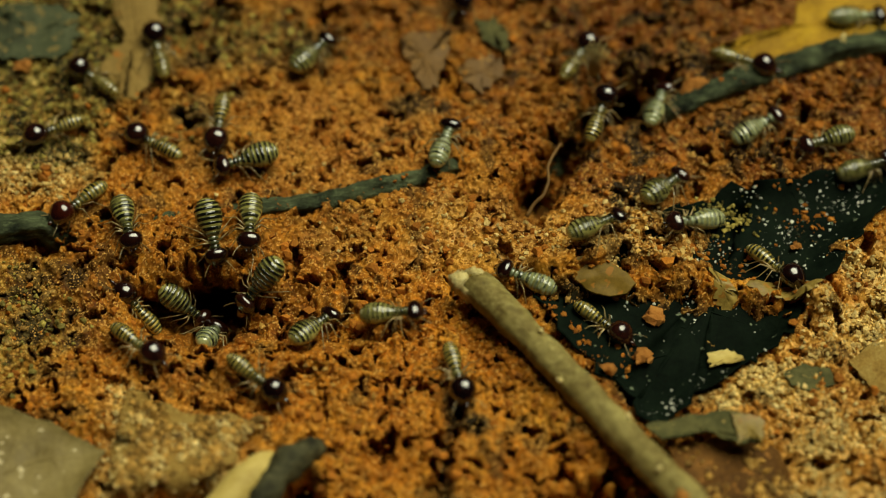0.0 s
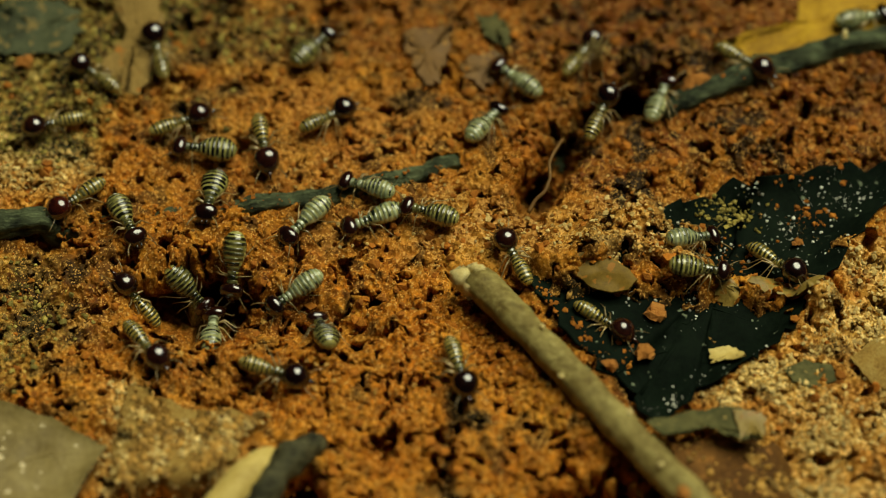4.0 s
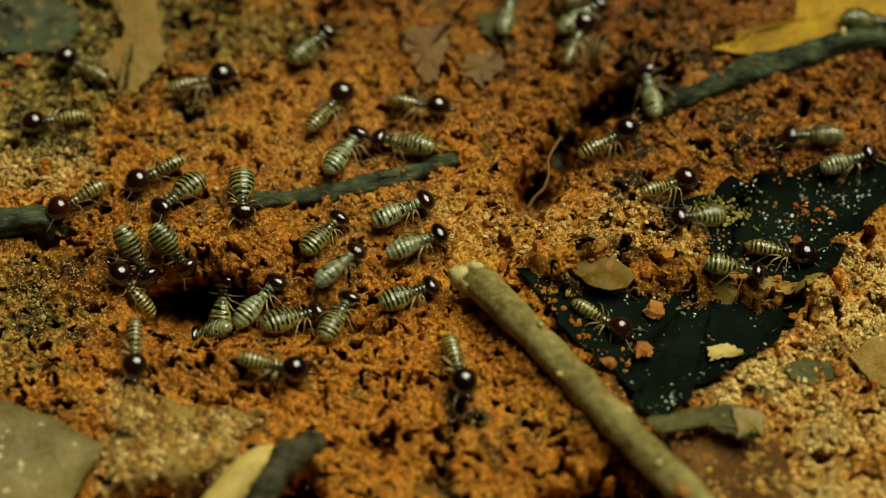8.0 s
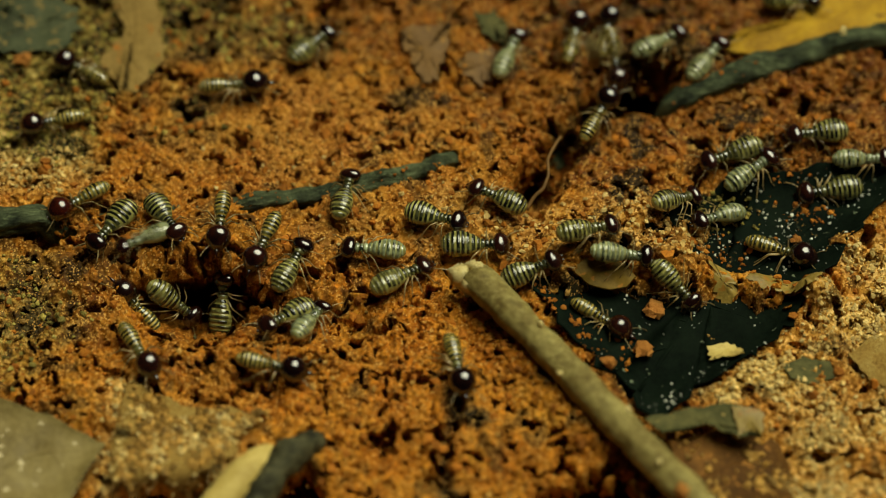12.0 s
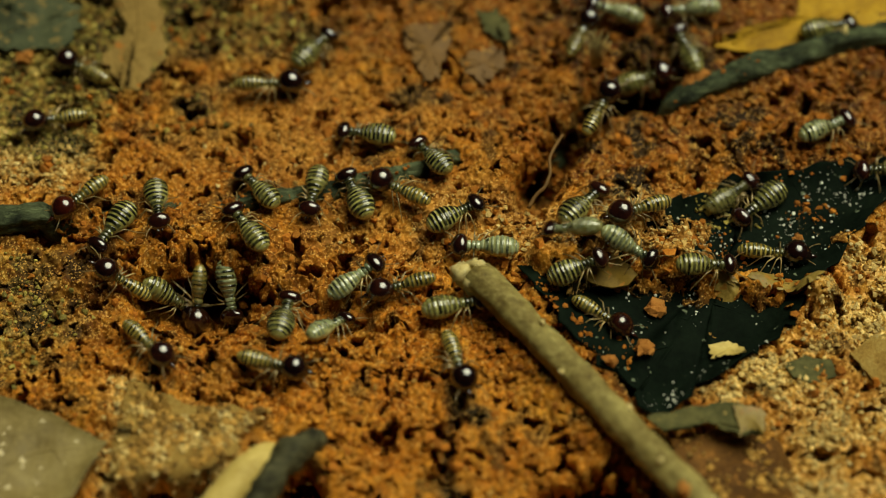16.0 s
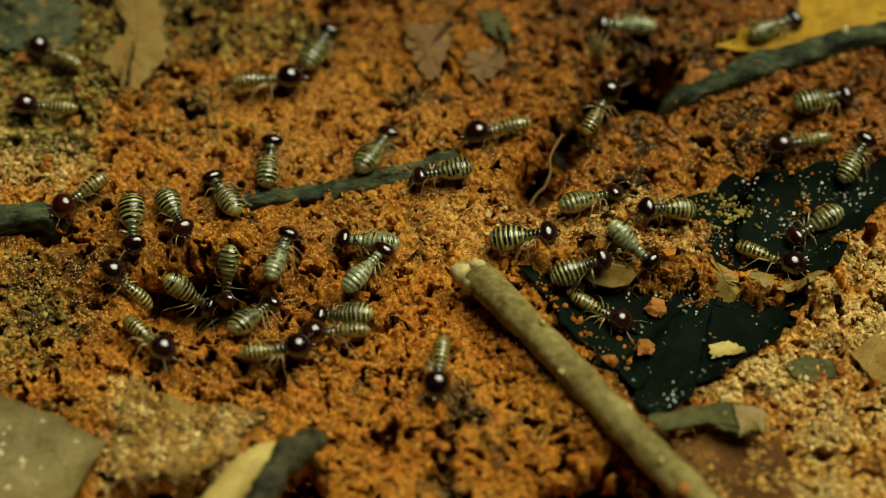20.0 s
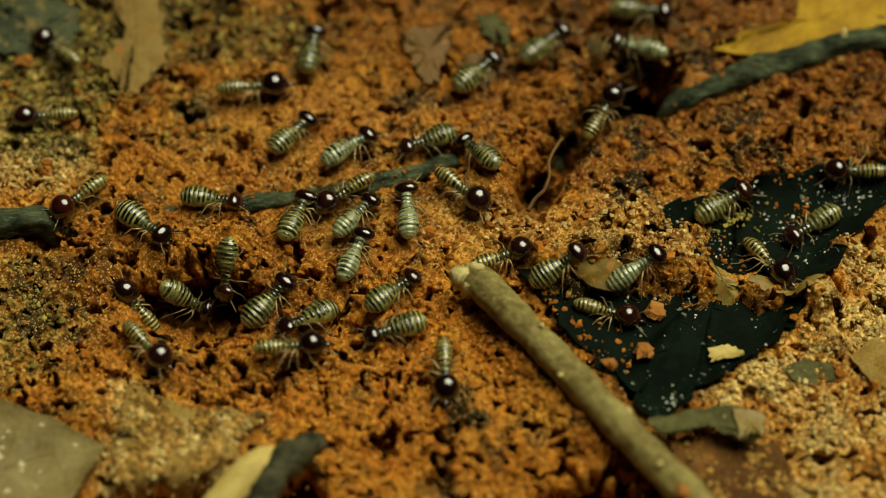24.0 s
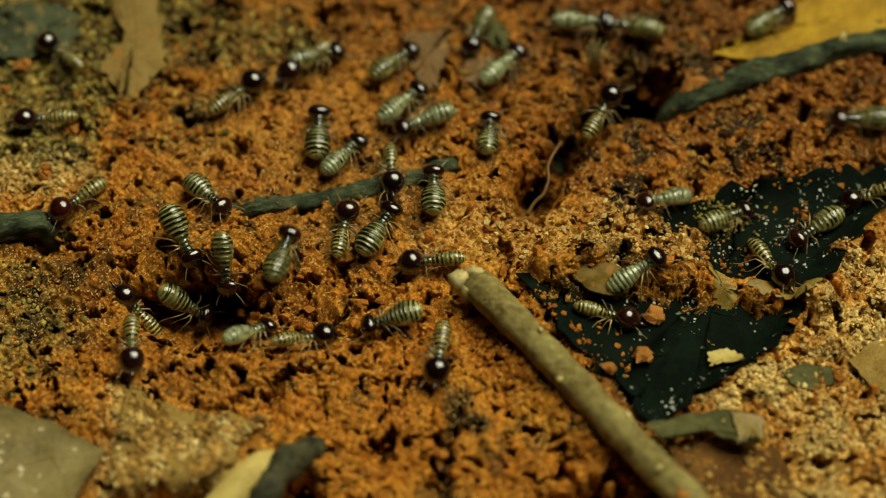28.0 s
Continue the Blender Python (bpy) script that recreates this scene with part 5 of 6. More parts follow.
    crawl("w", 1.09, [(0, 11.09, 0.03, 24), (0.5, 16.57, 2.76, 27), (1, 24.01, 5.97, 30), (1.2, 26.73, 7.2, 68), (1.5, 29.46, 8.44, 106), (1.8, 30.72, 8.72, 144), (2, 31.99, 9, 183), (2.2, 33.82, 9, 242), (2.3, 35.66, 9, 301), (2.5, 37.49, 9, 360), (3.8, 37.58, 7.33, 407), (5.1, 37.67, 5.66, 454), (6.5, 37.76, 4, 502), (7, 30, 10.15, 550), (7.5, 21.35, 6.6, 555), (8, 17.66, 1.9, 561), (8.5, 10.08, 0.33, 547), (9, 2.97, 1.39, 534), (9.5, -1.59, 0.33, 533), (10, -6.22, 0.34, 533), (10.5, -5.23, 0.93, 470), (11, -4.25, 1.52, 408), (12, -0.25, 0.97, 343), (15, -0.74, -2.46, 375), (15.5, 1.02, -0.62, 382), (16, 1.03, 1.15, 389), (16.5, 1.85, 1.81, 416), (17, 1.51, 1.35, 444), (17.5, -0.04, 1.65, 496), (18, -2.88, 0.15, 548), (18.5, -5.8, -2.41, 555), (19, -9.91, -5.3, 561), (20, -7.14, -6.37, 532), (21, -3.21, -5.1, 524), (24, -3.51, -8.12, 556), (25, -3.53, -7.07, 536), (26, -3.48, -6.95, 536), (27, -3.38, -6.8, 536), (28, -3.57, -6.87, 550)])
    crawl("p", 1.17, [(0, 17.43, 1.89, -158), (0.5, 11.06, -1, -166), (1, 0.53, -0.73, -175), (1.5, -3.1, 3.12, -236), (2, -6.74, 6.97, -297), (2.3, -7.88, 6.12, -240), (2.7, -9.02, 5.27, -182), (3, -10.15, 4.43, -125), (6, -9.61, -2.33, -146), (7, -11.65, -1.87, -102), (7.3, -11.92, -2.88, -51), (7.7, -12.19, -3.88, 0), (8, -12.46, -4.88, 50), (9, -9.69, -3.49, 58), (10, -7.52, 4.8, 81), (11, -1.91, 10.89, 41), (11.5, 2.98, 14.13, 54), (12, 5, 16.95, 68), (13.1, 10.88, 28.25, 63), (28, 10.88, 28.25, 63)])
    crawl("p", 1.08, [(0, 5.55, -3.27, 157), (0.2, 5.79, -3.33, 122), (0.5, 6.02, -3.39, 86), (0.8, 7.42, -3.22, 51), (1, 8.81, -3.05, 15), (1.5, 9.73, -3.01, 21), (2, 12.24, -2.23, 27), (2.5, 17.52, 1.05, 21), (3, 17.73, 0.02, 14), (6, 16.9, 3.06, 32), (6.5, 20.84, 5.49, 20), (7, 27.06, 6.87, 8), (7.5, 28.82, 6.77, 14), (8, 29.35, 7.11, 20), (9, 31.14, 5.37, 29), (9.3, 30.62, 5.46, 81), (9.7, 30.1, 5.55, 133), (10, 29.58, 5.64, 185), (10.5, 24.24, 5.18, 191), (11, 18.88, 2.52, 198), (11.5, 18.45, 1.54, 201), (12, 19.29, 1.86, 205), (15, 20.1, -0.33, 216), (16, 8.79, -1.15, 170), (17, -4.21, -4.49, 178), (18, -5.11, -3.81, 187), (19.6, -17.39, -4.33, 182, -3.5), (21.5, -17.39, -4.33, 241, -3.5), (23.4, -17.39, -4.33, 299, -3.5), (25.3, -17.39, -4.33, 357, -3.5), (26, -13.08, -4.53, 390), (27, -7.15, 1.14, 413), (28, -7, 7.71, 410)])
    crawl("o", 1.08, [(0, -3.19, -6.28, -3), (0.5, 0.67, -5.95, 2), (1, 0.53, -5.72, 8), (2, 8.73, -1.65, 17), (3, 15.87, -2.97, -4), (6, 19.29, -2.77, -6), (6.5, 20.07, -2.97, -5), (7, 20.24, -3.09, -4), (7.5, 20.37, -3.13, -5), (8, 20.44, -3.2, -6), (8.5, 20.47, -3.24, -6), (9, 20.08, -3.2, -5), (9.5, 20.29, -3.24, 8), (10, 19.03, -3.09, 21), (10.2, 18.29, -3.13, 61), (10.5, 17.55, -3.17, 102), (10.8, 16.9, -3.11, 142), (11, 16.26, -3.05, 182), (11.5, 15.63, -3.51, 250), (12, 16.34, -4.03, 318), (15, 17.68, -2.93, 357), (15.5, 18.25, -3.04, 362), (16, 18.32, -3.02, 366), (16.5, 17.79, -2.44, 383), (17, 17.63, -1.8, 401), (17.5, 18.65, -0.79, 400), (18, 21.36, 3.29, 398), (18.5, 25.02, 5.44, 387), (19, 29.45, 6.01, 375), (19.5, 30.47, 7.06, 396), (20, 29.69, 7.34, 418), (20.5, 37.4, 7.34, 360), (21.8, 37.23, 4.2, 300), (23.2, 37.06, 1.06, 240), (24.5, 36.89, -2.08, 180), (25, 27.62, -2.08, 122), (25.5, 18.36, -2.08, 64), (26, 9.1, -2.08, 5), (26.5, 9.43, -1.8, 8), (27, 11.29, -1.4, 11), (28, 20.35, 2.87, 27)])
    crawl("w", 1.08, [(0, -8.74, -6.65, 47), (0.5, -7.27, -7.37, 39), (1, -5.67, -4.7, 32), (1.5, -4.84, -4.27, 22), (2, -2.58, -3.63, 13), (2.5, -7.51, -3.87, 70, -1.2), (3, -12.45, -4.1, 126, -2.3), (3.5, -17.39, -4.33, 183, -3.5), (5, -17.39, -4.33, 113, -3.5), (6.4, -17.39, -4.33, 43, -3.5), (9, 2.39, 13.99, 68), (9.5, 7.67, 19, 53), (10, 9.2, 20.2, 37), (10.5, 9.2, 29, 90), (11.5, 9.7, 28.65, 137), (12.4, 10.2, 28.3, 184), (13.3, 10.7, 27.95, 230), (15, -4.77, 9.24, 183), (16, -5.92, 8.77, 169), (17, -4.69, 8.5, 198), (18, -11, 1.6, 238), (18.9, -17.39, -4.33, 225, -3.5), (28, -17.39, -4.33, 225, -3.5)])
    crawl("w", 1.16, [(0, -12.67, -3.19, -143), (1, -12.74, -2.93, -160), (2, -9.1, -3.28, -154), (3.2, -17.39, -4.33, -173, -3.5), (4.4, -17.39, -4.33, -121, -3.5), (5.7, -17.39, -4.33, -68, -3.5), (6.9, -17.39, -4.33, -16, -3.5), (8, -10.16, -6.39, 26), (9, -9.89, -8.64, -8), (10, -7.52, -4.44, 42), (10.5, -3.88, -0.96, 35), (11, -2.45, 0.95, 29), (11.5, 0.17, 0.66, 14), (12, 2.52, -1.2, 0), (15, 5.88, -0.86, 27), (15.5, 7.08, 0.09, 37), (16, 10.03, 2.21, 48), (16.5, 13.13, 4.81, 44), (17, 13.72, 5.82, 41), (17.5, 14.53, 6.36, 34), (18, 17.86, 7.48, 28), (18.5, 22.34, 7.56, 35), (19, 21.62, 8.62, 41), (19.5, 25.75, 10.76, 30), (20, 27.85, 11.95, 18), (20.9, 37.63, 10.07, -11), (23.1, 37.62, 10.32, -67), (25.3, 37.61, 10.58, -124), (27.5, 37.6, 10.83, -180), (28, 30.33, 10.83, -177)])
    crawl("w", 1.09, [(0, -18.44, -2.93, -19), (1, -18.79, -2.48, -36), (2, -19.38, -1.86, -58), (3, -18.09, -2.43, -31), (6, -18.36, -2.24, -38), (7, -18.72, -1.83, -37), (8, -18.95, -1.26, -40), (9, -19.04, -0.7, -42), (10, -19.16, -0.6, -47), (11, -19.27, -0.54, -47), (12, -19.4, 0.83, -57), (15, -20.22, 1.7, -78), (16, -20.3, 1.89, -81), (17, -19.24, 0.96, -66), (18, -19.15, 0.85, -65), (19, -19.05, 0.96, -68), (20, -18.95, 0.97, -64), (21, -19.05, 1.16, -68), (24, -16.31, 2.95, -6), (24.5, -15.98, 3.35, 0), (25, -16.49, 4.41, 6), (25.5, -16.97, 3.45, -14), (26, -16.84, 2.73, -34), (26.5, -16.88, 2.78, -38), (27, -16.54, 2.63, -41), (28, -16.7, 3.72, -46)])
    crawl("w", 1.16, [(0, -16.37, 0.34, -76), (1, -15.96, 0.3, -74), (2, -16.67, 2.51, -84), (3, -16.33, 3.09, -88), (6, -18.45, 2.2, -124), (6.5, -18.81, 1.79, -125), (7, -18.69, 2.15, -126), (7.5, -18.7, 3.1, -129), (8, -18.95, 3.08, -132), (8.5, -19.71, 2.6, -135), (9, -20.47, 2.37, -138), (9.5, -21.58, 1.44, -138), (10, -22.47, 0.87, -138), (10.5, -22.82, 0.46, -130), (11, -22.82, 0.29, -122), (11.5, -22.92, 0.63, -124), (12, -23.39, 0.24, -125), (15, -23.77, -0.6, -122), (16, -23.44, -0.15, -122), (17, -22.08, 0.57, -84), (18, -22.05, -0.01, -85), (19, -21.95, 0.07, -82), (20, -21.89, 0.13, -84), (21, -21.95, 0.27, -82), (24, -20.95, 0.5, -39), (25, -19.53, 0.02, -46), (26, -18.9, 0.14, -55), (27, -18.83, 0.21, -60), (28, -18.39, -0.12, -60)])
    crawl("o", 1.17, [(0, -13.69, 1.13, -89), (0.5, -13.44, 1.86, -88), (1, -13.36, 1.29, -87), (1.5, -13.29, 0.67, -89), (2, -13.11, 1.11, -90), (2.5, -13.27, 2.37, -92), (3, -13.98, -0.55, -94), (6, -14.99, -2.43, -104), (7, -15.32, -2.46, -86), (7.3, -15.32, -2.58, -29), (7.7, -15.32, -2.7, 27), (8, -15.32, -2.82, 84), (9, -15.28, -2.76, 83), (10, -15.3, -2.81, 84), (11, -15.32, -2.78, 84), (12, -15.31, -2.74, 84), (15, -13.03, -2.25, 86), (15.5, -13.2, -1.03, 105), (16, -14.12, 0.29, 125), (16.5, -15.13, 1.85, 124), (17, -16.09, 3.14, 123), (17.5, -16.65, 4.42, 124), (18, -16.59, 4.68, 125), (18.5, -16.48, 3.78, 121), (19, -16.22, 3.71, 117), (19.5, -16.06, 4.03, 118), (20, -15.9, 3.41, 119), (20.5, -16, 3.14, 119), (21, -15.79, 3.31, 118), (24, -10.33, 1.86, 70), (24.5, -9.37, 4.16, 56), (25, -8.45, 6.39, 42), (25.5, -8.31, 7.26, 35), (26, -5.18, 8.67, 28), (27, 3.47, 12.34, 51), (27.5, 8.7, 16.04, 109), (28, 13.93, 19.74, 168)])
    crawl("o", 1.14, [(0, -22.3, 1.09, -74), (1, -22.17, 1.66, -68), (2, -22.32, 1.4, -75), (3, -22.31, 1.04, -63), (6, -22.46, 0.61, -69), (7, -22.28, -1.16, -77), (8, -21.51, -1.65, -50), (9, -20.01, -2.97, -30), (10, -19.33, -3.27, -25), (11, -19.37, -3.17, -21), (12, -19.15, -3.26, -20), (15, -19.47, -3.1, -11), (16, -19.59, -3.15, -12), (17, -18.53, -2.79, -8), (18, -18.25, -2.88, -6), (19, -18.33, -2.93, -14), (20, -18.15, -2.83, -15), (21, -18.04, -2.79, -11), (24, -18.36, -2.96, -8), (25, -18.55, -3.02, -12), (26, -18.5, -2.92, -11), (27, -18.5, -2.99, -12), (28, -18.4, -2.98, -11)])
    crawl("p", 1.17, [(0, -16.65, -5.73, 78), (1, -16.18, -6.44, 94), (2, -16.16, -6.02, 96), (3, -16.16, -6.49, 96), (6, -12.42, -1.39, 70), (6.5, -7.85, 3.27, 74), (7, -2.7, 6.99, 78), (8, -6.9, 7.63, 59), (9, -10.05, 5.45, 43), (9.5, -6.24, 7.82, 40), (10, -5.05, 9.29, 37), (10.5, -1.39, 11.86, 41), (11, 3.63, 16.85, 44), (13.7, 28.73, 25.97, 20), (28, 28.73, 25.97, 20)])
    crawl("s", 1.18, [(0, -16.3, 10.75, -96), (1, -15.86, 10.98, -87), (2, -15.58, 11.23, -83), (3, -14.66, 10.13, -87), (6, -10.81, 6.42, -33), (6.5, -11.07, 6.62, -22), (7, -9.34, 7.22, -11), (7.5, -7.64, 9.33, 22), (8, -8.42, 11.28, 55), (8.5, -8.49, 11.49, 58), (9, -8.21, 12.69, 61), (9.5, -7.28, 13.6, 56), (10, -5.47, 15.47, 51), (10.5, -3.32, 17.61, 46), (11, -0.48, 19.76, 40), (12.1, 5.84, 26.81, 48), (13.4, 8.57, 27.2, -12), (14.7, 11.31, 27.59, -72), (16.1, 14.04, 27.98, -131), (18, -5.37, 5.99, -165), (19.5, -17.39, -4.33, -139, -3.5), (28, -17.39, -4.33, -139, -3.5)])
    crawl("w", 1.16, [(0, -14.38, 7.19, -164), (1, -14.32, 7.31, -160), (2, -17.15, 7.05, -179), (3, -17.77, 7.85, -186), (6, -16.12, 7.88, -188), (6.5, -15.31, 5.87, -139), (7, -14.51, 3.86, -90), (8, -14.28, 3.07, -86), (9, -14.6, 1.84, -90), (10, -14.06, 1.77, -85), (11, -12.68, -4.15, -101), (12, -10.99, -6.86, -141), (15, -12.71, -7.43, -126), (15.3, -12.17, -7.18, -177), (15.7, -11.63, -6.94, -228), (16, -11.1, -6.69, -280), (17, -13.74, -7.2, -311), (17.4, -15.56, -5.76, -264, -1.8), (17.7, -17.39, -4.33, -218, -3.5), (18.1, -17.39, -4.33, -268, -3.5), (18.4, -17.39, -4.33, -317, -3.5), (20, -4.77, 7.25, -300), (20.5, 1.55, 13.21, -310), (21, 6.15, 18.07, -321), (24, 7.69, 17.87, -318), (24.5, 11.26, 20.3, -331), (25, 12.87, 21.21, -344), (25.2, 12.87, 25.11, -307), (25.5, 12.87, 29, -270), (28, 12.87, 29, -270)])
    crawl("s", 1.11, [(0, -20.92, 8.58, 149), (1, -21.28, 8.74, 154), (2, -21.25, 8.81, 148), (2.3, -20.44, 9.48, 208), (2.7, -19.64, 10.15, 267), (3, -18.84, 10.81, 327), (4.5, -19.77, 9.93, 390), (6, -20.71, 9.05, 453), (6.5, -20.42, 7.27, 516), (7, -20.13, 5.49, 580), (8, -20.53, 5.46, 574), (9, -16.86, 4.89, 644), (10, -16.96, 3.16, 631), (11, -16.18, 1.72, 633), (12, -15.74, 0.92, 627), (15, -16.81, 0.12, 608), (15.5, -17.37, -1.73, 617), (16, -17.68, -2.99, 625), (16.4, -17.39, -4.33, 642, -3.5), (28, -17.39, -4.33, 642, -3.5)])
    crawl("s", 1.09, [(0, 12.55, 29.6, -132), (1, -7.6, 7.04, -150), (2, 5.49, -3.33, -204), (3, 5.55, -3.95, -209), (4.5, 4.24, -0.45, -271), (6, 2.93, 3.05, -333), (6.5, 5, 2.6, -338), (7, 8.35, 1.97, -344), (7.5, 14.25, 2.38, -337), (8, 15.88, 3.92, -331), (8.5, 18.38, 3.42, -337), (9, 21.05, 4.37, -343), (9.5, 23.95, 5.47, -336), (10, 26.5, 7.32, -330), (11, 29.38, 7.63, -335), (12.2, 36.01, 10.37, -338), (14.2, 35.97, 11.04, -397), (16.4, 35.93, 11.72, -457), (18.4, 35.89, 12.39, -517), (20, 25.67, 7.99, -525), (20.5, 18.28, 5.48, -535), (21, 13.43, 2.03, -546), (22, 10.27, 0.66, -597), (23, 7.1, -0.71, -647), (24, 3.93, -2.08, -698), (24.5, 6.37, -0.24, -696), (25, 12, 2.13, -694), (25.5, 14.13, 3.05, -690), (26, 15.59, 4.18, -686), (27.8, 37.5, 16.46, -691), (28, 37.5, 16.46, -691)])
    crawl("w", 1.08, [(0, -17.39, -4.33, -15, -3.5), (1, -8.84, -6.63, 48), (2, -9.12, -6.44, 63), (3, -8.62, -7.16, 52), (4, -8.56, -7.62, 107), (5, -8.51, -8.07, 163), (6, -8.45, -8.53, 219), (6.3, -6.99, -7.84, 273), (6.7, -5.52, -7.15, 328), (7, -4.06, -6.46, 382), (7.5, -2.67, -5.44, 384), (8, -2.11, -5.16, 385), (8.5, -1.89, -5.52, 382), (9, -1.67, -5.51, 379), (9.5, -1.8, -5.73, 378), (10, -0.91, -5.64, 378), (10.5, -0.77, -5.75, 373), (11, -0.45, -5.91, 368), (12, 6.44, -3.27, 375), (15, 9.33, -3.07, 376), (16, 9.5, -3.24, 378), (17, 9.49, -3.21, 380), (18, 9.58, -3.08, 377), (19, 9.49, -3.12, 377), (20, 9.69, -3.24, 378), (21, 9.4, -3.17, 377), (24, 8.15, -3.06, 387), (24.5, 9.76, -1.87, 386), (25, 15.16, 0.33, 385), (25.5, 18.44, 1.8, 380), (26, 18.36, 1.64, 376), (26.5, 22.65, 3.57, 378), (27, 25.89, 5.53, 380), (28, 36.23, 8.98, 378)])
    crawl("o", 1.10, [(0, 5.7, 30.01, -106), (0, 5.7, 30.01, -106), (1, 0.98, 13.51, -138), (1.5, -5.63, 7.19, -123), (2, -8.06, 2.66, -107), (3, -17.39, -4.33, -165, -3.5), (5, -17.39, -4.33, -90, -3.5), (6.5, -17.39, -4.33, -10, -3.5), (8, -17.39, -4.33, 40, -3.5), (9, -5.35, 3.83, 82), (9.5, -1.24, 7, 62), (10, 1.54, 15.51, 43), (11.4, 3.98, 27.24, 78), (16.6, 3.76, 27.16, 20), (21.8, 3.55, 27.09, -37), (26.9, 3.33, 27.02, -95), (28, 2.58, 19.04, -111)])
    crawl("p", 1.06, [(0, -17.39, -4.33, -110, -3.5), (0.5, -17.39, -4.33, -110, -3.5), (0.7, -17.84, -5.55, -160, -1.8), (1, -18.28, -6.77, -210), (2, -18.14, -6.68, -223), (3, -19.37, -5.6, -219), (4.5, -17.95, -5.12, -175), (6, -16.53, -4.64, -131), (6.5, -16.42, -5.19, -169), (7, -16.31, -5.74, -206), (8, -16.24, -5.3, -198), (8.5, -14.99, -4.66, -258), (9, -13.74, -4.01, -319), (10, -9.9, -3.9, -305), (11, -9.71, -4.7, -309), (12, -9.03, -6.82, -299), (15, -7.62, -7.25, -310), (15.5, -7.63, -7.21, -312), (16, -7.74, -7.75, -314), (17, -8, -2.43, -297), (17.2, -8.31, -1.92, -340), (17.5, -8.62, -1.41, -383), (17.8, -10.99, -3.47, -425), (18, -13.36, -5.53, -468), (18.3, -14.33, -5.82, -413), (18.7, -15.3, -6.11, -359), (19, -16.27, -6.4, -304), (20, -11.48, -1.54, -289), (21, -7.28, 1.83, -324), (24, -6.02, 1.77, -311), (25, -2.35, 7.49, -282), (25.3, -4.85, 6.34, -230), (25.7, -7.35, 5.18, -179), (26, -9.85, 4.02, -127), (26.5, -11.9, -0.47, -131), (27, -12.66, -6.96, -134), (27.3, -12.83, -7.23, -78), (27.7, -13.01, -7.5, -21), (28, -13.19, -7.76, 36)])
    crawl("o", 1.10, [(0, 24.34, 29, -90), (0.5, 24.34, 29, -90), (0.8, 24.34, 25.43, -139), (1, 24.34, 21.86, -187), (2, 22.19, 20.97, -180), (2.2, 22.19, 24.99, -225), (2.5, 22.19, 29, -270), (5.5, 23.61, 29, -330), (8.5, 25.02, 29, -390), (11.5, 26.44, 29, -450), (11.8, 26.44, 25.16, -404), (12, 26.44, 21.32, -359), (15, 26.31, 18.3, -339), (15.5, 27.46, 18.52, -341), (16, 28.86, 18.64, -344), (16.5, 28.89, 18.75, -342), (17, 29.18, 18.76, -340), (17.5, 29.53, 18.93, -343), (18, 29.59, 18.74, -345), (18.5, 29.88, 18.61, -343), (19, 31.74, 18.99, -340), (19.5, 38.04, 18.99, -360), (28, 38.04, 18.99, -360)])
    crawl("o", 1.16, [(0, 10.72, 29, -90), (0.5, 10.72, 29, -90), (0.8, 10.72, 25.64, -137), (1, 10.72, 22.28, -184), (2, 15.17, 20.52, -204), (3, 13.59, 21.53, -208), (3.5, 13.59, 29, -270), (4.3, 12.35, 28.92, -220), (5.2, 11.12, 28.83, -170), (6, 9.88, 28.75, -120), (6.4, 7.2, 24.16, -176), (6.7, 4.51, 19.57, -232), (7, 1.82, 14.99, -287), (7.5, -0.65, 11.47, -242), (8, -3.13, 7.95, -197), (8.5, -6.63, 4.53, -165), (9, -9.53, 1.83, -133), (9.2, -10.37, -0.18, -176), (9.5, -11.2, -2.18, -218), (9.8, -12.22, -4.22, -260), (10, -13.24, -6.27, -302), (11, -6.34, -5.68, -327), (11.5, -4.76, -5.04, -330), (12, -2.6, -3.7, -332), (15, -0.04, -5.79, -347), (16, 1, -6.3, -347), (17, -1.87, -0.87, -368), (18, 6.97, 0.07, -323), (18.5, 7.3, 1.98, -324), (19, 9.26, 2.81, -326), (19.5, 9.4, 2.63, -333), (20, 10.64, 2.32, -340), (20.5, 13.79, 3.62, -334), (21, 17.99, 7.55, -328), (24, 20.08, 3.77, -328), (24.5, 23.56, 5.87, -323), (25, 23.3, 8.2, -317), (26, 19.47, 16.66, -302), (26.5, 19.53, 16.52, -294), (27, 19.66, 16.5, -287), (27.5, 20.41, 17.62, -303), (28, 24.65, 20.33, -319)])
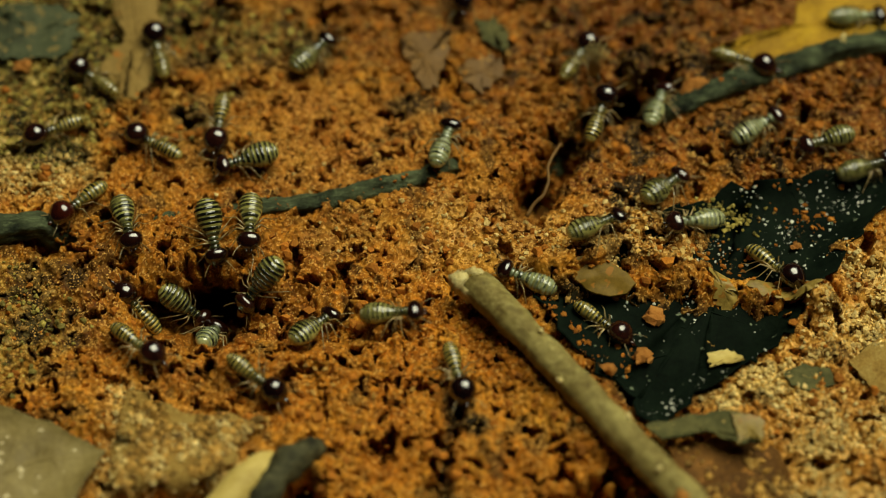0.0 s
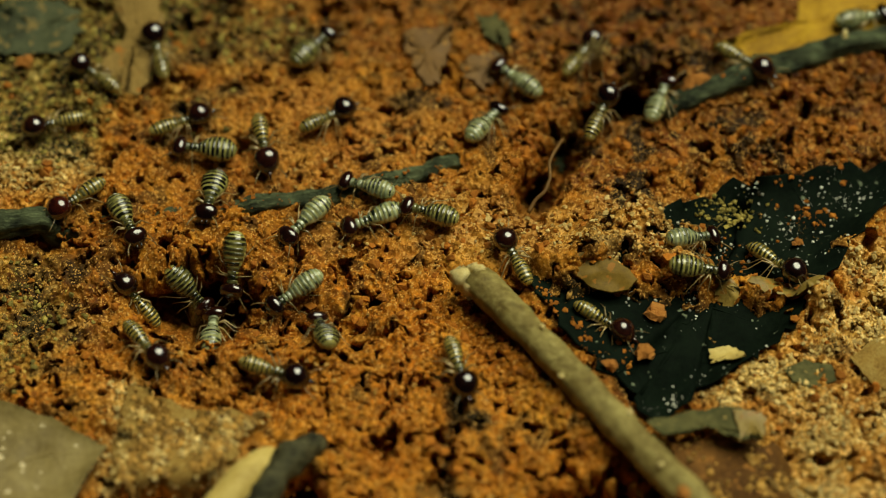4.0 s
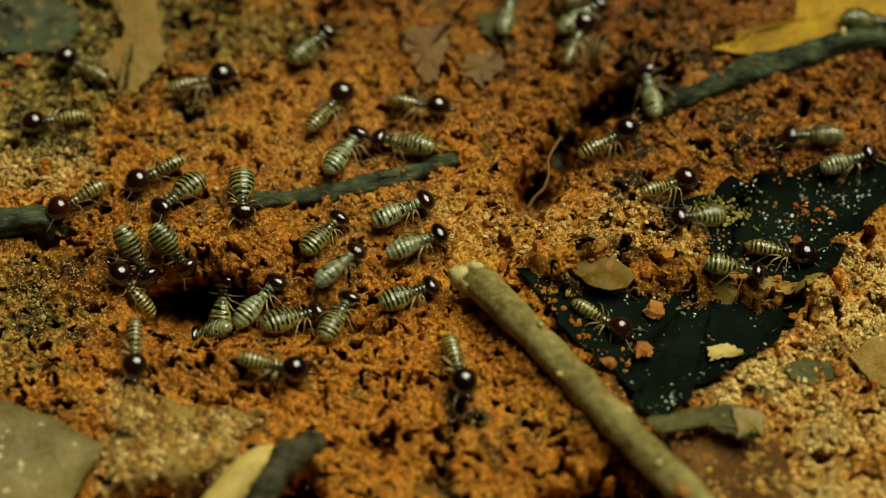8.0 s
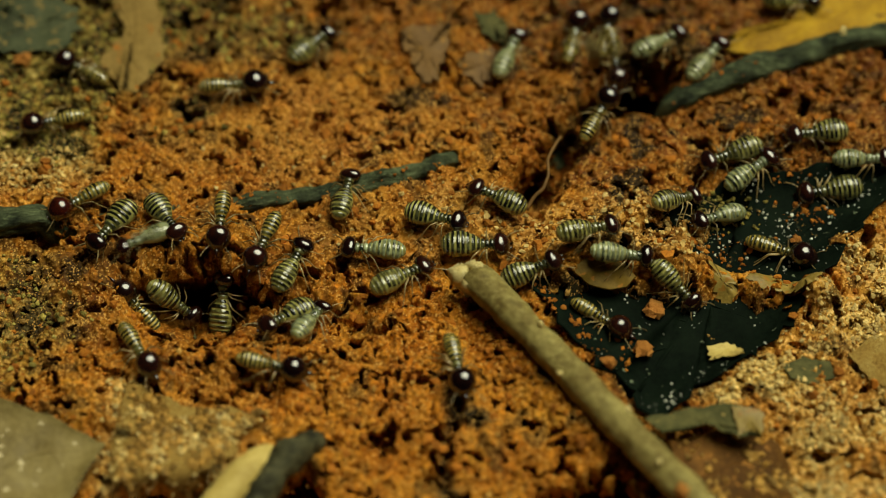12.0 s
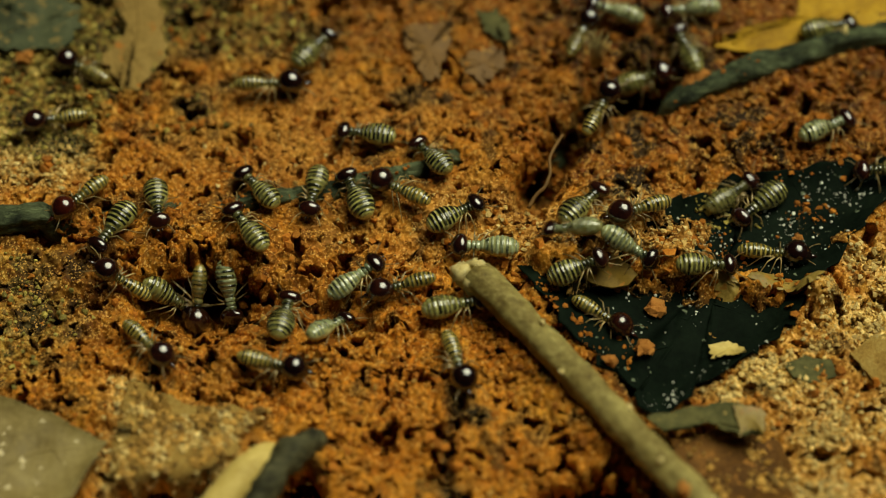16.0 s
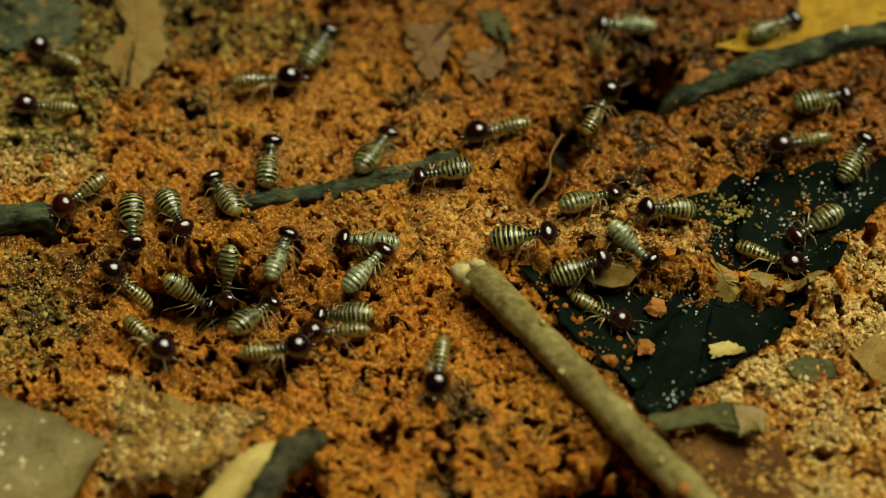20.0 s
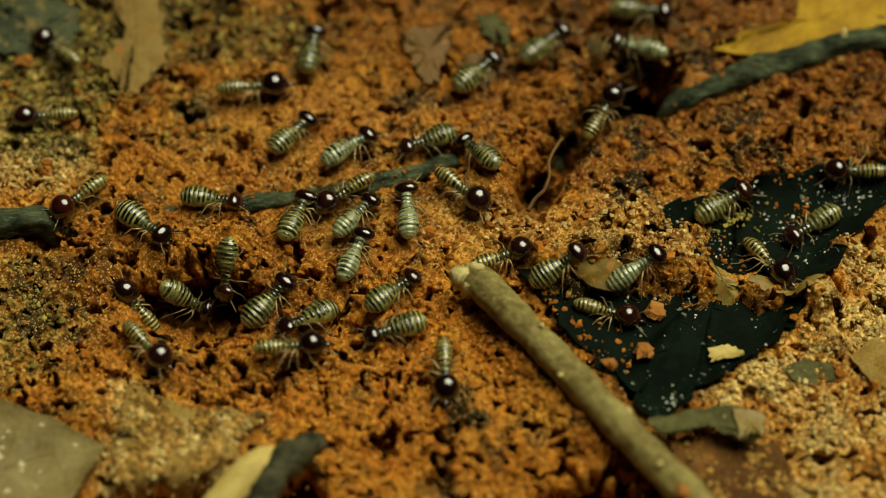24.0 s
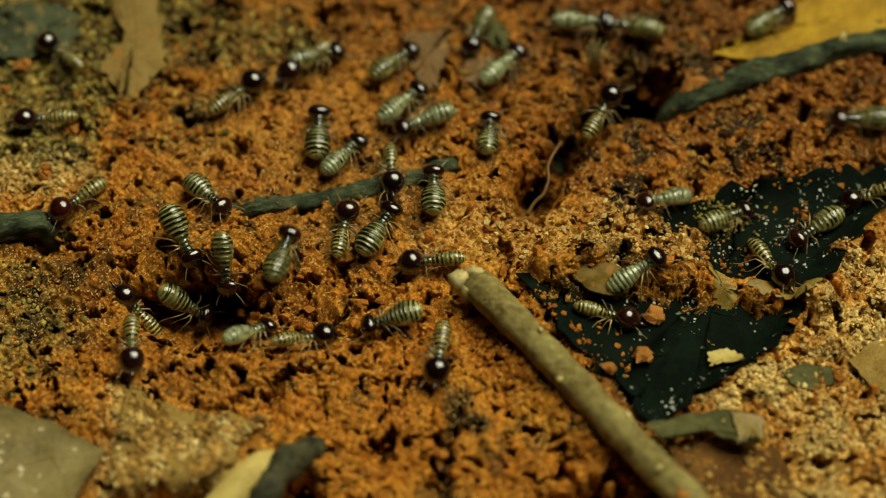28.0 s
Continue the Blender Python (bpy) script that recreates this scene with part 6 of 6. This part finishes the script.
    crawl("s", 1.11, [(0, -17.39, -4.33, 5, -3.5), (0.5, -17.39, -4.33, 5, -3.5), (2, -6.23, -3.44, 23), (3, -11.16, 1.8, 73), (3.4, -13.24, -0.24, 124, -1.2), (3.8, -15.31, -2.29, 174, -2.3), (4.2, -17.39, -4.33, 225, -3.5), (6.2, -17.39, -4.33, 269, -3.5), (8.2, -17.39, -4.33, 314, -3.5), (9, -13.7, -8.14, 384), (9.4, -15.54, -6.24, 439, -1.8), (9.8, -17.39, -4.33, 494, -3.5), (10.5, -17.39, -4.33, 446, -3.5), (11.1, -17.39, -4.33, 397, -3.5), (11.4, -15.78, -3.1, 348, -2.3), (11.7, -14.18, -1.86, 298, -1.2), (12, -12.57, -0.63, 248), (15, -7.39, -0.85, 220), (16, -2.82, -4.74, 193), (17, -6.14, -7.48, 157), (18, -6.33, -7.72, 165), (19, -6.41, -7.91, 163), (20, -7.43, -8.68, 183), (21, -13.74, -7.29, 115), (22.5, -10.3, -1.82, 164), (24, -6.87, 3.64, 213), (24.3, -9.21, 0.17, 161), (24.7, -11.55, -3.31, 109), (25, -13.89, -6.78, 56), (26, -13.44, -8.29, -2), (27, -8.16, -3.27, 61), (28, -7.04, 0.74, 80)])
    crawl("p", 1.12, [(0, 3.05, 32.61, -83), (0.6, 3.05, 32.61, -83), (0.7, 3.58, 28.09, -27), (0.8, 4.11, 23.57, 29), (1, 4.64, 19.06, 86), (1.5, 2.1, 15.46, 148), (2, -0.43, 11.87, 211), (3, -10.92, -2.55, 216), (6, -8.68, -5.37, 196), (6.5, -8.21, -6.27, 129), (7, -7.73, -7.17, 62), (7.5, -5.14, -3.95, 42), (8, -1.54, -0.81, 22), (8.5, 4.02, -1.33, 19), (9, 11.84, -1.5, 17), (9.5, 13.01, -1.72, 9), (10, 12.3, -2.19, 2), (10.5, 11.95, -2.12, 5), (11, 12.38, -2.06, 9), (11.5, 13.1, -2.16, 4), (12, 12.6, -2.3, 0), (15, 13.39, -1.96, -15), (16, 12.95, -2.03, -25), (17, 13.24, -1.85, -34), (18, 13.33, -1.79, -29), (19, 13.35, -1.89, -37), (20, 13.25, -1.87, -40), (21, 13.26, -1.83, -42), (24, 13.72, -2.79, 27), (25, 13.83, -2.74, 28), (26, 13.88, -2.64, 28), (27, 13.88, -2.52, 27), (28, 13.78, -2.7, 27)])
    crawl("p", 1.07, [(0, 9.1, 31.9, -107), (1.4, 9.1, 31.9, -107), (1.6, 7.53, 26.85, -49), (1.8, 5.96, 21.8, 10), (2, 4.4, 16.75, 69), (2.5, -1.13, 9.35, 129), (3, -5.13, 6.47, 190), (4.5, -5.77, 3.52, 132), (6, -6.4, 0.57, 74), (6.5, -4.54, 8.37, 58), (7, -0.26, 11.35, 42), (7.5, 3.14, 14.31, 60), (8, 4.93, 20.79, 78), (9, 5.18, 19.96, 79), (9.5, 5.49, 17.18, 119), (10, 5.81, 14.39, 158), (10.5, -1.18, 8.93, 182), (11, -5.41, 4.67, 207), (13.3, -37.83, -3.1, 193), (28, -37.83, -3.1, 193)])
    crawl("s", 1.08, [(0, -17.39, -4.33, 49, -3.5), (1.4, -17.39, -4.33, 49, -3.5), (1.7, -16.38, -3.17, 13, -1.8), (2, -15.36, -2, -22), (2.2, -16.58, -0.92, 19), (2.5, -17.8, 0.16, 60), (2.8, -19.31, 1.73, 102), (3, -20.82, 3.3, 143), (3.4, -19.67, 0.76, 193, -1.2), (3.8, -18.53, -1.79, 244, -2.3), (4.2, -17.39, -4.33, 294, -3.5), (10.2, -17.39, -4.33, 336, -3.5), (16.2, -17.39, -4.33, 378, -3.5), (17, -12.38, -2.71, 373), (17.3, -14.05, -3.25, 314, -1.2), (17.5, -15.72, -3.79, 256, -2.3), (17.8, -17.39, -4.33, 198, -3.5), (28, -17.39, -4.33, 198, -3.5)])
    crawl("p", 1.15, [(0, 12.86, 29.21, -133), (1.4, 12.86, 29.21, -133), (3, -4.92, 10.12, -160), (6, -5.65, -2.24, -155), (6.3, -6.13, -0.5, -204), (6.7, -6.61, 1.23, -253), (7, -7.09, 2.96, -302), (7.5, -4.27, 2.71, -318), (8, -2.56, 1.93, -335), (9, -1.51, 2.44, -322), (10, 4.53, 3.61, -337), (10.5, 9.79, 3.24, -342), (11, 12.75, 2.29, -348), (11.5, 19.95, 5.4, -336), (12, 22.31, 6, -323), (15, 18.05, 5.31, -308), (15.5, 22.28, 8.57, -320), (16, 27.86, 9.51, -332), (16.5, 29.44, 10.2, -336), (17, 30.97, 11.77, -340), (17.5, 37.65, 11.77, -360), (28, 37.65, 11.77, -360)])
    crawl("p", 1.07, [(0, -17.39, -4.33, 12, -3.5), (7, -17.39, -4.33, 12, -3.5), (8, -7.08, -2.33, 43), (8.5, -3.19, 0.01, 24), (9, -1.51, -0.39, 5), (9.5, 4.29, -1.3, 9), (10, 10.82, -0.97, 13), (10.5, 17.9, 3.1, 21), (11, 21.49, 6.2, 28), (11.5, 25.85, 6.94, 15), (12, 30.48, 7.15, 2), (13.5, 30.52, 8.21, 37), (15, 30.56, 9.28, 72), (15.2, 34.04, 9.28, 36), (15.5, 37.51, 9.28, 0), (18.9, 37.41, 9.39, 60), (22.4, 37.32, 9.51, 119), (25.9, 37.22, 9.63, 179), (27, 26.44, 9.77, 180), (27.5, 20.45, 7.33, 191), (28, 15.39, 2.88, 202)])
    crawl("o", 1.11, [(0, -17.39, -4.33, 10, -3.5), (7, -17.39, -4.33, 10, -3.5), (8, -7.09, -6.38, 64), (8.5, -6.75, -5.29, 57), (9, -6.41, -4.73, 49), (9.5, -5.11, -4.38, 40), (10, -1.61, -1.3, 31), (10.5, 1.82, 0.39, 14), (11, 7.74, -0.5, -4), (11.5, 9.85, -1.18, 5), (12, 10.21, -1.24, 15), (15, 15.1, -0.02, 19), (16, 15.14, 15.24, 4), (17, 16.9, 15.37, 17), (17.5, 16.87, 15.62, 15), (18, 16.9, 15.75, 13), (18.5, 18.25, 16.25, 16), (19, 19.65, 16.83, 20), (19.5, 22.93, 18.22, 25), (20, 24.83, 18.76, 30), (22.2, 31.59, 26.05, 47), (28, 31.59, 26.05, 47)])
    crawl("s", 1.07, [(0, -1.82, 29, -90), (6.5, -1.82, 29, -90), (7.3, -1.82, 20.29, -52), (8, -1.82, 11.58, -14), (8.5, 2.85, 13.37, -84), (9, 7.52, 15.15, -154), (10, 13.62, 15.29, -195), (10.5, 13.12, 16.18, -138), (11, 12.62, 17.06, -81), (12, 12.62, 16.78, -79), (13, 12.68, 16.48, -29), (14, 12.73, 16.18, 21), (15, 12.78, 15.88, 71), (16, 12.78, 29, 90), (28, 12.78, 29, 90)])
    crawl("w", 1.07, [(0, 37.61, 11.06, 180), (9.5, 37.61, 11.06, 180), (10, 31.46, 11.06, 188), (10.5, 24.5, 7.86, 189), (11, 15.92, 6.76, 189), (11.5, 10.73, 3.89, 173), (12, 3.55, 2.65, 157), (15, 0.34, 4.83, 155), (15.5, -1.22, 7.81, 141), (16, -1.1, 6.56, 127), (16.5, -0.34, 7.37, 137), (17, 0.31, 7.68, 146), (17.5, 0.12, 7.17, 161), (18, 0.31, 6.47, 176), (18.5, -0.01, 5.84, 186), (19, -0.88, 4.29, 196), (19.5, -1.19, 4.01, 193), (20, -0.38, 4.61, 190), (21, -0.08, 4.36, 186), (24, -1.35, 8.1, 201), (24.5, -5.9, 5.37, 221), (25, -9.37, -0.15, 241), (25.9, -17.39, -4.33, 215, -3.5), (28, -17.39, -4.33, 215, -3.5)])
    crawl("w", 1.17, [(0, 37.33, 5.94, 180), (10.5, 37.33, 5.94, 180), (11, 31.62, 5.94, 178), (12, 27.53, 4.9, 191), (15, 20.58, 3.1, 195), (16, 22.3, 3.21, 220), (16.5, 23.5, 3.75, 288), (17, 24.69, 4.29, 356), (18.9, 35.72, 8.7, 382), (28, 35.72, 8.7, 382)])
    crawl("p", 1.15, [(0, -17.39, -4.33, 13, -3.5), (10.5, -17.39, -4.33, 13, -3.5), (10.8, -16.41, -4.11, -27, -1.8), (11, -15.42, -3.89, -67), (12, -17.42, -5.25, -20), (13.5, -16.37, -3.73, -55), (15, -15.32, -2.21, -91), (16, -15.02, -2.74, -80), (16.5, -17.39, -4.33, -146, -3.5), (17.4, -17.39, -4.33, -202, -3.5), (18.2, -17.39, -4.33, -257, -3.5), (19.1, -17.39, -4.33, -313, -3.5), (21, -4.89, 9.11, -298), (24, -6.66, 7.97, -321), (24.5, -2.23, 10.53, -310), (25, 3.22, 12.97, -300), (25.5, 6.42, 17.28, -299), (26, 7.8, 20.38, -298), (26.3, 5.6, 20.23, -246), (26.7, 3.41, 20.09, -194), (27, 1.21, 19.94, -141), (27.5, 0.61, 16.35, -150), (28, -1.5, 10.42, -159)])
    crawl("o", 1.17, [(0, 37.39, 7.01, 180), (10.7, 37.39, 7.01, 180), (12, 20.53, 7.01, 201), (15, 21.92, 6.27, 239), (15.5, 19.9, 11.58, 173), (16, 17.88, 16.89, 108), (16.9, 17.88, 29, 90), (17.4, 18.04, 29, 30), (17.9, 18.21, 29, -30), (18.5, 18.37, 29, -90), (18.7, 18.37, 24.56, -140), (19, 18.37, 20.12, -190), (19.3, 18.37, 24.56, -230), (19.5, 18.37, 29, -270), (20.9, 17.27, 29, -330), (22.2, 16.17, 29, -390), (23.5, 15.08, 29, -450), (23.8, 15.08, 24.88, -408), (24, 15.08, 20.77, -365), (25, 18.71, 20.92, -345), (26, 18.68, 21.34, -352), (27, 18.54, 20.79, -390), (27.2, 18.54, 24.9, -330), (27.5, 18.54, 29, -270), (28, 18.54, 29, -270)])
    crawl("o", 1.10, [(0, -17.39, -4.33, 17, -3.5), (11, -17.39, -4.33, 17, -3.5), (12, -10.44, -2.21, 62), (15, -12.06, 3.8, 107), (15.5, -13.13, 4.74, 118), (16, -13.52, 4.13, 130), (16.5, -14.25, 4.45, 133), (17, -14.35, 4.29, 136), (17.5, -13.55, 4.6, 117), (18, -13.25, 6.43, 98), (18.5, -12.96, 6.32, 99), (19, -12.8, 6.38, 99), (19.5, -12.69, 6.41, 92), (20, -12.6, 6.59, 85), (20.5, -12.16, 7.38, 70), (21, -11.5, 7.46, 56), (24, -10.89, 9.35, 49), (24.5, -10.91, 9.31, 48), (25, -10.38, 9.69, 48), (25.5, -9.9, 10.3, 45), (26, -9.53, 10.62, 42), (26.5, -8.69, 11.13, 44), (27, -6.48, 12.67, 47), (27.5, -5.52, 14.03, 45), (28, -3.41, 16.38, 42)])
    crawl("w", 1.15, [(0, 39.89, 4.5, -174), (12.8, 39.89, 4.5, -174), (15, -3.33, 0.04, -173), (15.5, -4.83, 1.78, -210), (16, -6.33, 3.52, -247), (17, -4.84, 12.08, -309), (17.5, -3.48, 14.11, -315), (18, 2.01, 16.86, -321), (19.2, 10.05, 27.91, -306), (28, 10.05, 27.91, -306)])
    crawl("p", 1.15, [(0, -17.39, -4.33, 7, -3.5), (13.5, -17.39, -4.33, 7, -3.5), (15, 0.45, -2.17, 58), (15.5, 1.52, -1.81, 117), (16, 2.6, -1.46, 177), (16.5, -3.51, -4.49, 110), (17, -9.62, -7.53, 43), (18, -6.18, -5.92, 1), (18.5, -4.78, -5.29, 16), (19, -2.14, -3.74, 31), (20, -5.12, -2.8, 49), (20.5, -3.52, -1.45, 33), (21, -1.06, -1.24, 17), (22.5, -1.79, 0.44, 55), (24, -2.52, 2.13, 93), (24.5, -2.51, 1.84, 92), (25, -2.62, 2.21, 90), (25.5, -2.57, 2.63, 97), (26, -2.28, 3.84, 103), (26.5, -1.46, 7.47, 84), (27, -0.36, 8.14, 65), (27.5, 1.84, 10.64, 57), (28, 4.56, 16.29, 48)])
    crawl("o", 1.16, [(0, 34.53, 11.3, -120), (14.3, 34.53, 11.3, -120), (15.7, 32.16, 7.2, -167), (17, 29.79, 3.1, -214), (17.5, 28.14, 2.85, -188), (18, 27.16, 2.21, -162), (18.5, 26.67, 1.63, -150), (19, 26.12, 1.52, -139), (19.5, 26.19, 1.41, -143), (20, 26.21, 1.46, -147), (20.5, 26.2, 1.61, -145), (21, 26.23, 1.62, -144), (24, 26.1, 1.77, -147), (25, 26.31, 1.72, -147), (26, 26.43, 1.45, -149), (27, 26.26, 1.76, -146), (28, 26.47, 1.88, -145)])
    crawl("w", 1.17, [(0, 35.07, 12.63, -143), (15.6, 35.07, 12.63, -143), (17, 29.91, 8.75, -188), (17.5, 21.64, 6.29, -189), (18, 13.72, 2.22, -189), (19, 3.29, 0.08, -196), (19.3, 4.14, -0.29, -250), (19.7, 4.99, -0.66, -303), (20, 5.83, -1.02, -356), (20.5, 8.04, -1.9, -347), (21, 10.47, -1.09, -337), (24, 2.5, 15.12, -312), (24.5, 6.34, 14.82, -294), (25, 8.55, 18.94, -276), (26.2, 9.48, 27.19, -276), (28, 9.48, 27.19, -276)])
    crawl("o", 1.10, [(0, 32.99, 39.04, -93), (17.4, 32.99, 39.04, -93), (17.7, 32.17, 24.27, -145), (18, 31.35, 9.5, -197), (18.5, 28.15, 9.66, -192), (19, 26.72, 8.29, -186), (19.5, 20.16, 5.43, -175), (20, 15.21, 1.5, -165), (20.5, 11.68, -0.09, -175), (21, 5.31, 1.63, -185), (24, 2.4, 6.87, -231), (24.5, 2.54, 8.01, -238), (25, 2.72, 7.95, -245), (25.5, 2.78, 8.14, -242), (26, 2.78, 8.35, -238), (26.5, 2.42, 8.92, -243), (27, 2.79, 8.77, -248), (27.5, 3.37, 8.84, -261), (28, 3.33, 9.44, -275)])
    crawl("w", 1.17, [(0, -17.39, -4.33, -29, -3.5), (19.2, -17.39, -4.33, -29, -3.5), (19.6, -15.18, -5.56, 11, -1.8), (20, -12.96, -6.78, 52), (21, -10.76, -5.71, 56), (24, -12.03, -4.62, 47), (25, -12.52, -1.1, 86), (26, -6.8, 3.61, 66), (26.5, -7.85, 6.42, 64), (27, -7.52, 7.97, 61), (27.5, -8.13, 9.04, 75), (28, -9.11, 9.91, 89)])
    crawl("w", 1.17, [(0, -17.39, -4.33, -22, -3.5), (19.7, -17.39, -4.33, -22, -3.5), (20.3, -12.71, -6.21, -78, -1.8), (21, -8.03, -8.09, -135), (24, -9.68, -6.83, -146), (25, -9.85, -5.06, -135), (25.2, -9.62, -5.28, -176), (25.5, -9.4, -5.51, -217), (25.8, -7.64, -4.39, -258), (26, -5.88, -3.28, -299), (26.5, -5.34, -2.8, -303), (27, -3.43, 0.15, -306), (27.5, -3.86, 0.51, -303), (28, -4.35, 1.02, -300)])
    crawl("w", 1.10, [(0, -17.39, -4.33, -8, -3.5), (19.8, -17.39, -4.33, -8, -3.5), (21, -8.32, -5.6, 44), (24, -3.25, -4.68, 37), (24.5, -1.72, -3.18, 40), (25, -1.68, -2.9, 42), (25.5, -1.24, -2.48, 38), (26, 1.73, -0.36, 34), (26.5, 2.41, 1.31, 53), (27, 1.14, 1.67, 72), (27.5, -0.09, 2.54, 81), (28, -0.64, 4.07, 90)])
    crawl("s", 1.09, [(0, 37.35, 6.43, 180), (23.5, 37.35, 6.43, 180), (24, 29.71, 6.43, 183), (25, 30.88, 4.03, 193), (26, 30.95, 4.18, 193), (27, 30.97, 4.36, 193), (28, 30.98, 4.37, 193)])
    crawl("s", 1.08, [(0, 35.88, 11.41, -154), (23.6, 35.88, 11.41, -154), (25, 26.9, 6.97, -171), (25.5, 24.27, 5.21, -169), (26, 20.92, 4.75, -166), (27, 8.19, 1.24, -198), (27.5, 1.74, -1.53, -187), (28, -0.65, -1.99, -177)])
    crawl("s", 1.09, [(0, 37.44, 7.95, 180), (26.5, 37.44, 7.95, 180), (26.7, 34.31, 7.95, 236), (26.8, 31.18, 7.95, 292), (27, 28.05, 7.95, 348), (27.5, 37.44, 7.95, 360), (28, 37.44, 7.95, 360)])
    crawl("w", 1.14, [(0, -17.39, -4.33, 29, -3.5), (27, -17.39, -4.33, 29, -3.5), (28, -11.28, -0.98, 73)])
    crawl("s", 1.09, [(0, -28.19, 10.06, -156), (3, -28.35, 10.1, -160), (6, -28.23, 10.3, -169), (12, -28.31, 10.15, -166), (16, -28.28, 10.15, -169), (18, -28.44, 10.6, -179), (19, -28.69, 11.09, -185), (20, -29.11, 11.17, -185), (21, -29.33, 11.45, -187), (24, -28.99, 10.69, -174), (26, -28.84, 10.91, -174), (28, -28.94, 10.82, -174)])
    crawl("s", 1.08, [(0, -25.74, 14.7, 142), (3, -25.75, 14.59, 144), (6, -25.74, 14.98, 139), (7, -26.54, 15.23, 147), (10, -26.61, 15.05, 148), (18, -26.65, 14.8, 149), (19, -27.83, 15.48, 153), (20, -28.83, 16.19, 150), (21, -28.94, 16.34, 147), (24, -28.63, 17.04, 140), (28, -28.29, 17, 139)])
    crawl("s", 1.18, [(0, -21.23, 17.29, 104), (3, -21.37, 17.04, 104), (6, -21.06, 16.25, 107), (6.5, -20.32, 16.16, 64), (7, -19.57, 16.07, 22), (8, -17.88, 13.92, 16), (9, -16.04, 13.45, -7), (10, -15.87, 13.1, -7), (12, -15.44, 13.4, 3), (15, -13.34, 13.14, 1), (18, -12.77, 13.3, 2), (20, -13.08, 13.48, 5), (21, -13.39, 13.51, 8), (24, -14.15, 13.26, 4), (25, -13.84, 13.5, 6), (26, -14.63, 13.67, 34), (27, -15.32, 13.03, 43), (28, -15.22, 13.03, 41)])
    crawl("w", 1.12, [(0, -9.64, 17.51, 51), (6, -9.71, 17.67, 51), (12, -9.67, 17.58, 47), (16, -9.64, 17.11, 53), (18, -9.35, 17.33, 51), (19, -9.03, 17.41, 46), (20, -9.34, 17.24, 65), (21, -9.87, 17.36, 83), (25, -9.91, 17.34, 80), (26, -9.64, 17.5, 41), (27, -9.21, 17.01, 22), (28, -9.33, 16.91, 22)])
    crawl("r", 1.12, [(0, -25.8, 3.23, -137), (3, -26.09, 3.23, -138), (12, -25.75, 2.78, -146), (17, -25.8, 2.97, -135), (28, -25.86, 3.43, -138)])
    crawl("s", 1.14, [(0, 11.34, 11.31, 71, 0.4), (3, 11.24, 11.11, 71, 0.4), (6, 11.45, 9.52, 51, 0.4), (7, 11.2, 7.89, 42, 0.4), (8, 11.94, 8.37, 29, 0.4), (9, 11.97, 8.29, 35, 0.4), (10, 11.67, 8.61, 37, 0.4), (11, 11.03, 10.38, 64, 0.4), (12, 11.26, 10.62, 61, 0.4), (15, 11.26, 11.06, 63, 0.4), (20, 11.23, 11.05, 62, 0.4), (24, 11.5, 10.95, 60, 0.4), (28, 11.48, 11.34, 61, 0.4)])
    crawl("s", 1.17, [(0, 0.9, -11.23, -76), (6, 0.93, -11.02, -74), (12, 0.91, -11.04, -77), (18, 0.77, -10.86, -71), (19, 0.55, -11.15, -77), (20, -0.36, -11.41, -97), (24, 0.07, -11.37, -88), (27, 0.13, -11.38, -88), (28, -0.21, -9.59, -97)])
    crawl("s", 1.12, [(0, -20.97, -8.67, -41), (2, -21.03, -8.69, -41), (3, -20.25, -9.04, -40), (6, -21.11, -9.08, -86), (9, -20.99, -9.43, -86), (11, -21.06, -9.05, -72), (12, -20.82, -9.5, -58), (15, -20.33, -9.34, -47), (18, -20.29, -9.11, -44), (21, -20.29, -8.93, -44), (25, -20.45, -9.14, -54), (27, -21.05, -9.1, -86), (28, -21.3, -8.61, -85)])
    crawl("s", 1.12, [(0, -12.71, -11.27, -36), (1, -12.71, -11.26, -36), (2, -12.78, -10.77, -8), (3, -11.65, -11.22, -16), (6, -11.63, -10.82, -10), (16, -11.77, -10.9, -11), (19, -11.69, -10.74, -14), (20, -11.6, -10.21, 9), (21, -11.8, -9.89, 16), (24, -10.6, -9.81, 8), (25, -10.33, -9.18, 14), (26, -9.54, -8.69, 22), (28, -9.68, -8.45, 21)])
    crawl("s", 1.08, [(0, 10.9, -6.26, -36), (6, 10.83, -6.51, -31), (17, 10.72, -6.37, -31), (21, 10.7, -6.07, -25), (24, 11.16, -5.8, -14), (28, 11.23, -5.66, -14)])
    crawl("s", 1.18, [(0, 23.15, -1.72, -47), (3, 22.93, -1.75, -43), (6, 24, -1.97, -48), (7, 23.91, -0.71, -11), (12, 23.82, -0.54, -20), (16, 23.16, -0.91, -3), (19, 22.64, -1.7, -8), (21, 22.93, -1.6, -43), (24, 22.6, -1.72, -55), (25, 22.58, -2.06, -57), (28, 22.83, -1.5, -61)])
    crawl("s", 1.08, [(0, -21.9, -4.09, 143), (6, -22.02, -4.14, 139), (9, -22.11, -4.05, 141), (12, -21.93, -4.42, 142), (15, -22.51, -4.52, 184), (16, -22.77, -3.92, 166), (17, -23.08, -3.92, 172), (18, -22.83, -3.29, 161), (19, -23.01, -3.45, 155), (20, -22.56, -4.3, 151), (24, -21.87, -4.75, 139), (28, -21.84, -4.48, 142)])


motions()
